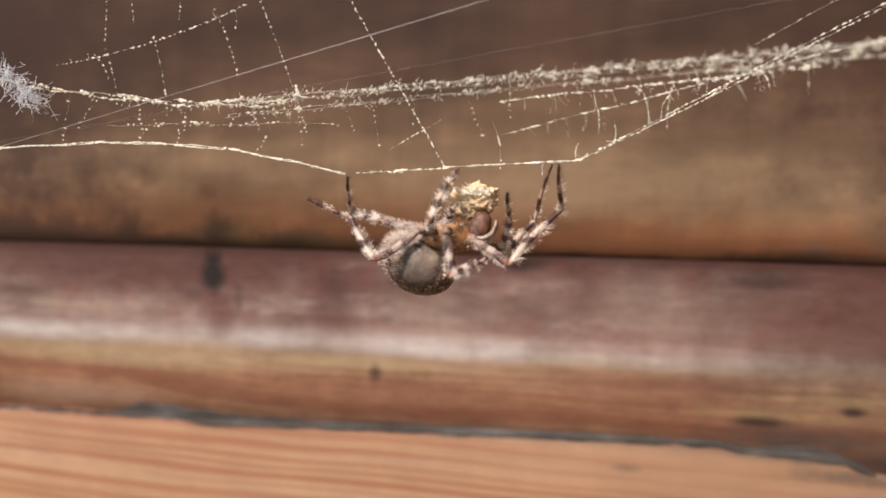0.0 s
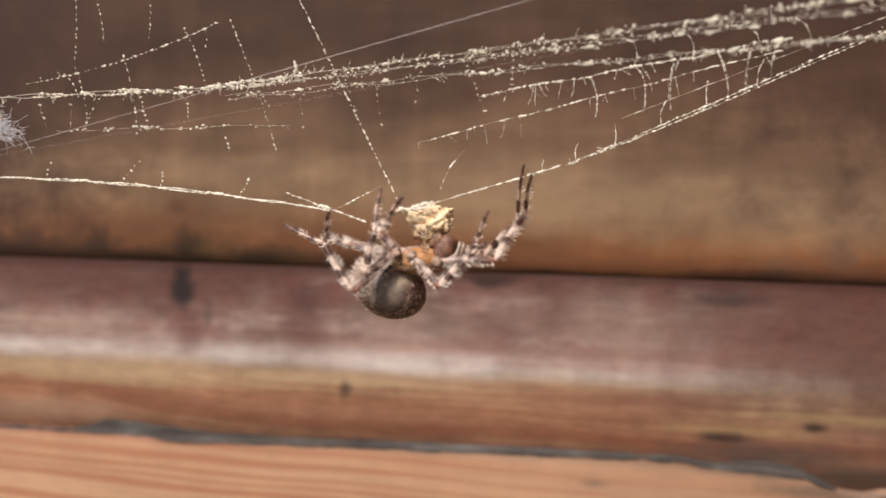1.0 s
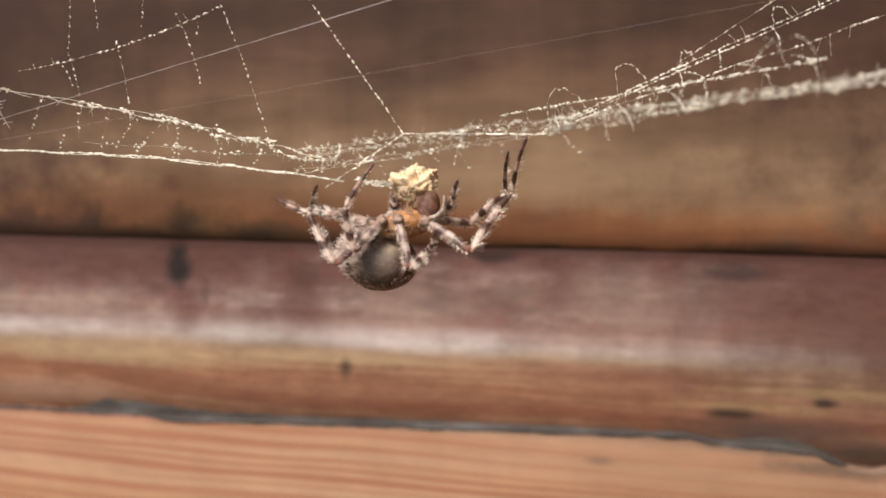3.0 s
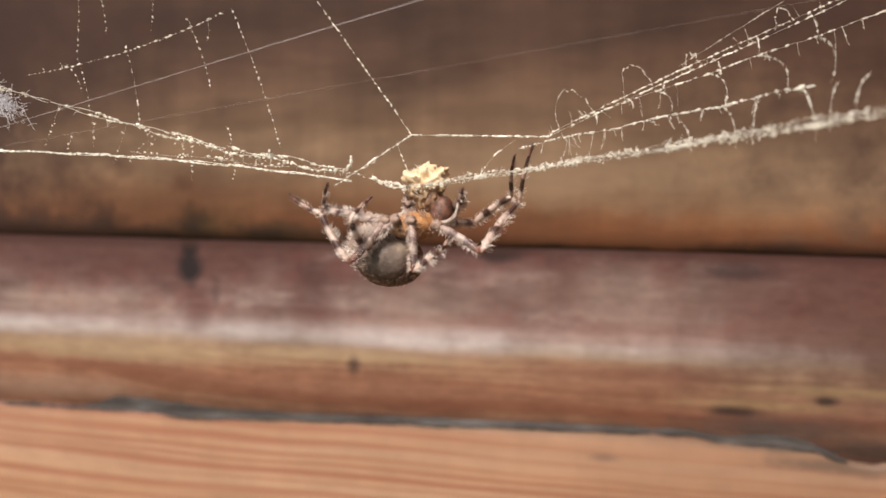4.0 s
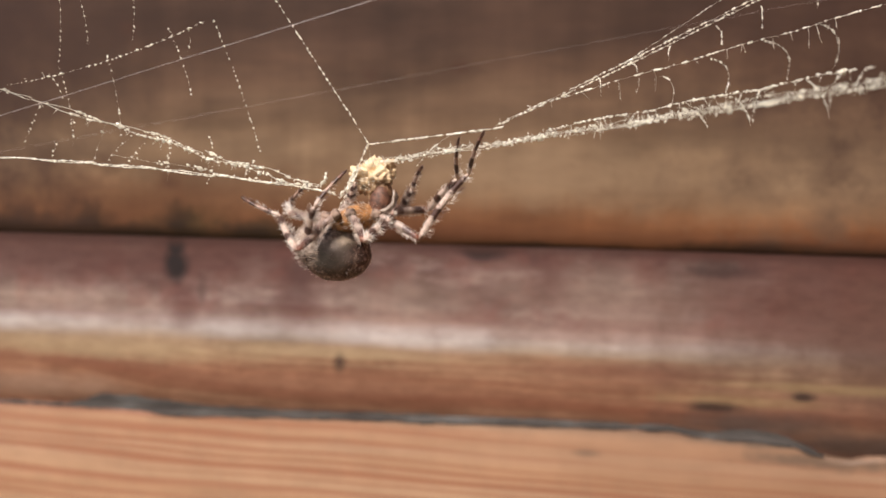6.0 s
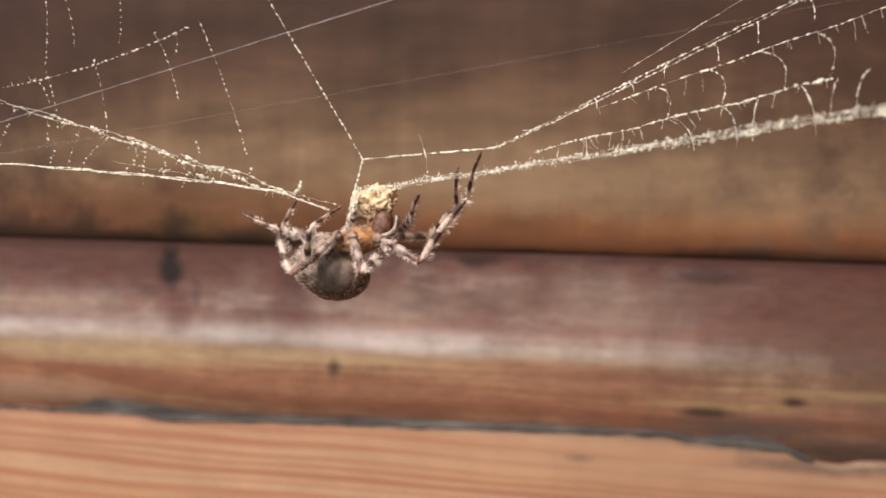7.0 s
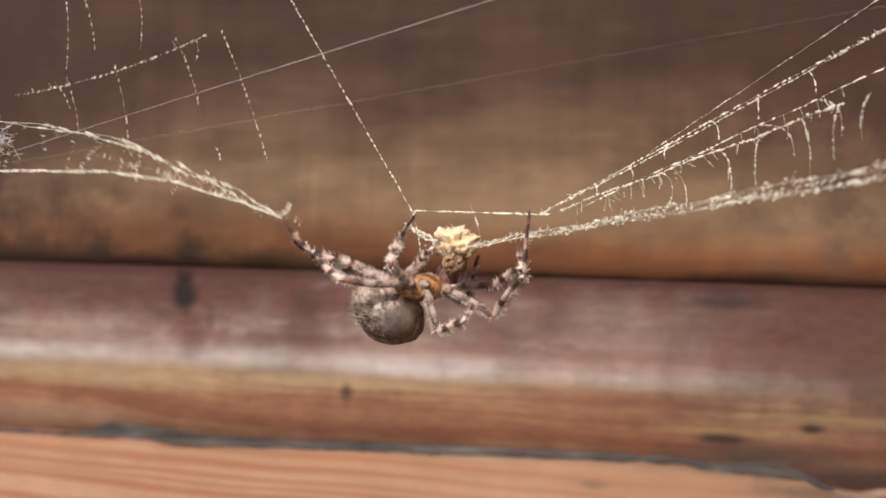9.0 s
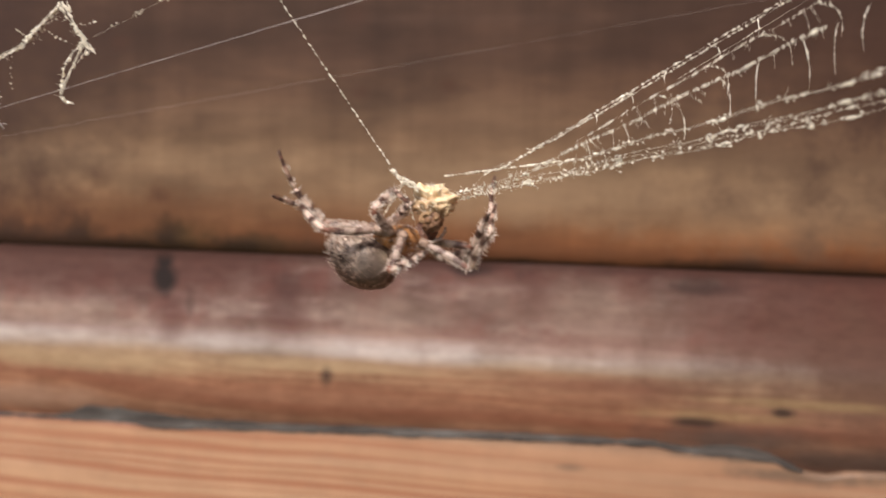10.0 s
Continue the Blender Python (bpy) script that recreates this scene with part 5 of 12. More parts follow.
    walk(SEGMENTS["second_near"][0], [
        (0, pose(0.00220, -0.00280, 0.00080, -53.4, 57.1, -63.9)),
        (0.267, pose(0.00220, -0.00280, 0.00080, -18.4, 49.3, -21.1)),
        (0.5, pose(0.00220, -0.00280, 0.00080, -3.5, 35.1, 0.8)),
        (0.733, pose(0.00220, -0.00280, 0.00080, -13.1, 34.7, -15.9)),
        (1, pose(0.00220, -0.00280, 0.00080, -23.9, 31.2, -35.5)),
        (1.267, pose(0.00220, -0.00280, 0.00080, -40.2, 59.9, -57.7)),
        (1.5, pose(0.00220, -0.00280, 0.00080, -97.6, 72.3, -119.1)),
        (1.733, pose(0.00220, -0.00280, 0.00080, -79.9, 47.6, -99.2)),
        (2, pose(0.00220, -0.00280, 0.00080, -75.8, 16.0, -91.7)),
        (2.267, pose(0.00220, -0.00280, 0.00080, -71.4, 42.4, -83.0)),
        (2.5, pose(0.00220, -0.00280, 0.00080, -59.0, 62.8, -67.6)),
        (3.267, pose(0.00220, -0.00280, 0.00080, -58.0, 69.8, -66.6)),
        (4, pose(0.00220, -0.00280, 0.00080, -56.2, 76.4, -64.7)),
        (4.267, pose(0.00220, -0.00280, 0.00080, -61.2, 57.9, -70.0)),
        (4.5, pose(0.00220, -0.00280, 0.00080, -62.3, 42.8, -71.4)),
        (5, pose(0.00220, -0.00280, 0.00080, -61.9, 29.8, -70.9)),
        (5.5, pose(0.00220, -0.00280, 0.00080, -61.2, 31.3, -69.3)),
        (6.267, pose(0.00220, -0.00280, 0.00080, -61.8, 39.6, -70.5)),
        (7, pose(0.00220, -0.00280, 0.00080, -62.8, 47.4, -71.8)),
        (7.5, pose(0.00220, -0.00280, 0.00080, -45.5, 45.5, -48.2)),
        (8, pose(0.00220, -0.00280, 0.00080, -58.8, 46.3, -66.6)),
        (8.267, pose(0.00220, -0.00280, 0.00080, -46.8, 62.3, -52.0)),
        (8.5, pose(0.00220, -0.00280, 0.00080, -20.5, 72.5, -23.7)),
        (9, pose(0.00220, -0.00280, 0.00080, -26.7, 68.5, -30.3)),
        (9.267, pose(0.00220, -0.00280, 0.00080, -72.0, 59.4, -80.0)),
        (9.5, pose(0.00220, -0.00280, 0.00080, -87.1, 44.8, -98.9)),
        (9.733, pose(0.00220, -0.00280, 0.00080, -90.9, 47.0, -104.1)),
        (10, pose(0.00220, -0.00280, 0.00080, -96.1, 49.5, -111.2)),
    ])
    walk(SEGMENTS["second_near"][1], [
        (0, pose(0.00402, -0.00652, -0.00560, -3.8, -24.9, 48.7)),
        (0.267, pose(0.00683, -0.00459, -0.00498, 10.9, -47.5, 24.6)),
        (0.5, pose(0.00843, -0.00271, -0.00358, 40.4, -58.8, -11.8)),
        (0.733, pose(0.00822, -0.00452, -0.00354, 33.0, -56.0, -3.0)),
        (1, pose(0.00750, -0.00659, -0.00315, 25.7, -51.9, 6.1)),
        (1.267, pose(0.00425, -0.00603, -0.00579, -0.8, -41.8, 41.7)),
        (1.5, pose(0.00107, -0.00483, -0.00646, -12.1, -27.7, 61.3)),
        (1.733, pose(0.00138, -0.00787, -0.00483, -21.1, -37.1, 77.8)),
        (2, pose(0.00198, -0.01012, -0.00130, -37.9, -44.5, 103.2)),
        (2.267, pose(0.00289, -0.00839, -0.00433, -20.6, -32.9, 76.1)),
        (2.5, pose(0.00353, -0.00602, -0.00598, -13.1, -20.2, 59.5)),
        (3.267, pose(0.00324, -0.00521, -0.00635, -6.8, -28.4, 44.3)),
        (4, pose(0.00297, -0.00442, -0.00660, 1.7, -34.4, 28.1)),
        (4.267, pose(0.00358, -0.00660, -0.00565, 2.0, -35.6, 27.5)),
        (4.5, pose(0.00398, -0.00810, -0.00438, 2.3, -36.5, 27.1)),
        (5, pose(0.00437, -0.00905, -0.00299, -1.5, -35.6, 33.5)),
        (5.5, pose(0.00450, -0.00889, -0.00316, -5.0, -29.0, 40.2)),
        (6.267, pose(0.00416, -0.00833, -0.00406, -4.6, -31.7, 39.2)),
        (7, pose(0.00381, -0.00770, -0.00481, -4.0, -34.3, 38.3)),
        (7.5, pose(0.00575, -0.00678, -0.00464, -4.8, -44.5, 39.4)),
        (8, pose(0.00429, -0.00763, -0.00471, -8.0, -31.6, 44.6)),
        (8.267, pose(0.00438, -0.00559, -0.00594, 24.0, -49.9, -2.4)),
        (8.5, pose(0.00430, -0.00372, -0.00647, 60.0, -45.0, -49.9)),
        (9, pose(0.00461, -0.00421, -0.00629, 63.4, -24.8, -55.7)),
        (9.267, pose(0.00287, -0.00661, -0.00576, 50.1, -11.8, -15.0)),
        (9.5, pose(0.00136, -0.00814, -0.00456, 47.7, 2.9, 14.8)),
        (9.733, pose(0.00093, -0.00783, -0.00478, 47.1, -11.2, 22.8)),
        (10, pose(0.00041, -0.00741, -0.00499, 43.3, -28.2, 33.8)),
    ])
    walk(SEGMENTS["second_near"][2], [
        (0, pose(0.00721, -0.00289, -0.00336, 34.6, -33.9, -34.7)),
        (0.267, pose(0.01010, -0.00309, -0.00106, 32.2, -58.7, -31.5)),
        (0.5, pose(0.01113, -0.00328, 0.00098, 21.5, -78.7, -20.2)),
        (0.733, pose(0.01119, -0.00467, 0.00088, 4.9, -66.2, -2.9)),
        (1, pose(0.01077, -0.00624, 0.00104, -0.6, -50.2, 3.5)),
        (1.267, pose(0.00721, -0.00339, -0.00224, 19.7, -49.1, -23.0)),
        (1.5, pose(0.00333, -0.00069, -0.00398, 33.7, -44.2, -42.1)),
        (1.733, pose(0.00228, -0.00372, -0.00162, 39.5, -64.0, -49.1)),
        (2, pose(0.00111, -0.00642, 0.00243, 110.1, -83.5, -121.2)),
        (2.267, pose(0.00396, -0.00405, -0.00144, 73.9, -63.1, -84.0)),
        (2.5, pose(0.00606, -0.00171, -0.00414, 70.2, -45.2, -79.5)),
        (3.267, pose(0.00659, -0.00194, -0.00382, 55.8, -47.7, -59.8)),
        (4, pose(0.00684, -0.00235, -0.00360, 41.9, -46.8, -40.8)),
        (4.267, pose(0.00742, -0.00460, -0.00256, -0.0, -45.3, 15.2)),
        (4.5, pose(0.00779, -0.00616, -0.00121, -20.0, -27.9, 47.7)),
        (5, pose(0.00798, -0.00666, 0.00011, -25.3, -33.8, 57.9)),
        (5.5, pose(0.00805, -0.00589, -0.00058, -28.0, -33.9, 62.8)),
        (6.267, pose(0.00767, -0.00547, -0.00126, -20.4, -41.2, 50.4)),
        (7, pose(0.00726, -0.00498, -0.00181, -10.6, -46.5, 36.3)),
        (7.5, pose(0.00868, -0.00437, -0.00091, -20.0, -35.3, 50.5)),
        (8, pose(0.00751, -0.00445, -0.00192, -17.3, -34.3, 45.7)),
        (8.267, pose(0.00780, -0.00573, -0.00187, -13.8, -43.2, 40.2)),
        (8.5, pose(0.00672, -0.00660, -0.00270, -9.5, -50.2, 34.3)),
        (9, pose(0.00734, -0.00820, -0.00406, -18.6, -37.3, 47.3)),
        (9.267, pose(0.00790, -0.00796, -0.00468, -13.2, -24.1, 36.9)),
        (9.5, pose(0.00650, -0.00678, -0.00484, -11.0, -12.9, 29.9)),
        (9.733, pose(0.00574, -0.00581, -0.00374, -12.4, -19.8, 35.1)),
        (10, pose(0.00431, -0.00481, -0.00248, -15.3, -28.1, 42.0)),
    ])
    walk(SEGMENTS["third_near"][0], [
        (0, pose(-0.00020, -0.00280, 0.00090, 79.0, -9.4, -84.9)),
        (0.267, pose(-0.00020, -0.00280, 0.00090, 80.6, -2.2, -100.4)),
        (0.5, pose(-0.00020, -0.00280, 0.00090, 80.4, 3.8, -112.9)),
        (0.733, pose(-0.00020, -0.00280, 0.00090, 78.9, 19.3, -120.2)),
        (1, pose(-0.00020, -0.00280, 0.00090, 73.4, 37.8, -131.5)),
        (1.267, pose(-0.00020, -0.00280, 0.00090, 71.4, 39.1, -134.8)),
        (1.5, pose(-0.00020, -0.00280, 0.00090, 69.7, 40.1, -137.5)),
        (1.733, pose(-0.00020, -0.00280, 0.00090, 69.6, 41.9, -137.6)),
        (2, pose(-0.00020, -0.00280, 0.00090, 69.5, 44.1, -137.8)),
        (2.267, pose(-0.00020, -0.00280, 0.00090, 70.5, 41.2, -136.4)),
        (2.5, pose(-0.00020, -0.00280, 0.00090, 71.1, 38.8, -135.3)),
        (3.267, pose(-0.00020, -0.00280, 0.00090, 59.5, 46.1, -152.4)),
        (4, pose(-0.00020, -0.00280, 0.00090, 44.9, 50.2, -171.9)),
        (4.5, pose(-0.00020, -0.00280, 0.00090, 45.6, 40.1, -170.9)),
        (5, pose(-0.00020, -0.00280, 0.00090, 45.8, 37.0, -170.6)),
        (5.267, pose(-0.00020, -0.00280, 0.00090, 52.2, 37.7, -160.1)),
        (5.5, pose(-0.00020, -0.00280, 0.00090, 57.5, 37.6, -151.5)),
        (6.267, pose(-0.00020, -0.00280, 0.00090, 57.6, 39.2, -151.3)),
        (7, pose(-0.00020, -0.00280, 0.00090, 57.7, 40.7, -151.2)),
        (7.267, pose(-0.00020, -0.00280, 0.00090, 75.1, 64.9, -129.8)),
        (7.5, pose(-0.00020, -0.00280, 0.00090, 133.9, 75.0, -68.1)),
        (7.667, pose(-0.00020, -0.00280, 0.00090, 91.6, 61.2, -113.2)),
        (7.833, pose(-0.00020, -0.00280, 0.00090, 76.5, 25.5, -133.9)),
        (8, pose(-0.00020, -0.00280, 0.00090, 74.9, 5.4, -139.6)),
        (8.267, pose(-0.00020, -0.00280, 0.00090, 75.3, 10.3, -137.1)),
        (8.5, pose(-0.00020, -0.00280, 0.00090, 75.7, 14.3, -134.9)),
        (8.733, pose(-0.00020, -0.00280, 0.00090, 75.7, -3.5, -135.5)),
        (9, pose(-0.00020, -0.00280, 0.00090, 75.9, -25.4, -136.3)),
        (9.267, pose(-0.00020, -0.00280, 0.00090, 76.4, -32.0, -137.5)),
        (9.5, pose(-0.00020, -0.00280, 0.00090, 77.0, -37.3, -138.5)),
        (10, pose(-0.00020, -0.00280, 0.00090, 74.4, -22.9, -133.2)),
    ])
    walk(SEGMENTS["third_near"][1], [
        (0, pose(0.00034, -0.00887, 0.00191, -60.4, -64.9, 66.5)),
        (0.267, pose(-0.00131, -0.00887, 0.00114, -70.7, -58.7, 78.0)),
        (0.5, pose(-0.00260, -0.00848, 0.00049, -76.1, -53.0, 84.7)),
        (0.733, pose(-0.00313, -0.00784, -0.00115, -71.2, -69.7, 79.1)),
        (1, pose(-0.00343, -0.00645, -0.00289, 17.6, -85.9, -10.4)),
        (1.267, pose(-0.00357, -0.00620, -0.00300, 145.5, -83.9, -138.5)),
        (1.5, pose(-0.00368, -0.00599, -0.00308, 156.7, -76.5, -149.9)),
        (1.733, pose(-0.00360, -0.00590, -0.00322, -138.2, -72.3, 143.1)),
        (2, pose(-0.00348, -0.00578, -0.00340, -114.2, -54.1, 116.7)),
        (2.267, pose(-0.00357, -0.00601, -0.00317, -111.1, -68.1, 113.1)),
        (2.5, pose(-0.00362, -0.00619, -0.00297, -102.2, -79.3, 103.9)),
        (3.267, pose(-0.00399, -0.00478, -0.00355, 126.0, -68.6, -122.8)),
        (4, pose(-0.00412, -0.00336, -0.00384, 117.8, -41.2, -113.0)),
        (4.5, pose(-0.00486, -0.00355, -0.00308, 95.5, -42.6, -80.2)),
        (5, pose(-0.00507, -0.00360, -0.00281, 98.1, -46.5, -83.8)),
        (5.267, pose(-0.00479, -0.00446, -0.00288, 84.8, -49.3, -66.1)),
        (5.5, pose(-0.00450, -0.00514, -0.00287, 73.2, -49.4, -50.8)),
        (6.267, pose(-0.00440, -0.00510, -0.00300, 82.6, -50.9, -63.0)),
        (7, pose(-0.00431, -0.00506, -0.00312, 91.8, -51.0, -74.9)),
        (7.267, pose(-0.00188, -0.00482, -0.00469, 100.1, -72.5, -84.1)),
        (7.5, pose(0.00040, -0.00428, -0.00507, -173.8, -85.3, -170.9)),
        (7.667, pose(-0.00137, -0.00553, -0.00451, -82.5, -74.6, 97.1)),
        (7.833, pose(-0.00407, -0.00681, -0.00176, -71.7, -45.1, 85.0)),
        (8, pose(-0.00488, -0.00679, 0.00032, -70.4, -28.9, 83.0)),
        (8.267, pose(-0.00465, -0.00694, -0.00021, -75.2, -34.4, 92.0)),
        (8.5, pose(-0.00443, -0.00704, -0.00063, -80.0, -38.3, 100.2)),
        (8.733, pose(-0.00460, -0.00712, 0.00128, -69.5, -40.6, 83.7)),
        (9, pose(-0.00423, -0.00665, 0.00355, -55.9, -40.2, 62.9)),
        (9.267, pose(-0.00406, -0.00634, 0.00417, -56.6, -36.3, 64.0)),
        (9.5, pose(-0.00388, -0.00605, 0.00464, -57.1, -33.2, 64.9)),
        (10, pose(-0.00410, -0.00695, 0.00330, -48.1, -38.2, 49.6)),
    ])
    walk(SEGMENTS["third_near"][2], [
        (0, pose(0.00143, -0.00637, 0.00774, -63.7, -24.6, 86.0)),
        (0.267, pose(-0.00062, -0.00560, 0.00664, -63.1, -17.7, 84.1)),
        (0.5, pose(-0.00224, -0.00462, 0.00563, -62.7, -12.1, 82.7)),
        (0.733, pose(-0.00271, -0.00564, 0.00489, -64.5, -38.5, 86.7)),
        (1, pose(-0.00298, -0.00653, 0.00353, -76.4, -70.3, 100.9)),
        (1.267, pose(-0.00409, -0.00666, 0.00340, -35.0, -84.4, 58.8)),
        (1.5, pose(-0.00498, -0.00675, 0.00318, 64.5, -79.2, -41.2)),
        (1.733, pose(-0.00516, -0.00473, 0.00291, 83.3, -56.5, -61.2)),
        (2, pose(-0.00518, -0.00241, 0.00182, 86.8, -27.8, -66.2)),
        (2.267, pose(-0.00451, -0.00380, 0.00281, 77.9, -38.9, -50.1)),
        (2.5, pose(-0.00391, -0.00502, 0.00336, 66.5, -45.8, -33.2)),
        (3.267, pose(-0.00527, -0.00676, 0.00244, 19.4, -51.4, 27.0)),
        (4, pose(-0.00601, -0.00781, 0.00040, -9.6, -31.5, 69.1)),
        (4.5, pose(-0.00406, -0.00822, 0.00128, 3.2, -40.1, 47.5)),
        (5, pose(-0.00459, -0.00801, 0.00186, -0.1, -32.9, 53.0)),
        (5.267, pose(-0.00309, -0.00830, 0.00200, 16.7, -43.4, 26.2)),
        (5.5, pose(-0.00185, -0.00838, 0.00202, 35.6, -46.1, -0.4)),
        (6.267, pose(-0.00256, -0.00872, 0.00199, 14.4, -39.6, 30.4)),
        (7, pose(-0.00325, -0.00897, 0.00188, 2.0, -27.7, 52.4)),
        (7.267, pose(-0.00168, -0.00674, 0.00145, -10.2, -29.4, 77.6)),
        (7.5, pose(-0.00013, -0.00437, 0.00135, -19.9, -27.3, 98.0)),
        (7.667, pose(-0.00158, -0.00384, 0.00169, -1.7, -57.7, 72.2)),
        (7.833, pose(-0.00367, -0.00229, 0.00280, 105.9, -45.5, -47.9)),
        (8, pose(-0.00419, -0.00119, 0.00343, 115.0, -13.4, -65.5)),
        (8.267, pose(-0.00483, -0.00163, 0.00343, 120.0, -14.4, -86.0)),
        (8.5, pose(-0.00532, -0.00206, 0.00336, 124.1, -14.0, -102.8)),
        (8.733, pose(-0.00407, -0.00226, 0.00547, 122.1, -19.8, -96.0)),
        (9, pose(-0.00200, -0.00228, 0.00771, 118.6, -26.7, -87.0)),
        (9.267, pose(-0.00179, -0.00168, 0.00799, 117.2, -2.9, -81.6)),
        (9.5, pose(-0.00159, -0.00118, 0.00817, 117.7, 16.5, -77.4)),
        (10, pose(-0.00082, -0.00309, 0.00728, 116.3, 12.1, -82.9)),
    ])
    walk(SEGMENTS["third_far"][0], [
        (0, pose(-0.00020, 0.00240, 0.00090, -23.0, -25.2, 71.7)),
        (0.267, pose(-0.00020, 0.00240, 0.00090, -23.4, -16.3, 72.7)),
        (0.5, pose(-0.00020, 0.00240, 0.00090, -23.5, -9.0, 73.4)),
        (0.667, pose(-0.00020, 0.00240, 0.00090, -31.0, -26.7, 97.2)),
        (0.833, pose(-0.00020, 0.00240, 0.00090, -69.4, -41.9, 160.2)),
        (1, pose(-0.00020, 0.00240, 0.00090, -91.5, -33.8, -164.6)),
        (1.267, pose(-0.00020, 0.00240, 0.00090, -90.0, -16.0, -168.0)),
        (1.5, pose(-0.00020, 0.00240, 0.00090, -89.7, -1.4, -170.4)),
        (1.733, pose(-0.00020, 0.00240, 0.00090, -89.7, -0.3, -170.3)),
        (2, pose(-0.00020, 0.00240, 0.00090, -89.7, 0.9, -170.2)),
        (2.167, pose(-0.00020, 0.00240, 0.00090, -87.6, -9.1, 162.3)),
        (2.333, pose(-0.00020, 0.00240, 0.00090, -72.6, -20.3, 107.6)),
        (2.5, pose(-0.00020, 0.00240, 0.00090, -61.9, -19.3, 76.5)),
        (3.267, pose(-0.00020, 0.00240, 0.00090, -61.4, -18.5, 75.2)),
        (4, pose(-0.00020, 0.00240, 0.00090, -61.0, -17.8, 73.9)),
        (4.5, pose(-0.00020, 0.00240, 0.00090, -61.5, -24.3, 75.2)),
        (5, pose(-0.00020, 0.00240, 0.00090, -60.0, -31.1, 72.1)),
        (5.5, pose(-0.00020, 0.00240, 0.00090, -60.1, -31.1, 72.3)),
        (6.267, pose(-0.00020, 0.00240, 0.00090, -60.2, -29.2, 72.3)),
        (7, pose(-0.00020, 0.00240, 0.00090, -60.2, -27.4, 72.4)),
        (7.167, pose(-0.00020, 0.00240, 0.00090, -70.8, -26.2, 95.6)),
        (7.333, pose(-0.00020, 0.00240, 0.00090, -85.3, -15.3, 135.1)),
        (7.5, pose(-0.00020, 0.00240, 0.00090, -89.0, -6.5, 154.2)),
        (7.667, pose(-0.00020, 0.00240, 0.00090, -85.5, -12.6, 133.3)),
        (7.833, pose(-0.00020, 0.00240, 0.00090, -73.9, -18.9, 92.6)),
        (8, pose(-0.00020, 0.00240, 0.00090, -66.5, -18.6, 69.9)),
        (8.267, pose(-0.00020, 0.00240, 0.00090, -60.8, -27.1, 55.2)),
        (8.5, pose(-0.00020, 0.00240, 0.00090, -54.0, -32.7, 41.7)),
        (8.733, pose(-0.00020, 0.00240, 0.00090, -52.9, -35.1, 39.7)),
        (9, pose(-0.00020, 0.00240, 0.00090, -51.3, -38.1, 37.0)),
        (9.5, pose(-0.00020, 0.00240, 0.00090, -57.0, -25.9, 47.7)),
        (9.733, pose(-0.00020, 0.00240, 0.00090, -55.8, -30.0, 45.0)),
        (10, pose(-0.00020, 0.00240, 0.00090, -53.9, -34.8, 41.5)),
    ])
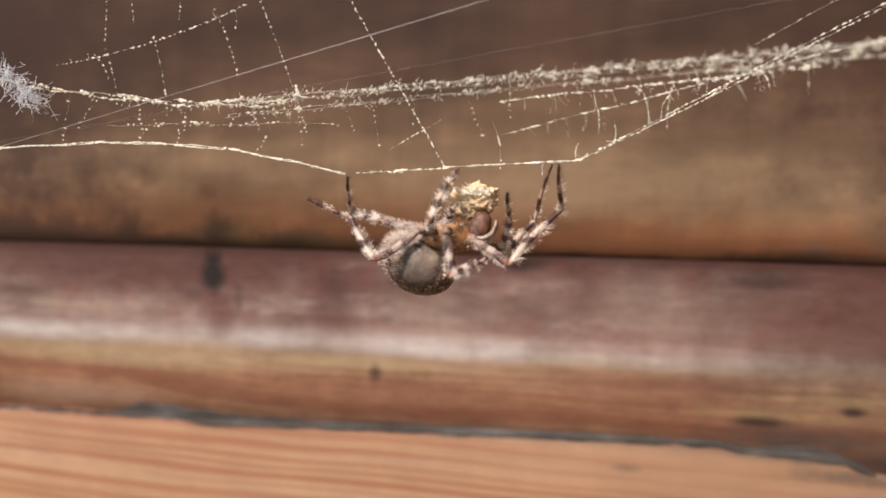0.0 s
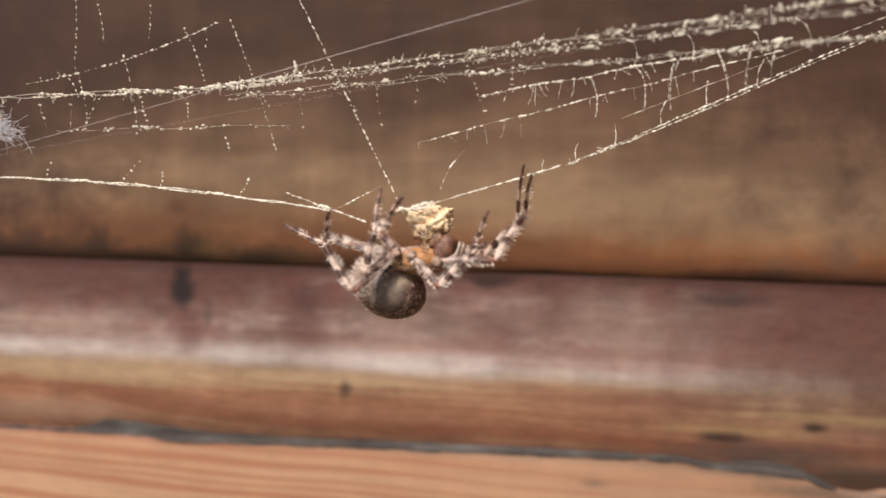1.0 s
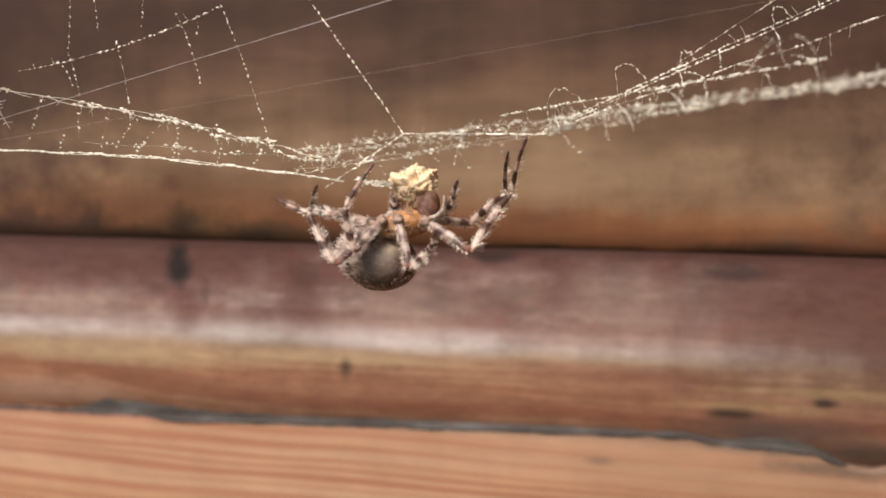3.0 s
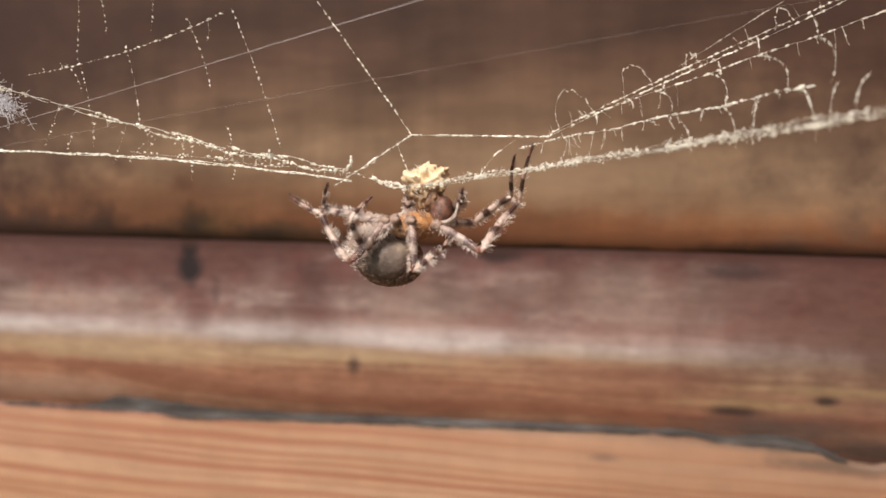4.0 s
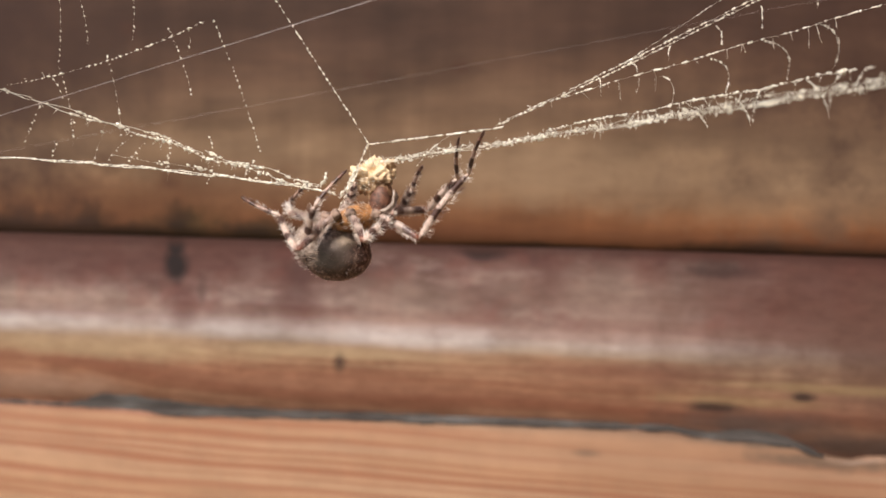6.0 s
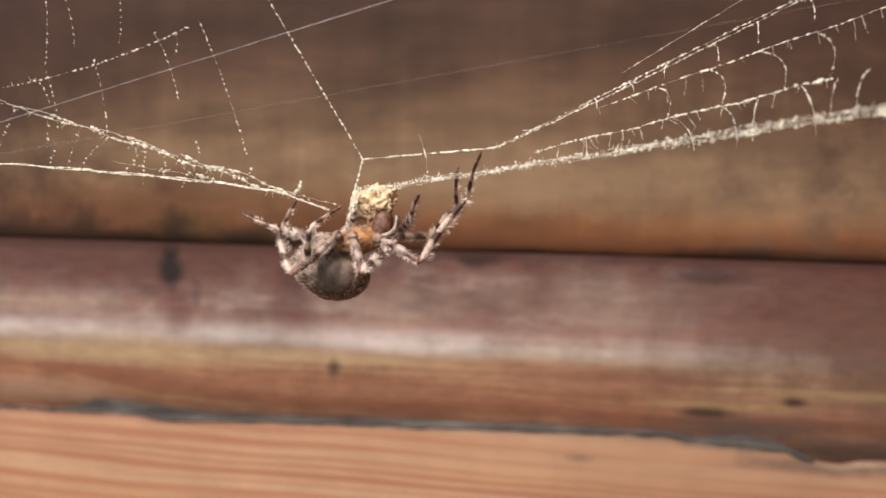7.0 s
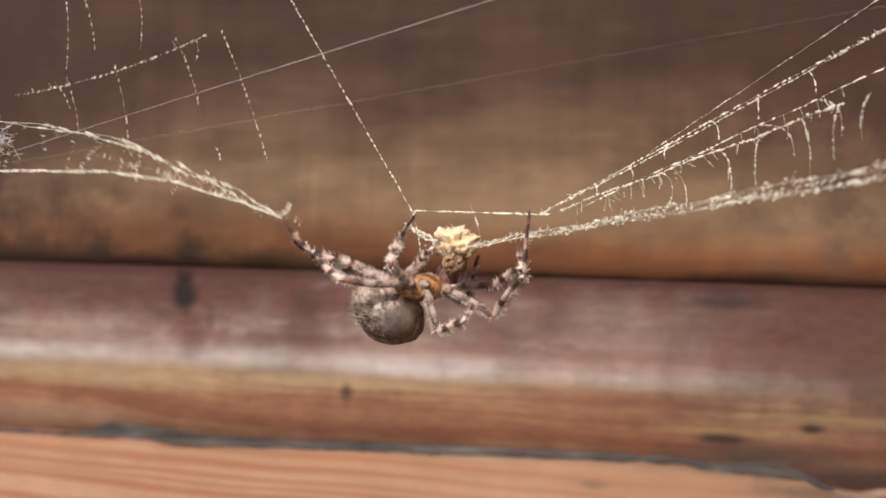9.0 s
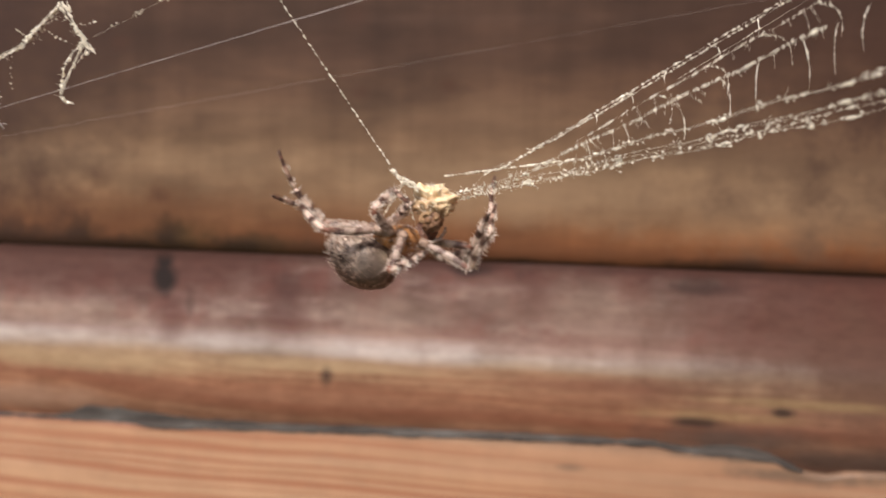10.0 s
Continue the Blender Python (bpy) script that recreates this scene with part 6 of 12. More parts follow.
    walk(SEGMENTS["third_far"][1], [
        (0, pose(0.00118, 0.00658, 0.00297, 73.0, -43.7, -74.4)),
        (0.267, pose(0.00119, 0.00686, 0.00226, 87.4, -64.0, -91.8)),
        (0.5, pose(0.00117, 0.00701, 0.00166, 129.8, -75.3, -136.6)),
        (0.667, pose(-0.00075, 0.00671, 0.00309, 176.0, -85.0, 176.8)),
        (0.833, pose(-0.00361, 0.00363, 0.00415, -81.5, -70.0, 73.3)),
        (1, pose(-0.00410, 0.00133, 0.00361, -76.8, -58.4, 68.2)),
        (1.267, pose(-0.00478, 0.00143, 0.00224, -96.6, -63.9, 90.7)),
        (1.5, pose(-0.00500, 0.00159, 0.00102, -117.2, -65.0, 113.5)),
        (1.733, pose(-0.00500, 0.00158, 0.00093, -158.5, -65.1, 158.6)),
        (2, pose(-0.00499, 0.00157, 0.00082, 170.8, -51.3, -165.8)),
        (2.167, pose(-0.00478, 0.00386, 0.00167, 151.7, -58.0, -142.5)),
        (2.333, pose(-0.00158, 0.00675, 0.00259, 108.1, -55.2, -91.3)),
        (2.5, pose(0.00087, 0.00686, 0.00251, 92.8, -46.5, -71.7)),
        (3.267, pose(0.00098, 0.00686, 0.00245, 95.3, -61.8, -74.8)),
        (4, pose(0.00108, 0.00685, 0.00239, 103.0, -76.0, -82.9)),
        (4.5, pose(0.00093, 0.00669, 0.00290, 80.1, -53.6, -58.2)),
        (5, pose(0.00108, 0.00637, 0.00341, 85.2, -47.5, -64.8)),
        (5.5, pose(0.00107, 0.00637, 0.00342, 68.6, -59.1, -44.3)),
        (6.267, pose(0.00109, 0.00645, 0.00327, 79.1, -53.1, -57.0)),
        (7, pose(0.00111, 0.00652, 0.00314, 85.9, -46.6, -65.8)),
        (7.167, pose(-0.00063, 0.00675, 0.00305, 126.1, -69.1, -111.8)),
        (7.333, pose(-0.00352, 0.00571, 0.00219, -147.6, -36.3, 151.3)),
        (7.5, pose(-0.00455, 0.00450, 0.00145, -142.8, -6.6, 138.6)),
        (7.667, pose(-0.00346, 0.00585, 0.00196, -142.1, -30.4, 136.3)),
        (7.833, pose(-0.00041, 0.00700, 0.00248, -130.3, -73.9, 122.4)),
        (8, pose(0.00138, 0.00673, 0.00246, 3.2, -80.3, -12.0)),
        (8.267, pose(0.00227, 0.00596, 0.00311, 92.2, -70.5, -102.7)),
        (8.5, pose(0.00286, 0.00513, 0.00353, 104.4, -53.9, -116.3)),
        (8.733, pose(0.00286, 0.00494, 0.00370, 80.8, -56.0, -87.7)),
        (9, pose(0.00286, 0.00471, 0.00390, 54.9, -49.7, -55.5)),
        (9.5, pose(0.00274, 0.00564, 0.00303, 32.7, -68.1, -30.1)),
        (9.733, pose(0.00278, 0.00538, 0.00333, 58.9, -59.4, -59.1)),
        (10, pose(0.00279, 0.00505, 0.00368, 73.2, -44.1, -77.1)),
    ])
    walk(SEGMENTS["third_far"][2], [
        (0, pose(0.00179, 0.00441, 0.00512, 33.2, -22.2, -38.5)),
        (0.267, pose(0.00115, 0.00550, 0.00506, 35.5, -30.7, -43.5)),
        (0.5, pose(0.00060, 0.00647, 0.00467, 38.2, -37.4, -48.3)),
        (0.667, pose(-0.00102, 0.00673, 0.00619, 37.2, -39.9, -46.7)),
        (0.833, pose(-0.00330, 0.00465, 0.00707, 35.0, -44.4, -43.4)),
        (1, pose(-0.00349, 0.00284, 0.00626, 33.5, -46.7, -41.4)),
        (1.267, pose(-0.00479, 0.00280, 0.00503, -25.9, -56.1, 30.7)),
        (1.5, pose(-0.00552, 0.00279, 0.00383, -56.8, -34.4, 72.5)),
        (1.733, pose(-0.00621, 0.00206, 0.00375, -59.2, -47.3, 76.1)),
        (2, pose(-0.00688, 0.00109, 0.00325, -65.7, -62.8, 83.9)),
        (2.167, pose(-0.00609, 0.00286, 0.00431, -8.8, -68.8, 22.6)),
        (2.333, pose(-0.00162, 0.00497, 0.00514, 39.7, -35.5, -34.7)),
        (2.5, pose(0.00154, 0.00483, 0.00477, 44.1, -12.7, -45.2)),
        (3.267, pose(0.00136, 0.00544, 0.00519, 43.9, -20.1, -44.6)),
        (4, pose(0.00117, 0.00610, 0.00540, 43.7, -27.0, -44.0)),
        (4.5, pose(0.00190, 0.00512, 0.00541, 40.2, -16.5, -34.8)),
        (5, pose(0.00197, 0.00446, 0.00571, 40.7, -13.7, -36.6)),
        (5.5, pose(0.00221, 0.00525, 0.00609, 38.5, -18.2, -28.7)),
        (6.267, pose(0.00211, 0.00488, 0.00576, 39.5, -17.0, -32.0)),
        (7, pose(0.00199, 0.00457, 0.00540, 40.4, -15.8, -35.1)),
        (7.167, pose(-0.00104, 0.00571, 0.00595, 42.8, -25.4, -42.1)),
        (7.333, pose(-0.00572, 0.00692, 0.00403, 52.1, -41.8, -58.6)),
        (7.5, pose(-0.00687, 0.00655, 0.00181, 61.1, -49.4, -71.1)),
        (7.667, pose(-0.00540, 0.00771, 0.00354, 51.3, -46.9, -57.9)),
        (7.833, pose(-0.00087, 0.00773, 0.00547, 37.3, -39.0, -37.6)),
        (8, pose(0.00190, 0.00662, 0.00552, 31.9, -33.5, -28.6)),
        (8.267, pose(0.00204, 0.00495, 0.00605, 43.5, -31.3, -50.0)),
        (8.5, pose(0.00204, 0.00348, 0.00604, 51.5, -27.1, -66.3)),
        (8.733, pose(0.00293, 0.00320, 0.00628, 41.1, -27.4, -43.8)),
        (9, pose(0.00399, 0.00305, 0.00628, 29.6, -22.9, -17.1)),
        (9.5, pose(0.00375, 0.00505, 0.00591, 30.0, -32.4, -18.0)),
        (9.733, pose(0.00359, 0.00402, 0.00601, 34.5, -30.2, -26.5)),
        (10, pose(0.00329, 0.00287, 0.00584, 39.2, -26.8, -36.5)),
    ])
    walk(SEGMENTS["rear_near"][0], [
        (0, pose(-0.00180, -0.00240, 0.00070, -170.5, 44.1, -149.0)),
        (0.5, pose(-0.00180, -0.00240, 0.00070, 174.7, 48.1, -169.4)),
        (0.733, pose(-0.00180, -0.00240, 0.00070, -167.5, 50.1, -146.0)),
        (1, pose(-0.00180, -0.00240, 0.00070, -146.6, 46.1, -118.2)),
        (1.5, pose(-0.00180, -0.00240, 0.00070, -153.6, 39.7, -128.4)),
        (1.733, pose(-0.00180, -0.00240, 0.00070, -156.6, 44.8, -132.9)),
        (2, pose(-0.00180, -0.00240, 0.00070, -161.6, 50.9, -139.6)),
        (2.5, pose(-0.00180, -0.00240, 0.00070, -159.8, 38.0, -137.1)),
        (3.267, pose(-0.00180, -0.00240, 0.00070, -160.9, 43.9, -138.8)),
        (4, pose(-0.00180, -0.00240, 0.00070, -162.3, 49.3, -140.6)),
        (4.5, pose(-0.00180, -0.00240, 0.00070, -160.2, 38.6, -137.7)),
        (5, pose(-0.00180, -0.00240, 0.00070, -160.3, 35.4, -137.8)),
        (5.267, pose(-0.00180, -0.00240, 0.00070, -152.6, 33.6, -124.2)),
        (5.5, pose(-0.00180, -0.00240, 0.00070, -146.9, 31.0, -113.7)),
        (6.267, pose(-0.00180, -0.00240, 0.00070, -153.3, 36.5, -125.1)),
        (7, pose(-0.00180, -0.00240, 0.00070, -160.8, 40.6, -137.0)),
        (7.267, pose(-0.00180, -0.00240, 0.00070, -160.1, 33.6, -135.9)),
        (7.5, pose(-0.00180, -0.00240, 0.00070, -159.7, 27.9, -135.1)),
        (8, pose(-0.00180, -0.00240, 0.00070, -163.5, 45.1, -141.4)),
        (8.267, pose(-0.00180, -0.00240, 0.00070, 178.8, 44.5, -166.4)),
        (8.5, pose(-0.00180, -0.00240, 0.00070, 166.1, 40.3, 174.9)),
        (8.733, pose(-0.00180, -0.00240, 0.00070, 168.5, 22.9, 179.4)),
        (9, pose(-0.00180, -0.00240, 0.00070, 169.4, 1.4, -176.4)),
        (9.5, pose(-0.00180, -0.00240, 0.00070, 167.8, 12.2, 170.6)),
        (10, pose(-0.00180, -0.00240, 0.00070, 172.3, 14.5, -170.3)),
    ])
    walk(SEGMENTS["rear_near"][1], [
        (0, pose(-0.00701, -0.00553, -0.00520, -172.5, -40.6, 148.6)),
        (0.5, pose(-0.00736, -0.00344, -0.00560, -179.5, -24.1, 161.5)),
        (0.733, pose(-0.00630, -0.00544, -0.00580, 178.9, -34.8, 164.7)),
        (1, pose(-0.00457, -0.00758, -0.00540, 175.3, -47.8, 170.1)),
        (1.5, pose(-0.00585, -0.00751, -0.00471, 178.9, -66.3, 165.9)),
        (1.733, pose(-0.00589, -0.00680, -0.00527, 165.7, -66.4, -179.8)),
        (2, pose(-0.00587, -0.00586, -0.00588, 150.6, -64.7, -163.2)),
        (2.5, pose(-0.00669, -0.00694, -0.00452, -166.2, -65.8, 149.7)),
        (3.267, pose(-0.00639, -0.00642, -0.00517, -171.4, -59.3, 155.6)),
        (4, pose(-0.00607, -0.00590, -0.00572, -174.5, -53.1, 159.3)),
        (4.5, pose(-0.00670, -0.00685, -0.00458, -145.1, -56.8, 123.8)),
        (5, pose(-0.00692, -0.00703, -0.00421, -139.1, -54.7, 116.6)),
        (5.267, pose(-0.00577, -0.00823, -0.00398, -140.0, -43.6, 117.7)),
        (5.5, pose(-0.00472, -0.00905, -0.00366, -140.5, -34.6, 118.4)),
        (6.267, pose(-0.00571, -0.00797, -0.00434, -142.0, -45.6, 120.7)),
        (7, pose(-0.00651, -0.00678, -0.00481, -144.4, -55.8, 123.9)),
        (7.267, pose(-0.00687, -0.00731, -0.00399, -152.1, -48.4, 133.6)),
        (7.5, pose(-0.00710, -0.00768, -0.00326, -156.3, -41.9, 139.5)),
        (8, pose(-0.00648, -0.00613, -0.00530, -148.5, -44.0, 128.0)),
        (8.267, pose(-0.00767, -0.00382, -0.00524, -156.0, -37.9, 139.5)),
        (8.5, pose(-0.00824, -0.00182, -0.00478, -160.6, -32.1, 147.5)),
        (8.733, pose(-0.00960, -0.00232, -0.00259, -151.8, -26.6, 129.7)),
        (9, pose(-0.01025, -0.00293, 0.00050, -144.6, -17.2, 110.5)),
        (9.5, pose(-0.00997, -0.00105, -0.00110, -146.2, -24.5, 115.1)),
        (10, pose(-0.00989, -0.00378, -0.00141, -146.4, -17.8, 115.6)),
    ])
    walk(SEGMENTS["rear_near"][2], [
        (0, pose(-0.01264, -0.00209, 0.00046, 159.6, -12.2, -162.9)),
        (0.5, pose(-0.01488, -0.00092, -0.00205, 154.5, -11.1, -138.0)),
        (0.733, pose(-0.01319, -0.00356, -0.00084, 159.1, -14.9, -158.2)),
        (1, pose(-0.01033, -0.00658, 0.00103, 166.2, -17.1, 176.2)),
        (1.5, pose(-0.00924, -0.00666, 0.00326, 169.7, -26.8, 167.0)),
        (1.733, pose(-0.00938, -0.00681, 0.00269, 175.2, -22.3, 153.9)),
        (2, pose(-0.00943, -0.00693, 0.00198, 180.0, -15.5, 139.1)),
        (2.5, pose(-0.00977, -0.00515, 0.00341, 178.1, -22.7, 144.9)),
        (3.267, pose(-0.01043, -0.00459, 0.00230, 177.3, -22.3, 146.8)),
        (4, pose(-0.01095, -0.00406, 0.00122, 176.7, -21.9, 148.7)),
        (4.5, pose(-0.00934, -0.00290, 0.00269, 176.9, -24.3, 148.1)),
        (5, pose(-0.00916, -0.00253, 0.00288, 178.8, -18.1, 142.9)),
        (5.267, pose(-0.00870, -0.00266, 0.00201, 173.3, -26.6, 157.1)),
        (5.5, pose(-0.00813, -0.00275, 0.00127, 166.9, -32.4, 170.2)),
        (6.267, pose(-0.00882, -0.00274, 0.00187, 168.1, -27.7, 167.8)),
        (7, pose(-0.00923, -0.00273, 0.00238, 169.0, -23.2, 165.7)),
        (7.267, pose(-0.01085, -0.00313, 0.00251, 174.1, -16.6, 150.6)),
        (7.5, pose(-0.01203, -0.00348, 0.00254, 176.8, -10.4, 139.1)),
        (8, pose(-0.01033, -0.00121, 0.00074, 179.1, -27.9, 132.2)),
        (8.267, pose(-0.01289, 0.00063, 0.00010, -176.1, -35.1, 123.0)),
        (8.5, pose(-0.01444, 0.00213, -0.00015, -170.8, -40.4, 114.3)),
        (8.733, pose(-0.01457, 0.00366, 0.00130, 150.1, -46.9, 168.8)),
        (9, pose(-0.01316, 0.00485, 0.00307, 117.9, -23.1, -138.8)),
        (9.5, pose(-0.01333, 0.00611, 0.00251, 117.7, -5.0, -137.8)),
        (10, pose(-0.01346, 0.00369, 0.00124, 117.6, -1.5, -135.9)),
    ])
    walk(SEGMENTS["rear_far"][0], [
        (0, pose(-0.00180, 0.00220, 0.00080, 163.0, -2.4, 159.0)),
        (0.267, pose(-0.00180, 0.00220, 0.00080, 163.2, 3.6, 176.2)),
        (0.5, pose(-0.00180, 0.00220, 0.00080, 164.7, 8.3, -169.7)),
        (0.667, pose(-0.00180, 0.00220, 0.00080, 163.8, 4.9, -177.7)),
        (0.833, pose(-0.00180, 0.00220, 0.00080, 163.4, -1.6, 167.7)),
        (1, pose(-0.00180, 0.00220, 0.00080, 163.8, -5.1, 159.8)),
        (1.267, pose(-0.00180, 0.00220, 0.00080, 165.2, -10.5, 150.0)),
        (1.5, pose(-0.00180, 0.00220, 0.00080, 167.0, -14.6, 141.8)),
        (2, pose(-0.00180, 0.00220, 0.00080, 166.3, -9.8, 145.0)),
        (2.5, pose(-0.00180, 0.00220, 0.00080, 162.9, -18.4, 158.8)),
        (3.267, pose(-0.00180, 0.00220, 0.00080, 165.7, -13.3, 148.5)),
        (4, pose(-0.00180, 0.00220, 0.00080, 167.5, -8.1, 139.2)),
        (4.5, pose(-0.00180, 0.00220, 0.00080, 168.9, -13.0, 131.5)),
        (5, pose(-0.00180, 0.00220, 0.00080, 167.2, -11.5, 139.6)),
        (5.267, pose(-0.00180, 0.00220, 0.00080, 165.5, -11.9, 147.8)),
        (5.5, pose(-0.00180, 0.00220, 0.00080, 164.1, -12.0, 154.4)),
        (6.267, pose(-0.00180, 0.00220, 0.00080, 165.4, -8.7, 147.1)),
        (7, pose(-0.00180, 0.00220, 0.00080, 166.3, -5.5, 140.4)),
        (7.267, pose(-0.00180, 0.00220, 0.00080, 168.3, -8.0, 123.2)),
        (7.5, pose(-0.00180, 0.00220, 0.00080, 170.4, -9.4, 109.1)),
        (7.733, pose(-0.00180, 0.00220, 0.00080, 169.5, -11.7, 114.1)),
        (8, pose(-0.00180, 0.00220, 0.00080, 168.1, -14.4, 120.4)),
        (8.267, pose(-0.00180, 0.00220, 0.00080, 167.8, -11.6, 121.8)),
        (8.5, pose(-0.00180, 0.00220, 0.00080, 167.6, -9.3, 122.9)),
        (8.733, pose(-0.00180, 0.00220, 0.00080, 166.3, -12.1, 129.5)),
        (9, pose(-0.00180, 0.00220, 0.00080, 164.4, -15.2, 137.8)),
        (9.267, pose(-0.00180, 0.00220, 0.00080, 161.3, -4.1, 156.1)),
        (9.5, pose(-0.00180, 0.00220, 0.00080, 161.4, 5.3, 170.6)),
        (9.733, pose(-0.00180, 0.00220, 0.00080, 160.8, 7.6, 165.0)),
        (10, pose(-0.00180, 0.00220, 0.00080, 159.7, 10.3, 157.9)),
    ])
    walk(SEGMENTS["rear_far"][1], [
        (0, pose(-0.00925, 0.00505, 0.00113, 163.4, -5.0, 147.5)),
        (0.267, pose(-0.00975, 0.00273, 0.00030, 163.1, 1.8, 157.2)),
        (0.5, pose(-0.00957, 0.00079, -0.00035, 163.7, 7.2, 165.2)),
        (0.667, pose(-0.00975, 0.00188, 0.00012, 163.2, 3.4, 159.7)),
        (0.833, pose(-0.00960, 0.00389, 0.00103, 163.2, -3.6, 149.7)),
        (1, pose(-0.00926, 0.00494, 0.00151, 163.7, -7.4, 144.2)),
        (1.267, pose(-0.00860, 0.00612, 0.00225, 165.7, -8.3, 129.8)),
        (1.5, pose(-0.00787, 0.00698, 0.00282, 167.4, -8.6, 118.0)),
        (2, pose(-0.00824, 0.00671, 0.00215, 165.5, -9.0, 130.8)),
        (2.5, pose(-0.00886, 0.00494, 0.00332, 167.7, -13.7, 119.7)),
        (3.267, pose(-0.00842, 0.00626, 0.00264, 165.1, -10.9, 131.6)),
        (4, pose(-0.00778, 0.00736, 0.00193, 163.4, -7.8, 142.5)),
        (4.5, pose(-0.00695, 0.00803, 0.00259, 165.0, -11.8, 133.2)),
        (5, pose(-0.00775, 0.00727, 0.00240, 168.3, -26.2, 123.0)),
        (5.267, pose(-0.00840, 0.00637, 0.00245, 175.1, -23.8, 107.1)),
        (5.5, pose(-0.00884, 0.00557, 0.00246, 179.8, -20.6, 94.7)),
        (6.267, pose(-0.00843, 0.00648, 0.00201, 174.6, -16.2, 110.8)),
        (7, pose(-0.00792, 0.00726, 0.00157, 171.3, -11.0, 125.1)),
        (7.267, pose(-0.00613, 0.00881, 0.00191, 164.4, -9.3, 162.5)),
        (7.5, pose(-0.00438, 0.00964, 0.00211, 160.5, -5.1, -167.5)),
        (7.733, pose(-0.00499, 0.00933, 0.00242, 159.8, -0.9, -152.8)),
        (8, pose(-0.00571, 0.00887, 0.00278, 160.3, 4.3, -134.9)),
        (8.267, pose(-0.00592, 0.00885, 0.00241, 159.4, -0.7, -161.8)),
        (8.5, pose(-0.00608, 0.00881, 0.00209, 160.5, -4.7, 176.2)),
        (8.733, pose(-0.00676, 0.00822, 0.00247, 160.8, -8.1, 173.0)),
        (9, pose(-0.00750, 0.00737, 0.00289, 161.5, -12.3, 169.0)),
        (9.267, pose(-0.00908, 0.00542, 0.00137, 169.1, -24.8, 145.4)),
        (9.5, pose(-0.00964, 0.00349, 0.00006, 179.8, -31.9, 123.2)),
        (9.733, pose(-0.00944, 0.00425, -0.00025, 170.0, -35.2, 140.8)),
        (10, pose(-0.00908, 0.00515, -0.00063, 156.8, -35.6, 163.5)),
    ])
    walk(SEGMENTS["rear_far"][2], [
        (0, pose(-0.01523, 0.00887, 0.00175, 101.0, -53.3, -100.8)),
        (0.267, pose(-0.01632, 0.00549, 0.00008, -159.0, -66.3, 151.5)),
        (0.5, pose(-0.01641, 0.00260, -0.00125, -130.9, -32.6, 116.4)),
        (0.667, pose(-0.01642, 0.00435, -0.00031, -136.6, -60.7, 124.1)),
        (0.833, pose(-0.01574, 0.00748, 0.00147, 72.8, -65.1, -82.2)),
        (1, pose(-0.01500, 0.00907, 0.00243, 65.2, -37.1, -72.8)),
        (1.267, pose(-0.01311, 0.01154, 0.00328, 65.2, -35.3, -72.9)),
        (1.5, pose(-0.01118, 0.01320, 0.00389, 65.2, -33.9, -72.9)),
        (2, pose(-0.01284, 0.01205, 0.00327, 57.9, -29.1, -59.0)),
        (2.5, pose(-0.01229, 0.01096, 0.00501, 61.2, -24.8, -66.2)),
        (3.267, pose(-0.01307, 0.01150, 0.00398, 63.3, -29.5, -70.7)),
        (4, pose(-0.01338, 0.01166, 0.00290, 65.7, -33.8, -75.3)),
        (4.5, pose(-0.01173, 0.01311, 0.00405, 51.7, -34.3, -50.5)),
        (5, pose(-0.01123, 0.01264, 0.00555, 41.2, -27.8, -30.3)),
        (5.267, pose(-0.01032, 0.01260, 0.00532, 45.4, -17.0, -41.2)),
        (5.5, pose(-0.00939, 0.01222, 0.00497, 47.1, -7.7, -49.2)),
        (6.267, pose(-0.01086, 0.01288, 0.00400, 41.0, -36.8, -33.7)),
        (7, pose(-0.01195, 0.01298, 0.00293, 17.7, -60.2, -3.5)),
        (7.267, pose(-0.01284, 0.01092, 0.00306, 71.0, -83.9, -58.2)),
        (7.5, pose(-0.01131, 0.00810, 0.00275, 170.1, -70.1, -158.3)),
        (7.733, pose(-0.01133, 0.00608, 0.00254, -117.6, -77.6, 127.3)),
        (8, pose(-0.01072, 0.00383, 0.00225, -69.7, -59.0, 76.8)),
        (8.267, pose(-0.01269, 0.00662, 0.00249, -92.8, -39.5, 106.6)),
        (8.5, pose(-0.01317, 0.00928, 0.00267, -99.5, -20.5, 119.7)),
        (8.733, pose(-0.01377, 0.00908, 0.00347, -107.5, -31.8, 137.7)),
        (9, pose(-0.01434, 0.00871, 0.00441, -124.3, -41.1, 165.6)),
        (9.267, pose(-0.01441, 0.00909, 0.00436, -112.4, -51.0, 149.1)),
        (9.5, pose(-0.01296, 0.00856, 0.00383, -97.3, -56.7, 130.5)),
        (9.733, pose(-0.01396, 0.00793, 0.00385, -117.3, -57.1, 154.3)),
        (10, pose(-0.01463, 0.00680, 0.00352, -138.7, -51.9, -179.7)),
    ])
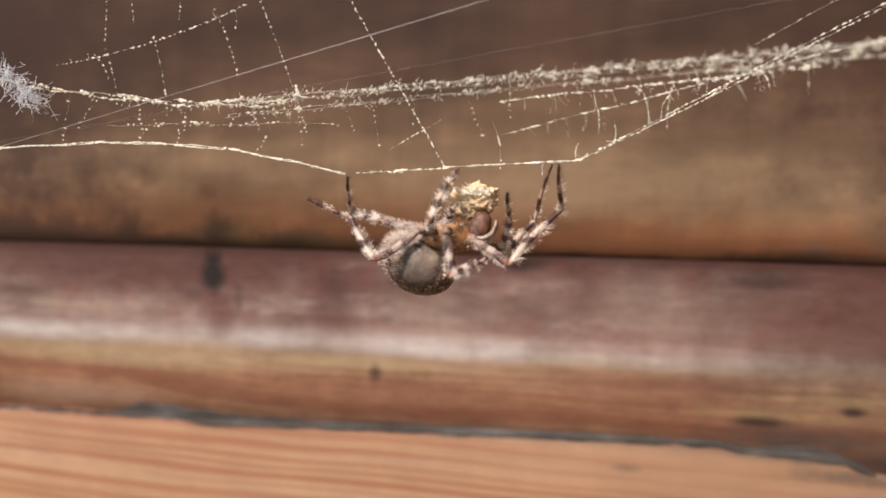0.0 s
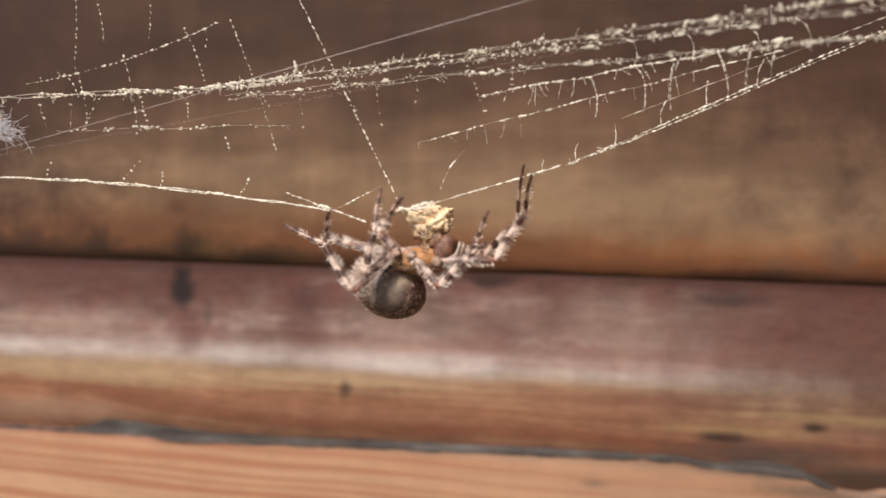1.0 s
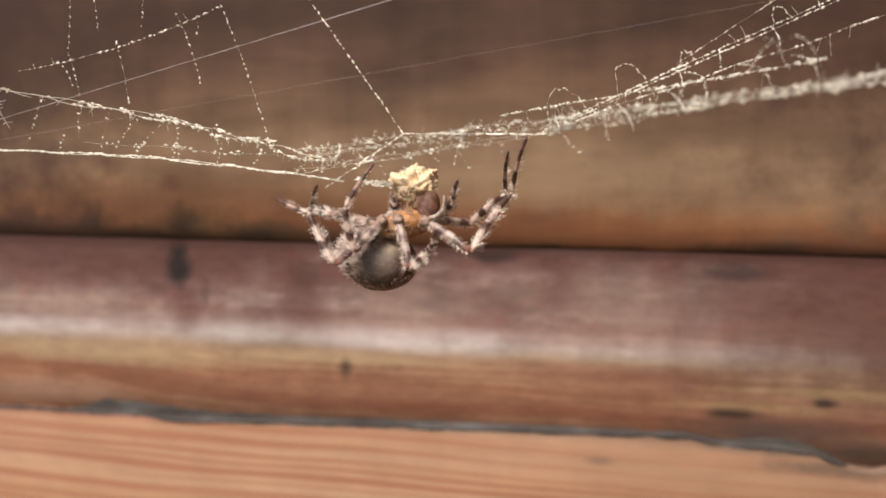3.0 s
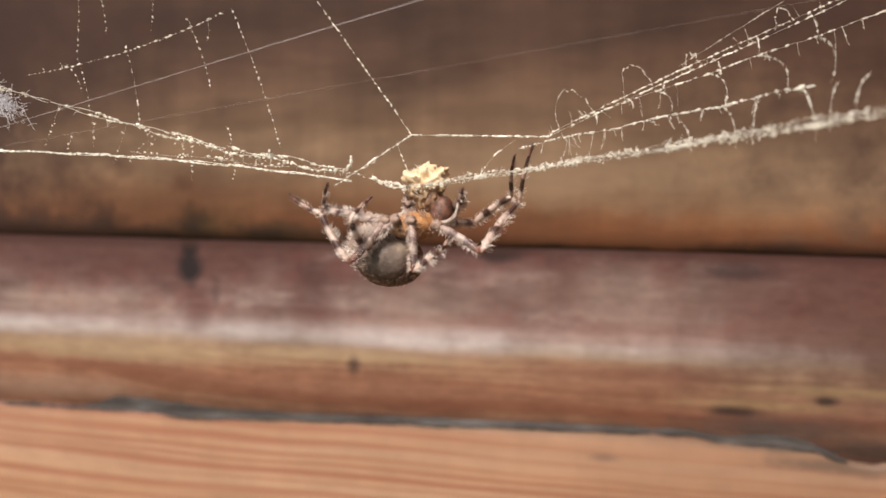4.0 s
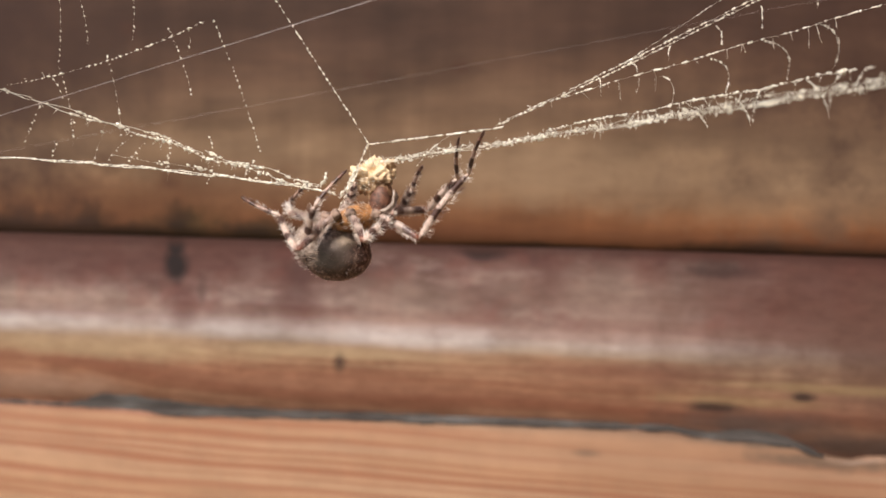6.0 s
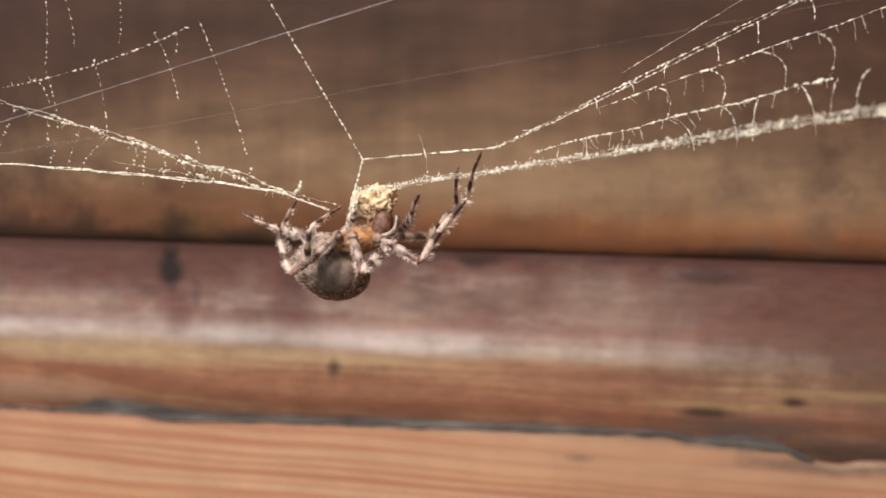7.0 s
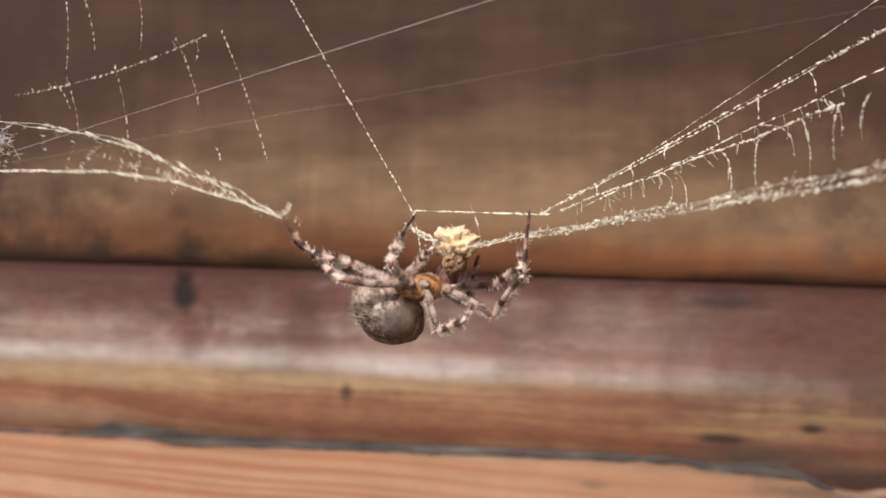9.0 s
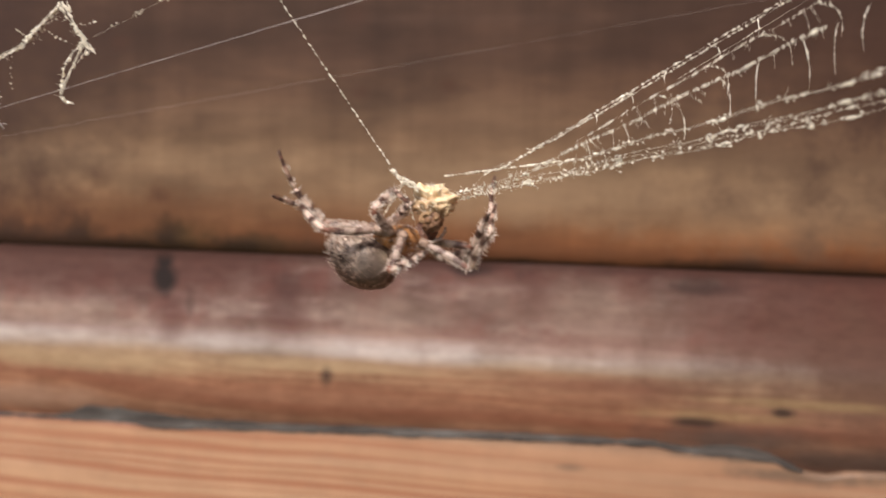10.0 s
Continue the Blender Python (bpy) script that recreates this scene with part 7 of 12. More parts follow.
    walk(SEGMENTS["second_far"][0], [
        (0, pose(0.00480, 0.00260, 0.00060, 22.6, 6.0, 31.8)),
        (0.5, pose(0.00480, 0.00260, 0.00060, 23.1, -0.2, 42.4)),
        (0.733, pose(0.00480, 0.00260, 0.00060, 23.3, 1.8, 53.3)),
        (1, pose(0.00480, 0.00260, 0.00060, 24.0, 4.0, 66.6)),
        (1.5, pose(0.00480, 0.00260, 0.00060, 24.7, 10.2, 72.7)),
        (1.733, pose(0.00480, 0.00260, 0.00060, 24.5, 6.5, 71.0)),
        (2, pose(0.00480, 0.00260, 0.00060, 24.3, 1.9, 68.9)),
        (2.5, pose(0.00480, 0.00260, 0.00060, 24.5, 6.1, 72.2)),
        (3.267, pose(0.00480, 0.00260, 0.00060, 24.5, -5.5, 66.4)),
        (4, pose(0.00480, 0.00260, 0.00060, 25.6, -16.2, 60.9)),
        (4.267, pose(0.00480, 0.00260, 0.00060, 25.8, -5.9, 59.6)),
        (4.5, pose(0.00480, 0.00260, 0.00060, 25.8, 2.6, 58.7)),
        (4.733, pose(0.00480, 0.00260, 0.00060, 25.8, -3.2, 59.0)),
        (5, pose(0.00480, 0.00260, 0.00060, 25.8, -10.3, 59.5)),
        (5.267, pose(0.00480, 0.00260, 0.00060, 27.2, -8.3, 50.9)),
        (5.5, pose(0.00480, 0.00260, 0.00060, 28.0, -6.5, 44.0)),
        (6.267, pose(0.00480, 0.00260, 0.00060, 28.2, -9.7, 42.6)),
        (7, pose(0.00480, 0.00260, 0.00060, 28.5, -12.6, 41.4)),
        (7.5, pose(0.00480, 0.00260, 0.00060, 29.4, -17.4, 37.7)),
        (7.667, pose(0.00480, 0.00260, 0.00060, 32.5, -15.4, 26.8)),
        (7.833, pose(0.00480, 0.00260, 0.00060, 36.9, -10.4, 7.3)),
        (8, pose(0.00480, 0.00260, 0.00060, 38.5, -7.1, -3.0)),
        (8.267, pose(0.00480, 0.00260, 0.00060, 38.4, 4.0, -1.5)),
        (8.5, pose(0.00480, 0.00260, 0.00060, 38.6, 13.1, -0.3)),
        (8.733, pose(0.00480, 0.00260, 0.00060, 36.4, 18.2, -8.5)),
        (9, pose(0.00480, 0.00260, 0.00060, 32.6, 23.9, -19.2)),
        (9.267, pose(0.00480, 0.00260, 0.00060, 37.4, 22.1, -6.8)),
        (9.5, pose(0.00480, 0.00260, 0.00060, 40.9, 19.9, 2.9)),
        (10, pose(0.00480, 0.00260, 0.00060, 34.9, 12.9, -18.2)),
    ])
    walk(SEGMENTS["second_far"][1], [
        (0, pose(0.01052, 0.00614, -0.00011, 63.7, -82.5, -62.9)),
        (0.5, pose(0.00979, 0.00716, 0.00062, 11.7, -67.1, -9.7)),
        (0.733, pose(0.00884, 0.00802, 0.00039, 5.3, -62.2, -2.7)),
        (1, pose(0.00747, 0.00879, 0.00012, 0.3, -55.8, 3.3)),
        (1.5, pose(0.00678, 0.00895, -0.00059, 4.1, -43.3, -1.7)),
        (1.733, pose(0.00699, 0.00895, -0.00016, 10.3, -45.6, -10.7)),
        (2, pose(0.00723, 0.00891, 0.00037, 18.9, -47.4, -22.5)),
        (2.5, pose(0.00686, 0.00900, -0.00011, 28.1, -34.6, -36.3)),
        (3.267, pose(0.00749, 0.00877, 0.00125, 36.5, -31.8, -51.6)),
        (4, pose(0.00796, 0.00827, 0.00249, 43.0, -27.6, -64.8)),
        (4.267, pose(0.00820, 0.00840, 0.00129, 37.6, -38.6, -55.0)),
        (4.5, pose(0.00831, 0.00837, 0.00029, 30.5, -46.7, -44.5)),
        (4.733, pose(0.00828, 0.00839, 0.00098, 20.8, -46.5, -31.2)),
        (5, pose(0.00818, 0.00833, 0.00181, 9.6, -44.2, -15.5)),
        (5.267, pose(0.00902, 0.00779, 0.00157, 25.6, -42.5, -38.6)),
        (5.5, pose(0.00963, 0.00727, 0.00136, 36.6, -37.9, -55.6)),
        (6.267, pose(0.00970, 0.00712, 0.00173, 42.4, -27.8, -66.1)),
        (7, pose(0.00975, 0.00696, 0.00208, 45.5, -17.8, -74.3)),
        (7.5, pose(0.00990, 0.00654, 0.00263, 48.9, -31.0, -82.4)),
        (7.667, pose(0.01062, 0.00554, 0.00240, 33.0, -43.2, -56.5)),
        (7.833, pose(0.01140, 0.00345, 0.00182, -11.3, -43.1, 5.1)),
        (8, pose(0.01150, 0.00225, 0.00144, -27.1, -30.9, 30.9)),
        (8.267, pose(0.01154, 0.00242, 0.00012, -49.2, -37.6, 69.2)),
        (8.5, pose(0.01139, 0.00256, -0.00093, -68.1, -33.4, 101.2)),
        (8.733, pose(0.01115, 0.00165, -0.00151, -59.5, -41.0, 87.0)),
        (9, pose(0.01064, 0.00057, -0.00214, -44.3, -47.3, 65.4)),
        (9.267, pose(0.01102, 0.00185, -0.00194, -22.4, -37.6, 33.5)),
        (9.5, pose(0.01115, 0.00293, -0.00170, -12.4, -24.8, 14.5)),
        (10, pose(0.01106, 0.00054, -0.00091, -3.5, -27.9, -5.4)),
    ])
    walk(SEGMENTS["second_far"][2], [
        (0, pose(0.01082, 0.00556, 0.00490, 107.0, -41.5, -105.3)),
        (0.5, pose(0.01172, 0.00683, 0.00527, 113.4, -46.7, -114.5)),
        (0.733, pose(0.01119, 0.00791, 0.00486, 99.4, -65.9, -97.9)),
        (1, pose(0.01031, 0.00895, 0.00430, 19.9, -76.2, -15.5)),
        (1.5, pose(0.01045, 0.00884, 0.00287, 17.7, -66.3, -13.2)),
        (1.733, pose(0.01046, 0.00830, 0.00345, 46.6, -63.3, -45.0)),
        (2, pose(0.01039, 0.00760, 0.00409, 68.3, -52.8, -70.4)),
        (2.5, pose(0.01021, 0.00654, 0.00275, 69.6, -37.3, -72.1)),
        (3.267, pose(0.01016, 0.00541, 0.00391, 75.7, -24.8, -83.9)),
        (4, pose(0.00986, 0.00423, 0.00483, 78.6, -12.5, -92.9)),
        (4.267, pose(0.01047, 0.00517, 0.00444, 66.4, -41.6, -67.1)),
        (4.5, pose(0.01078, 0.00594, 0.00397, 34.7, -57.1, -26.6)),
        (4.733, pose(0.01125, 0.00659, 0.00464, 46.7, -45.9, -41.7)),
        (5, pose(0.01167, 0.00737, 0.00533, 53.9, -30.5, -53.3)),
        (5.267, pose(0.01193, 0.00547, 0.00498, 55.9, -31.3, -57.1)),
        (5.5, pose(0.01188, 0.00398, 0.00446, 57.5, -31.8, -60.2)),
        (6.267, pose(0.01151, 0.00303, 0.00409, 60.1, -34.5, -64.9)),
        (7, pose(0.01106, 0.00233, 0.00362, 62.8, -36.8, -69.5)),
        (7.5, pose(0.01048, 0.00226, 0.00523, 67.5, -54.7, -76.1)),
        (7.667, pose(0.01265, 0.00247, 0.00585, 66.6, -53.3, -74.9)),
        (7.833, pose(0.01507, 0.00377, 0.00526, 65.1, -50.5, -73.0)),
        (8, pose(0.01522, 0.00448, 0.00403, 64.4, -49.0, -72.1)),
        (8.267, pose(0.01296, 0.00616, 0.00320, 72.2, -49.0, -82.5)),
        (8.5, pose(0.01057, 0.00670, 0.00184, 78.5, -48.2, -90.8)),
        (8.733, pose(0.01135, 0.00545, 0.00180, 80.6, -50.9, -93.6)),
        (9, pose(0.01206, 0.00368, 0.00157, 83.8, -54.1, -97.6)),
        (9.267, pose(0.01436, 0.00406, 0.00114, 84.1, -52.0, -98.1)),
        (9.5, pose(0.01559, 0.00407, 0.00042, 84.4, -50.2, -98.4)),
        (10, pose(0.01550, 0.00012, 0.00145, 87.5, -40.4, -102.7)),
    ])
    # the prey is turned and pulled at
    walk(prey, [
        (0, pose(-0.01863, 0.12110, 1.49603, -6.0, 5.4, 7.6)),
        (0.5, pose(-0.01759, 0.12110, 1.49691, -6.0, -0.5, 7.6)),
        (1, pose(-0.02100, 0.12110, 1.49520, -6.0, -0.5, 7.6)),
        (1.5, pose(-0.02421, 0.12110, 1.49592, -6.0, -3.5, 7.6)),
        (2, pose(-0.02525, 0.12110, 1.49553, -6.0, -0.5, 7.6)),
        (2.5, pose(-0.02404, 0.12110, 1.49658, -6.0, -0.5, 7.6)),
        (4, pose(-0.02275, 0.12110, 1.49753, -6.0, -0.5, 7.6)),
        (4.5, pose(-0.02748, 0.12110, 1.49808, -6.0, -6.5, 7.6)),
        (5, pose(-0.02885, 0.12110, 1.49761, -6.0, -3.5, 7.6)),
        (5.5, pose(-0.02906, 0.12110, 1.49877, -6.0, -6.5, 7.6)),
        (7, pose(-0.02817, 0.12110, 1.49501, -6.0, -0.5, 7.6)),
        (7.5, pose(-0.02611, 0.12110, 1.49343, -6.0, 5.4, 7.6)),
        (7.9, pose(-0.02815, 0.12090, 1.49542, -6.0, 5.4, 7.6)),
        (7.967, pose(-0.02798, 0.12092, 1.49542, -6.0, 5.4, 7.6)),
        (8, pose(-0.02660, 0.12110, 1.49422, -6.0, 5.4, 7.6)),
        (8.033, pose(-0.02488, 0.12132, 1.49250, -6.0, 5.4, 7.6)),
        (8.1, pose(-0.02351, 0.12150, 1.49155, -6.0, 5.4, 7.6)),
        (8.4, pose(-0.02347, 0.12090, 1.49330, -6.0, 11.3, 7.6)),
        (8.467, pose(-0.02227, 0.12106, 1.49227, -6.0, 11.3, 7.6)),
        (8.5, pose(-0.02193, 0.12110, 1.49089, -6.0, 11.3, 7.6)),
        (8.533, pose(-0.02167, 0.12113, 1.48986, -6.0, 11.3, 7.6)),
        (8.6, pose(-0.02158, 0.12114, 1.48934, -6.0, 11.3, 7.6)),
        (9, pose(-0.01731, 0.12110, 1.49256, -6.0, 17.3, 7.6)),
        (9.5, pose(-0.01489, 0.12110, 1.49502, -6.0, 22.0, 7.6)),
        (10, pose(-0.01788, 0.12110, 1.49702, -6.0, 22.0, 7.6)),
    ])
    # the web, strand by strand
    walk(WEB["long_line"], [
        (0, pose(-0.12232, 0.11398, 1.49682, -6.4, -17.7, 14.9)),
        (0.5, pose(-0.11944, 0.11453, 1.49844, -6.4, -17.9, 15.1)),
        (1, pose(-0.11633, 0.11497, 1.49874, -6.4, -17.7, 14.6)),
        (1.5, pose(-0.10433, 0.11661, 1.49929, -6.5, -20.1, 17.0)),
        (2, pose(-0.10091, 0.11723, 1.50089, -6.5, -20.3, 18.1)),
        (2.5, pose(-0.10803, 0.11620, 1.49997, -6.4, -19.1, 16.9)),
        (4, pose(-0.11656, 0.11493, 1.49860, -6.4, -18.2, 15.7)),
        (4.5, pose(-0.11051, 0.11598, 1.50103, -6.4, -19.5, 17.2)),
        (5, pose(-0.11460, 0.11539, 1.50049, -6.4, -19.0, 16.0)),
        (5.5, pose(-0.11330, 0.11556, 1.50053, -6.4, -19.1, 16.9)),
        (7, pose(-0.11458, 0.11529, 1.49955, -6.4, -19.5, 16.2)),
        (7.5, pose(-0.11302, 0.11551, 1.49964, -6.5, -19.8, 16.6)),
        (8, pose(-0.11542, 0.11514, 1.49919, -6.4, -19.2, 16.0)),
        (8.5, pose(-0.11780, 0.11459, 1.49698, -6.4, -19.4, 15.4)),
        (9, pose(-0.11796, 0.11468, 1.49800, -6.4, -19.4, 15.0)),
        (9.5, pose(-0.11904, 0.11468, 1.49928, -6.4, -18.9, 15.2)),
        (10, pose(-0.11458, 0.11568, 1.50320, -6.4, -19.6, 16.6)),
    ])
    walk(WEB["faint_line"], [
        (0, pose(-0.13423, 0.14875, 1.50468, -6.1, -10.3, 8.6)),
        (0.5, pose(-0.13481, 0.14847, 1.50278, -6.1, -10.7, 8.6)),
        (1, pose(-0.13335, 0.14871, 1.50330, -6.1, -11.2, 8.7)),
        (1.5, pose(-0.12996, 0.14890, 1.50083, -6.1, -11.4, 8.7)),
        (2, pose(-0.12881, 0.14897, 1.50007, -6.1, -11.5, 8.7)),
        (2.5, pose(-0.13016, 0.14894, 1.50151, -6.1, -10.7, 8.6)),
        (4, pose(-0.13339, 0.14844, 1.50072, -6.1, -10.5, 8.6)),
        (4.5, pose(-0.13480, 0.14823, 1.50050, -6.1, -11.2, 8.7)),
        (5, pose(-0.13677, 0.14786, 1.49948, -6.1, -11.3, 8.7)),
        (5.5, pose(-0.13380, 0.14811, 1.49817, -6.1, -11.2, 8.7)),
        (7, pose(-0.13661, 0.14775, 1.49828, -6.1, -11.2, 8.7)),
        (7.5, pose(-0.13719, 0.14780, 1.49944, -6.1, -11.4, 8.7)),
        (8, pose(-0.13633, 0.14773, 1.49770, -6.1, -10.9, 8.7)),
        (8.5, pose(-0.13726, 0.14765, 1.49812, -6.1, -10.8, 8.6)),
        (9, pose(-0.13655, 0.14817, 1.50213, -6.1, -11.0, 8.7)),
        (9.5, pose(-0.13713, 0.14808, 1.50203, -6.1, -11.3, 8.7)),
        (10, pose(-0.13621, 0.14833, 1.50318, -6.1, -11.7, 8.8)),
    ])
    walk(WEB["dotted"], [
        (0, pose(-0.02347, 0.12240, 1.50125, 11.1, -58.3, 170.4)),
        (0.5, pose(-0.02452, 0.12196, 1.49841, 11.5, -59.3, 170.6)),
        (1, pose(-0.02543, 0.12167, 1.49682, 12.2, -61.2, 170.1)),
        (1.5, pose(-0.02557, 0.12234, 1.50333, 9.9, -54.0, 171.8)),
        (2, pose(-0.02633, 0.12226, 1.50356, 9.7, -53.2, 171.6)),
        (2.5, pose(-0.02520, 0.12254, 1.50472, 9.7, -52.9, 171.7)),
        (4, pose(-0.02545, 0.12255, 1.50514, 9.6, -52.7, 172.2)),
        (4.5, pose(-0.02898, 0.12205, 1.50479, 9.9, -54.0, 171.3)),
        (5, pose(-0.03035, 0.12190, 1.50515, 10.1, -54.5, 171.9)),
        (5.5, pose(-0.03010, 0.12183, 1.50416, 10.0, -54.5, 171.3)),
        (7, pose(-0.03036, 0.12158, 1.50214, 10.7, -56.8, 171.2)),
        (7.5, pose(-0.03037, 0.12132, 1.49971, 11.4, -59.1, 170.0)),
        (8, pose(-0.02902, 0.12158, 1.50042, 10.7, -56.6, 171.8)),
        (8.5, pose(-0.02527, 0.12204, 1.50013, 9.8, -53.1, 174.1)),
        (9, pose(-0.02440, 0.12190, 1.49775, 11.1, -57.9, 172.4)),
        (9.5, pose(-0.02063, 0.12232, 1.49697, 10.7, -56.3, 173.2)),
        (10, pose(-0.02322, 0.12229, 1.49996, 10.0, -53.8, 173.8)),
    ])
    walk(WEB["low_0"], [
        (0, pose(-0.09658, 0.11304, 1.50374, -6.0, -3.2, 7.8)),
        (0.5, pose(-0.09624, 0.11303, 1.50323, -6.0, -0.3, 7.5)),
        (1, pose(-0.09419, 0.11309, 1.50128, -6.0, 0.3, 7.5)),
        (1.5, pose(-0.09013, 0.11360, 1.50109, -6.0, 0.3, 7.5)),
        (2, pose(-0.08957, 0.11364, 1.50073, -6.0, -0.6, 7.6)),
        (2.5, pose(-0.08759, 0.11401, 1.50181, -6.0, 1.8, 7.3)),
        (4, pose(-0.09110, 0.11358, 1.50208, -6.0, 1.8, 7.3)),
        (4.5, pose(-0.09054, 0.11362, 1.50179, -6.0, 1.3, 7.4)),
        (5, pose(-0.09323, 0.11323, 1.50140, -6.0, 0.9, 7.4)),
        (5.5, pose(-0.09199, 0.11334, 1.50094, -6.0, 1.4, 7.4)),
        (7, pose(-0.09213, 0.11329, 1.50060, -6.0, 2.3, 7.3)),
        (7.5, pose(-0.09435, 0.11313, 1.50183, -6.0, 1.4, 7.3)),
        (8, pose(-0.09238, 0.11323, 1.50035, -6.0, 3.5, 7.1)),
        (8.5, pose(-0.09997, 0.11235, 1.50147, -6.0, 1.3, 7.4)),
        (9, pose(-0.10243, 0.11221, 1.50318, -6.0, -0.5, 7.6)),
        (9.1, pose(-0.11635, 0.11057, 1.50509, -6.1, -10.7, 8.6)),
        (9.2, pose(-0.11027, 0.11141, 1.50547, -6.4, -19.5, 9.6)),
        (9.5, pose(-0.10981, 0.11160, 1.50667, -6.3, -18.0, 9.5)),
        (10, pose(-0.11142, 0.11162, 1.50880, -6.4, -20.5, 9.8)),
    ])
    walk(WEB["low_1"], [
        (0, pose(-0.08669, 0.11440, 1.50430, -6.0, -3.3, 7.8)),
        (0.5, pose(-0.08643, 0.11432, 1.50328, -6.0, 0.3, 7.5)),
        (1, pose(-0.08454, 0.11435, 1.50122, -6.0, 1.8, 7.3)),
        (1.5, pose(-0.08131, 0.11476, 1.50105, -6.0, 2.1, 7.3)),
        (2, pose(-0.08100, 0.11478, 1.50082, -6.0, 1.3, 7.4)),
        (2.5, pose(-0.07860, 0.11517, 1.50153, -6.0, 2.3, 7.3)),
        (4, pose(-0.08151, 0.11481, 1.50177, -6.0, 2.1, 7.3)),
        (4.5, pose(-0.08127, 0.11482, 1.50158, -6.0, 2.8, 7.2)),
        (5, pose(-0.08364, 0.11447, 1.50124, -6.0, 1.6, 7.3)),
        (5.5, pose(-0.08253, 0.11456, 1.50071, -6.0, 2.8, 7.2)),
        (7, pose(-0.08253, 0.11451, 1.50022, -6.0, 4.0, 7.1)),
        (7.5, pose(-0.08487, 0.11435, 1.50159, -6.0, 5.0, 7.0)),
        (8, pose(-0.08278, 0.11443, 1.49976, -6.0, 5.0, 7.0)),
        (8.5, pose(-0.09018, 0.11361, 1.50124, -6.0, 4.9, 7.0)),
        (9, pose(-0.09260, 0.11351, 1.50327, -6.0, -0.1, 7.5)),
        (9.1, pose(-0.10670, 0.11204, 1.50693, -6.1, -10.7, 8.6)),
        (9.2, pose(-0.10108, 0.11297, 1.50877, -6.4, -19.5, 9.6)),
        (9.5, pose(-0.10047, 0.11316, 1.50974, -6.3, -18.7, 9.5)),
        (10, pose(-0.10246, 0.11316, 1.51220, -6.5, -21.6, 9.9)),
    ])
    walk(WEB["low_2"], [
        (0, pose(-0.07689, 0.11575, 1.50487, -6.0, 1.3, 7.4)),
        (0.5, pose(-0.07669, 0.11560, 1.50323, -6.0, 4.5, 7.0)),
        (1, pose(-0.07492, 0.11559, 1.50092, -6.0, 3.9, 7.1)),
        (1.5, pose(-0.07248, 0.11589, 1.50073, -6.0, 3.3, 7.1)),
        (2, pose(-0.07240, 0.11589, 1.50062, -6.0, 3.1, 7.2)),
        (2.5, pose(-0.06964, 0.11631, 1.50117, -6.0, 2.7, 7.2)),
        (4, pose(-0.07198, 0.11603, 1.50142, -6.0, 3.4, 7.1)),
        (4.5, pose(-0.07199, 0.11599, 1.50112, -6.0, 2.8, 7.2)),
        (5, pose(-0.07405, 0.11571, 1.50096, -6.0, 1.9, 7.3)),
        (5.5, pose(-0.07309, 0.11576, 1.50024, -6.0, 3.2, 7.2)),
        (7, pose(-0.07294, 0.11570, 1.49954, -6.0, 4.1, 7.1)),
        (7.5, pose(-0.07542, 0.11550, 1.50076, -6.0, 5.1, 7.0)),
        (8, pose(-0.07322, 0.11560, 1.49891, -6.0, 5.5, 6.9)),
        (8.5, pose(-0.08045, 0.11480, 1.50040, -6.0, 6.0, 6.9)),
        (9, pose(-0.08279, 0.11480, 1.50329, -6.0, -0.0, 7.5)),
        (9.1, pose(-0.09707, 0.11350, 1.50877, -6.6, -24.1, 10.2)),
        (9.2, pose(-0.09190, 0.11453, 1.51206, -6.5, -22.6, 10.0)),
        (9.5, pose(-0.09120, 0.11472, 1.51291, -6.7, -26.4, 10.5)),
        (10, pose(-0.09357, 0.11471, 1.51576, -6.8, -28.7, 10.8)),
    ])
    walk(WEB["low_3"], [
        (0, pose(-0.06717, 0.11700, 1.50465, -6.0, 4.0, 7.1)),
        (0.5, pose(-0.06701, 0.11679, 1.50246, -6.0, 4.6, 7.0)),
        (1, pose(-0.06534, 0.11678, 1.50027, -6.0, 5.1, 7.0)),
        (1.5, pose(-0.06364, 0.11700, 1.50021, -6.0, 5.2, 6.9)),
        (2, pose(-0.06378, 0.11697, 1.50014, -6.0, 4.8, 7.0)),
        (2.5, pose(-0.06070, 0.11744, 1.50074, -6.0, 5.7, 6.9)),
        (4, pose(-0.06250, 0.11721, 1.50084, -6.0, 4.7, 7.0)),
        (4.5, pose(-0.06272, 0.11717, 1.50066, -6.0, 5.5, 6.9)),
        (5, pose(-0.06448, 0.11693, 1.50064, -6.0, 4.6, 7.0)),
        (5.5, pose(-0.06366, 0.11694, 1.49971, -6.0, 6.3, 6.8)),
        (7, pose(-0.06336, 0.11689, 1.49885, -6.0, 4.7, 7.0)),
        (7.5, pose(-0.06597, 0.11666, 1.49992, -6.0, 5.2, 6.9)),
        (8, pose(-0.06370, 0.11675, 1.49798, -6.0, 7.0, 6.8)),
        (8.5, pose(-0.07078, 0.11597, 1.49938, -6.1, 8.2, 6.6)),
        (9, pose(-0.07302, 0.11609, 1.50330, -6.0, 7.3, 6.7)),
        (9.1, pose(-0.08840, 0.11506, 1.51271, -7.1, -32.1, 11.3)),
        (9.2, pose(-0.08294, 0.11611, 1.51584, -8.5, -45.0, 13.5)),
        (9.5, pose(-0.08254, 0.11632, 1.51729, -8.6, -45.6, 13.7)),
        (10, pose(-0.08525, 0.11629, 1.52040, -9.4, -50.2, 14.8)),
    ])
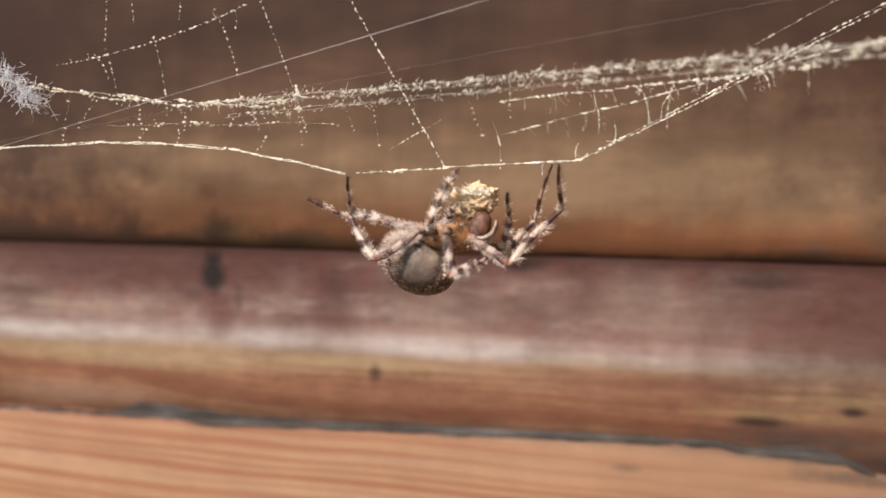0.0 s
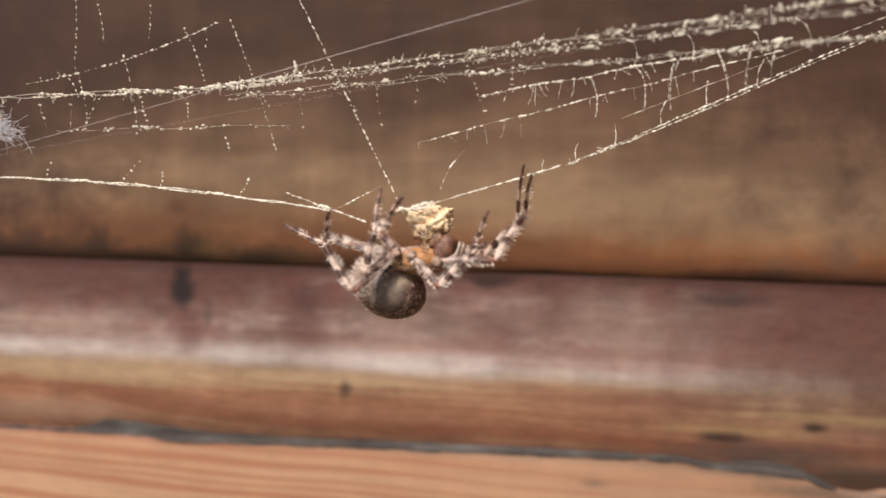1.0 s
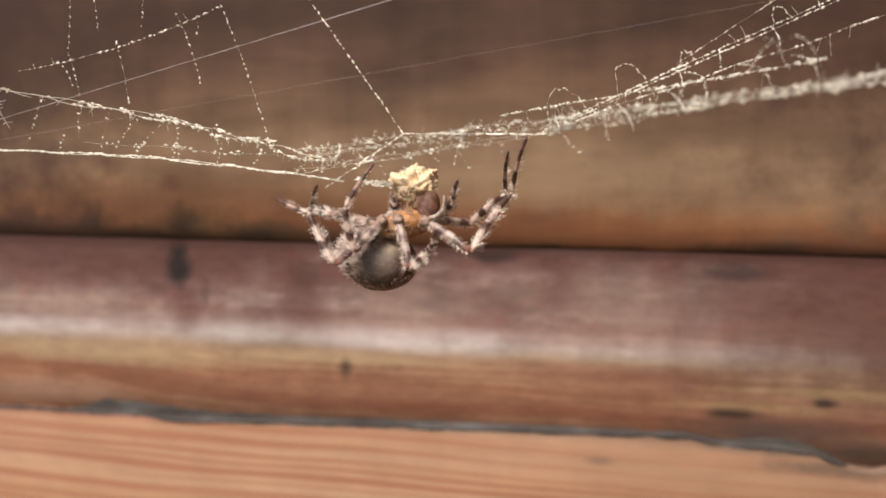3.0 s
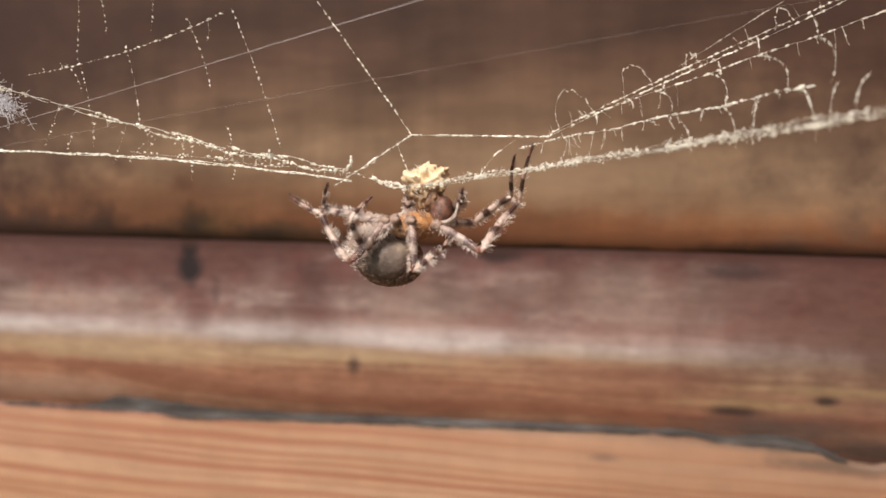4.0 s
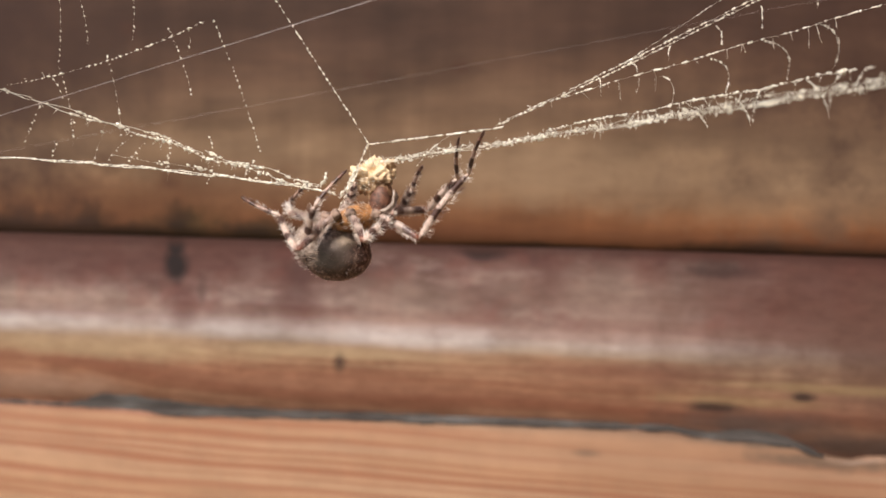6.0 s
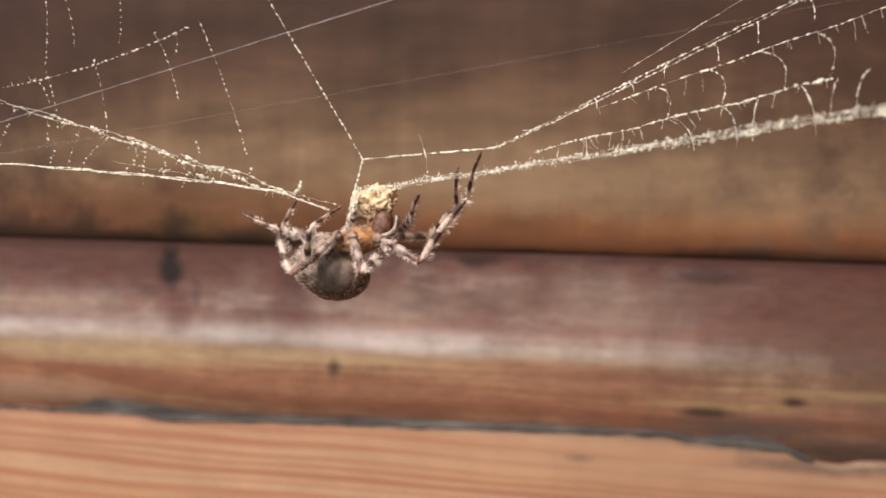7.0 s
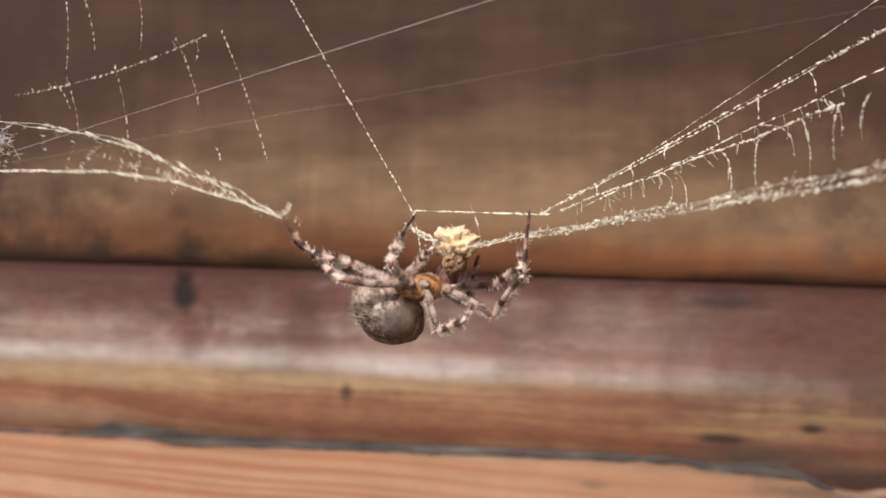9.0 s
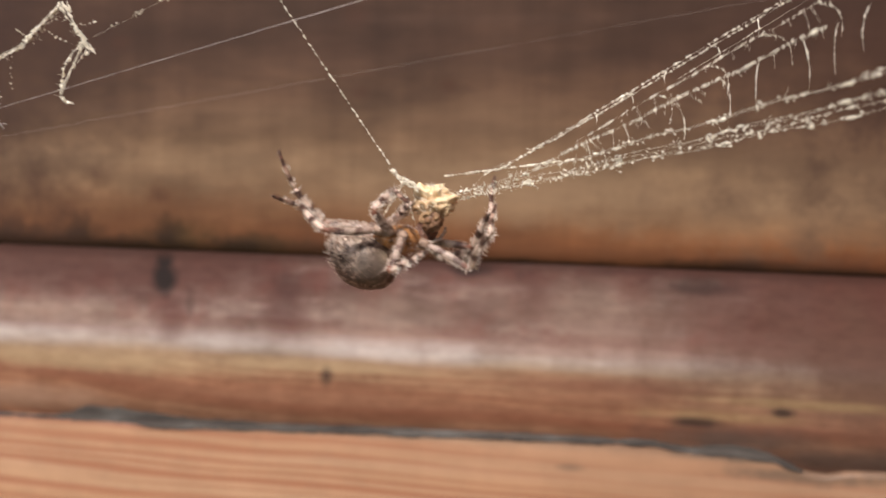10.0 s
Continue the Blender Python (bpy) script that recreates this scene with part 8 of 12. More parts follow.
    walk(WEB["low_4"], [
        (0, pose(-0.05753, 0.11820, 1.50397, -6.1, 10.2, 6.4)),
        (0.5, pose(-0.05741, 0.11797, 1.50168, -6.1, 9.8, 6.5)),
        (1, pose(-0.05581, 0.11794, 1.49941, -6.0, 6.6, 6.8)),
        (1.5, pose(-0.05480, 0.11807, 1.49940, -6.1, 7.5, 6.7)),
        (2, pose(-0.05514, 0.11803, 1.49942, -6.0, 6.8, 6.8)),
        (2.5, pose(-0.05181, 0.11852, 1.49986, -6.0, 6.5, 6.8)),
        (4, pose(-0.05309, 0.11837, 1.50006, -6.0, 6.1, 6.9)),
        (4.5, pose(-0.05347, 0.11829, 1.49977, -6.0, 5.6, 6.9)),
        (5, pose(-0.05494, 0.11811, 1.49987, -6.0, 5.3, 6.9)),
        (5.5, pose(-0.05428, 0.11807, 1.49867, -6.0, 6.3, 6.8)),
        (7, pose(-0.05380, 0.11806, 1.49806, -6.0, 6.9, 6.8)),
        (7.5, pose(-0.05654, 0.11781, 1.49905, -6.0, 7.2, 6.7)),
        (8, pose(-0.05422, 0.11788, 1.49680, -6.1, 8.9, 6.6)),
        (8.5, pose(-0.06119, 0.11709, 1.49799, -6.2, 15.0, 5.9)),
        (9, pose(-0.06333, 0.11723, 1.50204, -6.2, 15.2, 5.9)),
        (9.1, pose(-0.08026, 0.11669, 1.51793, -6.0, -2.4, 7.8)),
        (9.2, pose(-0.07622, 0.11773, 1.52276, -7.9, 40.7, 2.3)),
        (9.5, pose(-0.07584, 0.11795, 1.52434, -10.0, 53.0, -0.5)),
        (10, pose(-0.07921, 0.11789, 1.52792, -11.0, 56.9, -1.8)),
    ])
    walk(WEB["low_5"], [
        (0, pose(-0.04811, 0.11926, 1.50227, -6.1, 12.3, 6.2)),
        (0.5, pose(-0.04796, 0.11904, 1.50004, -6.1, 10.9, 6.3)),
        (1, pose(-0.04633, 0.11907, 1.49831, -6.0, 7.1, 6.7)),
        (1.5, pose(-0.04598, 0.11911, 1.49823, -6.1, 9.5, 6.5)),
        (2, pose(-0.04650, 0.11906, 1.49837, -6.1, 10.8, 6.4)),
        (2.5, pose(-0.04295, 0.11958, 1.49884, -6.1, 7.6, 6.7)),
        (4, pose(-0.04374, 0.11949, 1.49905, -6.0, 6.9, 6.8)),
        (4.5, pose(-0.04422, 0.11941, 1.49886, -6.0, 6.5, 6.8)),
        (5, pose(-0.04542, 0.11927, 1.49898, -6.2, 13.2, 6.1)),
        (5.5, pose(-0.04491, 0.11919, 1.49763, -6.0, 6.3, 6.8)),
        (7, pose(-0.04429, 0.11919, 1.49690, -6.3, 17.7, 5.6)),
        (7.5, pose(-0.04715, 0.11892, 1.49784, -6.5, 22.8, 5.0)),
        (8, pose(-0.04481, 0.11896, 1.49532, -6.1, 12.1, 6.2)),
        (8.5, pose(-0.05187, 0.11805, 1.49548, -6.3, 16.9, 5.7)),
        (9, pose(-0.05393, 0.11820, 1.49948, -6.3, 18.8, 5.4)),
        (9.1, pose(-0.07212, 0.11780, 1.51828, -12.4, 60.9, -3.4)),
        (9.2, pose(-0.07146, 0.11793, 1.51867, -165.7, 65.0, -159.4)),
        (9.5, pose(-0.07160, 0.11791, 1.51871, -167.8, 60.2, -161.9)),
        (10, pose(-0.07527, 0.11776, 1.52188, -163.2, 68.8, -156.8)),
    ])
    walk(WEB["high_0"], [
        (0, pose(-0.10621, 0.11361, 1.51632, -6.0, 7.2, 6.7)),
        (0.5, pose(-0.10400, 0.11375, 1.51491, -6.0, 1.4, 7.4)),
        (1, pose(-0.10129, 0.11394, 1.51333, -6.0, -3.6, 7.9)),
        (1.5, pose(-0.09192, 0.11506, 1.51224, -6.0, 2.7, 7.2)),
        (2, pose(-0.08709, 0.11552, 1.51065, -6.0, 4.5, 7.0)),
        (2.5, pose(-0.08930, 0.11536, 1.51184, -6.1, 8.5, 6.6)),
        (4, pose(-0.09142, 0.11513, 1.51227, -6.2, 15.3, 5.9)),
        (4.5, pose(-0.09037, 0.11520, 1.51166, -6.2, 14.5, 5.9)),
        (5, pose(-0.09380, 0.11483, 1.51243, -6.2, 16.0, 5.8)),
        (5.5, pose(-0.09227, 0.11503, 1.51244, -6.2, 16.0, 5.8)),
        (7, pose(-0.09689, 0.11448, 1.51296, -6.3, 17.1, 5.6)),
        (7.5, pose(-0.09847, 0.11422, 1.51253, -6.1, 12.5, 6.2)),
        (8, pose(-0.09464, 0.11460, 1.51131, -6.2, 15.7, 5.8)),
        (8.5, pose(-0.09840, 0.11410, 1.51124, -6.1, 11.2, 6.3)),
        (9, pose(-0.10168, 0.11373, 1.51182, -6.0, 3.0, 7.2)),
        (9.1, pose(-0.11747, 0.11128, 1.50832, -6.1, -9.5, 8.5)),
        (9.2, pose(-0.10998, 0.11200, 1.50587, -6.4, -19.5, 9.6)),
        (9.5, pose(-0.10998, 0.11211, 1.50691, -6.3, -18.0, 9.5)),
        (10, pose(-0.11169, 0.11211, 1.50902, -6.4, -20.5, 9.8)),
    ])
    walk(WEB["high_1"], [
        (0, pose(-0.09619, 0.11479, 1.51506, -6.1, 10.1, 6.4)),
        (0.5, pose(-0.09409, 0.11503, 1.51467, -6.0, 1.4, 7.4)),
        (1, pose(-0.09159, 0.11528, 1.51394, -6.0, -3.3, 7.8)),
        (1.5, pose(-0.08307, 0.11618, 1.51182, -6.0, 2.0, 7.3)),
        (2, pose(-0.07849, 0.11658, 1.50997, -6.0, 4.0, 7.1)),
        (2.5, pose(-0.08035, 0.11639, 1.51049, -6.0, 7.2, 6.7)),
        (4, pose(-0.08209, 0.11608, 1.50971, -6.2, 15.0, 5.9)),
        (4.5, pose(-0.08132, 0.11614, 1.50930, -6.2, 14.6, 5.9)),
        (5, pose(-0.08447, 0.11577, 1.50974, -6.2, 15.8, 5.8)),
        (5.5, pose(-0.08311, 0.11596, 1.50980, -6.3, 16.5, 5.7)),
        (7, pose(-0.08761, 0.11540, 1.51009, -6.2, 15.6, 5.8)),
        (7.5, pose(-0.08914, 0.11523, 1.51045, -6.2, 14.2, 6.0)),
        (8, pose(-0.08529, 0.11555, 1.50867, -6.2, 15.7, 5.8)),
        (8.5, pose(-0.08871, 0.11517, 1.50931, -6.2, 13.5, 6.1)),
        (9, pose(-0.09178, 0.11498, 1.51130, -6.0, 6.2, 6.9)),
        (9.1, pose(-0.10772, 0.11273, 1.50996, -6.1, -9.5, 8.5)),
        (9.2, pose(-0.10075, 0.11357, 1.50919, -6.4, -19.6, 9.6)),
        (9.5, pose(-0.10061, 0.11367, 1.50999, -6.3, -18.8, 9.6)),
        (10, pose(-0.10271, 0.11366, 1.51243, -6.5, -21.6, 9.9)),
    ])
    walk(WEB["high_2"], [
        (0, pose(-0.08633, 0.11590, 1.51329, -6.0, 7.3, 6.7)),
        (0.5, pose(-0.08424, 0.11630, 1.51443, -6.0, 1.5, 7.3)),
        (1, pose(-0.08191, 0.11661, 1.51450, -6.0, -3.2, 7.8)),
        (1.5, pose(-0.07419, 0.11731, 1.51150, -6.0, 2.4, 7.2)),
        (2, pose(-0.06986, 0.11766, 1.50937, -6.0, 3.9, 7.1)),
        (2.5, pose(-0.07140, 0.11745, 1.50935, -6.0, 7.3, 6.7)),
        (4, pose(-0.07281, 0.11704, 1.50720, -6.2, 14.8, 5.9)),
        (4.5, pose(-0.07227, 0.11708, 1.50694, -6.2, 14.8, 5.9)),
        (5, pose(-0.07515, 0.11672, 1.50708, -6.2, 13.8, 6.0)),
        (5.5, pose(-0.07398, 0.11687, 1.50708, -6.2, 15.2, 5.9)),
        (7, pose(-0.07827, 0.11635, 1.50747, -6.2, 16.0, 5.8)),
        (7.5, pose(-0.07987, 0.11620, 1.50809, -6.2, 14.6, 5.9)),
        (8, pose(-0.07597, 0.11650, 1.50604, -6.3, 17.3, 5.6)),
        (8.5, pose(-0.07914, 0.11618, 1.50700, -6.2, 16.1, 5.8)),
        (9, pose(-0.08193, 0.11616, 1.51023, -6.1, 11.0, 6.3)),
        (9.1, pose(-0.09800, 0.11419, 1.51159, -6.4, -19.9, 9.7)),
        (9.2, pose(-0.09154, 0.11513, 1.51251, -6.6, -24.0, 10.2)),
        (9.5, pose(-0.09131, 0.11524, 1.51321, -6.8, -27.3, 10.6)),
        (10, pose(-0.09378, 0.11521, 1.51602, -6.9, -28.9, 10.8)),
    ])
    walk(WEB["high_3"], [
        (0, pose(-0.07651, 0.11706, 1.51203, -6.0, 4.1, 7.1)),
        (0.5, pose(-0.07445, 0.11756, 1.51416, -6.0, -0.0, 7.5)),
        (1, pose(-0.07226, 0.11794, 1.51504, -6.0, -3.8, 7.9)),
        (1.5, pose(-0.06530, 0.11844, 1.51112, -6.0, 5.5, 6.9)),
        (2, pose(-0.06120, 0.11873, 1.50877, -6.0, 2.2, 7.3)),
        (2.5, pose(-0.06247, 0.11850, 1.50819, -6.1, 8.6, 6.6)),
        (4, pose(-0.06356, 0.11800, 1.50474, -6.1, 12.5, 6.2)),
        (4.5, pose(-0.06323, 0.11802, 1.50455, -6.2, 15.4, 5.8)),
        (5, pose(-0.06576, 0.11771, 1.50477, -6.2, 14.5, 5.9)),
        (5.5, pose(-0.06481, 0.11781, 1.50458, -6.3, 17.6, 5.6)),
        (7, pose(-0.06896, 0.11729, 1.50478, -6.3, 16.4, 5.7)),
        (7.5, pose(-0.07063, 0.11716, 1.50566, -6.2, 14.6, 5.9)),
        (8, pose(-0.06675, 0.11741, 1.50314, -6.4, 19.5, 5.4)),
        (8.5, pose(-0.06972, 0.11713, 1.50426, -6.5, 22.8, 5.0)),
        (9, pose(-0.07223, 0.11724, 1.50834, -6.4, 20.7, 5.2)),
        (9.1, pose(-0.08895, 0.11573, 1.51492, -6.7, -26.8, 10.5)),
        (9.2, pose(-0.08266, 0.11673, 1.51653, -8.5, -45.0, 13.5)),
        (9.5, pose(-0.08268, 0.11686, 1.51773, -8.4, -44.4, 13.4)),
        (10, pose(-0.08544, 0.11681, 1.52071, -9.2, -49.1, 14.5)),
    ])
    walk(WEB["high_4"], [
        (0, pose(-0.06674, 0.11827, 1.51133, -6.0, 2.1, 7.3)),
        (0.5, pose(-0.06474, 0.11884, 1.51417, -6.0, -1.6, 7.7)),
        (1, pose(-0.06265, 0.11927, 1.51568, -6.0, -4.7, 8.0)),
        (1.5, pose(-0.05643, 0.11952, 1.51026, -6.0, 1.3, 7.4)),
        (2, pose(-0.05249, 0.11984, 1.50844, -6.0, 1.7, 7.3)),
        (2.5, pose(-0.05360, 0.11953, 1.50683, -6.2, 13.5, 6.1)),
        (4, pose(-0.05427, 0.11900, 1.50267, -6.1, 10.6, 6.4)),
        (4.5, pose(-0.05422, 0.11894, 1.50205, -6.2, 14.7, 5.9)),
        (5, pose(-0.05642, 0.11868, 1.50235, -6.2, 15.1, 5.9)),
        (5.5, pose(-0.05576, 0.11870, 1.50170, -6.3, 16.3, 5.7)),
        (7, pose(-0.05968, 0.11822, 1.50203, -6.3, 17.2, 5.6)),
        (7.5, pose(-0.06140, 0.11812, 1.50324, -6.3, 17.1, 5.7)),
        (8, pose(-0.05768, 0.11826, 1.49991, -6.4, 20.6, 5.2)),
        (8.5, pose(-0.06072, 0.11792, 1.50046, -6.6, 24.3, 4.8)),
        (9, pose(-0.06301, 0.11808, 1.50484, -6.6, 24.8, 4.7)),
        (9.1, pose(-0.08030, 0.11734, 1.51937, -6.0, 1.9, 7.3)),
        (9.2, pose(-0.07588, 0.11836, 1.52349, -9.0, 48.1, 0.8)),
        (9.5, pose(-0.07581, 0.11849, 1.52466, -11.3, 57.9, -2.1)),
        (10, pose(-0.07921, 0.11841, 1.52813, -12.5, 61.1, -3.5)),
    ])
    walk(WEB["high_5"], [
        (0, pose(-0.05706, 0.11951, 1.51097, -6.0, -4.1, 7.9)),
        (0.5, pose(-0.05509, 0.12014, 1.51445, -6.0, -6.2, 8.2)),
        (1, pose(-0.05310, 0.12062, 1.51647, -6.1, -10.4, 8.6)),
        (1.5, pose(-0.04754, 0.12067, 1.51007, -6.0, -4.9, 8.0)),
        (2, pose(-0.04376, 0.12097, 1.50818, -6.0, -1.7, 7.7)),
        (2.5, pose(-0.04487, 0.12045, 1.50473, -6.1, 10.8, 6.4)),
        (4, pose(-0.04498, 0.12004, 1.50093, -6.1, 8.9, 6.6)),
        (4.5, pose(-0.04519, 0.11988, 1.49968, -6.1, 10.6, 6.4)),
        (5, pose(-0.04712, 0.11964, 1.49983, -6.2, 14.0, 6.0)),
        (5.5, pose(-0.04667, 0.11961, 1.49903, -6.2, 13.5, 6.0)),
        (7, pose(-0.05044, 0.11913, 1.49917, -6.3, 17.3, 5.6)),
        (7.5, pose(-0.05228, 0.11902, 1.50043, -6.4, 19.1, 5.4)),
        (8, pose(-0.04870, 0.11908, 1.49653, -6.2, 13.9, 6.0)),
        (8.5, pose(-0.05185, 0.11866, 1.49643, -6.4, 21.3, 5.2)),
        (9, pose(-0.05407, 0.11882, 1.50070, -6.6, 24.8, 4.7)),
        (9.1, pose(-0.07214, 0.11839, 1.51910, -22.2, 74.0, -13.9)),
        (9.2, pose(-0.07129, 0.11842, 1.51837, -167.5, 61.2, -161.5)),
        (9.5, pose(-0.07201, 0.11835, 1.51861, -167.9, 60.1, -162.0)),
        (10, pose(-0.07570, 0.11820, 1.52175, -163.7, 68.1, -157.3)),
    ])
    walk(WEB["slack"], [
        (0, pose(-0.07725, 0.11649, 1.50759, -6.0, -0.9, 7.6)),
        (0.5, pose(-0.07424, 0.11706, 1.50921, -6.0, -2.5, 7.8)),
        (1, pose(-0.08107, 0.11612, 1.50883, -6.0, -2.5, 7.8)),
        (1.5, pose(-0.07430, 0.11669, 1.50577, -6.0, 1.4, 7.3)),
        (2, pose(-0.07076, 0.11706, 1.50486, -6.0, 1.8, 7.3)),
        (2.5, pose(-0.07463, 0.11647, 1.50406, -6.0, 2.9, 7.2)),
        (4, pose(-0.06930, 0.11696, 1.50211, -6.0, 4.9, 7.0)),
        (4.5, pose(-0.06922, 0.11693, 1.50170, -6.0, 6.1, 6.9)),
        (5, pose(-0.07021, 0.11678, 1.50153, -6.0, 5.8, 6.9)),
        (5.5, pose(-0.07121, 0.11664, 1.50148, -6.1, 7.7, 6.7)),
        (7, pose(-0.07017, 0.11675, 1.50118, -6.1, 9.7, 6.5)),
        (7.5, pose(-0.07186, 0.11662, 1.50209, -6.1, 9.1, 6.5)),
        (8, pose(-0.07088, 0.11655, 1.50017, -6.1, 11.3, 6.3)),
        (8.5, pose(-0.07266, 0.11641, 1.50106, -6.2, 15.0, 5.9)),
        (9, pose(-0.07755, 0.11638, 1.50690, -6.3, 17.3, 5.6)),
        (9.1, pose(-0.07168, 0.11806, 1.51542, -6.5, -22.3, 10.0)),
        (9.2, pose(-0.06923, 0.11875, 1.51885, -6.6, -23.7, 10.1)),
        (9.5, pose(-0.07010, 0.11865, 1.51907, -6.5, -23.2, 10.1)),
        (10, pose(-0.07408, 0.11849, 1.52249, -6.9, -28.9, 10.8)),
    ])
    walk(WEB["mid"], [
        (0, pose(-0.02324, 0.12212, 1.50125, 5.9, 3.6, -176.8)),
        (0.5, pose(-0.02444, 0.12162, 1.49798, 5.9, -0.9, -177.8)),
        (1, pose(-0.03147, 0.12043, 1.49547, 5.8, -17.0, 171.4)),
        (1.5, pose(-0.02550, 0.12204, 1.50324, 6.7, 28.3, -175.7)),
        (2, pose(-0.02626, 0.12196, 1.50347, 6.7, 29.9, -175.8)),
        (2.5, pose(-0.02513, 0.12223, 1.50462, 7.1, 35.1, -176.0)),
        (4, pose(-0.02547, 0.12222, 1.50495, 7.0, 33.6, -175.7)),
        (4.5, pose(-0.02899, 0.12172, 1.50460, 10.2, 58.3, 176.9)),
        (5, pose(-0.03027, 0.12159, 1.50496, 11.2, 62.3, 174.5)),
        (5.5, pose(-0.03019, 0.12149, 1.50388, 10.2, 60.0, 172.1)),
        (7, pose(-0.03037, 0.12126, 1.50195, 17.2, 75.1, 168.9)),
        (7.5, pose(-0.03021, 0.12102, 1.49954, 11.1, 61.8, 175.9)),
        (7.9, pose(-0.03023, 0.12109, 1.50127, 15.3, 77.1, 155.0)),
        (7.967, pose(-0.03015, 0.12110, 1.50127, 15.3, 77.1, 155.0)),
        (8, pose(-0.02903, 0.12125, 1.50024, 15.3, 77.1, 155.0)),
        (8.033, pose(-0.02791, 0.12140, 1.49912, 15.3, 77.1, 155.0)),
        (8.1, pose(-0.02697, 0.12152, 1.49869, 15.3, 77.1, 155.0)),
        (8.467, pose(-0.02529, 0.12172, 1.50107, -21.5, 79.7, 47.4)),
        (8.5, pose(-0.02512, 0.12174, 1.49995, -21.5, 79.7, 47.4)),
        (8.533, pose(-0.02495, 0.12176, 1.49883, -21.5, 79.7, 47.4)),
        (8.6, pose(-0.02478, 0.12178, 1.49857, -21.5, 79.7, 47.4)),
        (8.75, pose(-0.02455, 0.12169, 1.49881, 16.2, 72.8, 131.9)),
        (9, pose(-0.02398, 0.12164, 1.49767, 11.1, 62.0, 174.7)),
        (9.5, pose(-0.02058, 0.12200, 1.49679, 9.5, 57.9, 170.1)),
        (10, pose(-0.02316, 0.12199, 1.49987, 10.1, 59.3, 172.3)),
    ])
    walk(WEB["knot"], [
        (0, pose(-0.02374, 0.12238, 1.50142, -6.0, -3.2, 7.8)),
        (0.5, pose(-0.01756, 0.12301, 1.49965, -6.2, -16.2, 9.2)),
        (1, pose(-0.02153, 0.12234, 1.49831, -6.3, -17.3, 9.4)),
        (1.5, pose(-0.02557, 0.12233, 1.50325, -6.0, -7.3, 8.3)),
        (2, pose(-0.02633, 0.12226, 1.50348, -6.1, -7.4, 8.3)),
        (2.5, pose(-0.02520, 0.12254, 1.50472, -6.0, -1.3, 7.6)),
        (4, pose(-0.02544, 0.12254, 1.50505, -6.0, 0.4, 7.5)),
        (4.5, pose(-0.02898, 0.12205, 1.50479, -6.0, -6.6, 8.2)),
        (5, pose(-0.03035, 0.12190, 1.50515, -6.0, -5.5, 8.1)),
        (5.5, pose(-0.03010, 0.12182, 1.50407, -6.1, -8.3, 8.4)),
        (7, pose(-0.03036, 0.12158, 1.50214, -6.0, -5.7, 8.1)),
        (7.5, pose(-0.02994, 0.12140, 1.49990, -6.0, -5.0, 8.0)),
        (7.9, pose(-0.03031, 0.12141, 1.50153, -6.0, -4.4, 8.0)),
        (7.967, pose(-0.03023, 0.12142, 1.50153, -6.0, -4.4, 8.0)),
        (8, pose(-0.02911, 0.12157, 1.50050, -6.0, -4.4, 8.0)),
        (8.033, pose(-0.02799, 0.12172, 1.49938, -6.0, -4.4, 8.0)),
        (8.1, pose(-0.02705, 0.12184, 1.49895, -6.0, -4.4, 8.0)),
        (8.467, pose(-0.02544, 0.12202, 1.50125, -6.1, 9.6, 6.5)),
        (8.5, pose(-0.02527, 0.12204, 1.50013, -6.1, 9.6, 6.5)),
        (8.533, pose(-0.02510, 0.12206, 1.49901, -6.1, 9.6, 6.5)),
        (8.6, pose(-0.02493, 0.12208, 1.49875, -6.1, 9.6, 6.5)),
        (9, pose(-0.02395, 0.12198, 1.49793, -6.0, 0.9, 7.4)),
        (9.5, pose(-0.01925, 0.12240, 1.49609, -6.2, -15.4, 9.2)),
        (10, pose(-0.01666, 0.12330, 1.50131, -6.1, -8.6, 8.4)),
    ])
    walk(WEB["link"], [
        (0, pose(-0.02111, 0.11830, 1.49796, 0.0, 4.6, 0.0)),
        (0.5, pose(-0.01892, 0.11830, 1.49927, 0.0, -19.0, 0.0)),
        (1, pose(-0.02550, 0.11830, 1.49747, 0.0, -10.0, 0.0)),
        (1.5, pose(-0.03252, 0.11830, 1.49633, 0.0, -6.5, 0.0)),
        (2, pose(-0.03372, 0.11830, 1.49643, 0.0, -3.4, 0.0)),
        (2.5, pose(-0.03219, 0.11830, 1.49754, 0.0, 4.3, 0.0)),
        (4, pose(-0.03054, 0.11830, 1.49839, 0.0, 17.2, 0.0)),
        (4.5, pose(-0.03362, 0.11830, 1.49774, 0.0, -22.2, 0.0)),
        (5, pose(-0.03583, 0.11830, 1.49669, 0.0, -32.7, 0.0)),
        (5.5, pose(-0.03503, 0.11830, 1.49661, 0.0, -42.7, 0.0)),
        (7, pose(-0.03168, 0.11830, 1.49275, 0.0, -71.6, 0.0)),
        (7.5, pose(-0.03245, 0.11830, 1.49360, 0.0, -18.9, 0.0)),
        (8, pose(-0.03003, 0.11830, 1.49108, 0.0, -78.0, 0.0)),
        (8.5, pose(-0.02444, 0.11830, 1.49955, 0.0, 79.7, 0.0)),
        (9, pose(-0.02445, 0.11830, 1.49591, 0.0, 33.4, 0.0)),
        (9.5, pose(-0.01934, 0.11830, 1.49918, 0.0, 43.3, 0.0)),
        (10, pose(-0.02418, 0.11830, 1.50196, 0.0, 35.0, 0.0)),
    ])
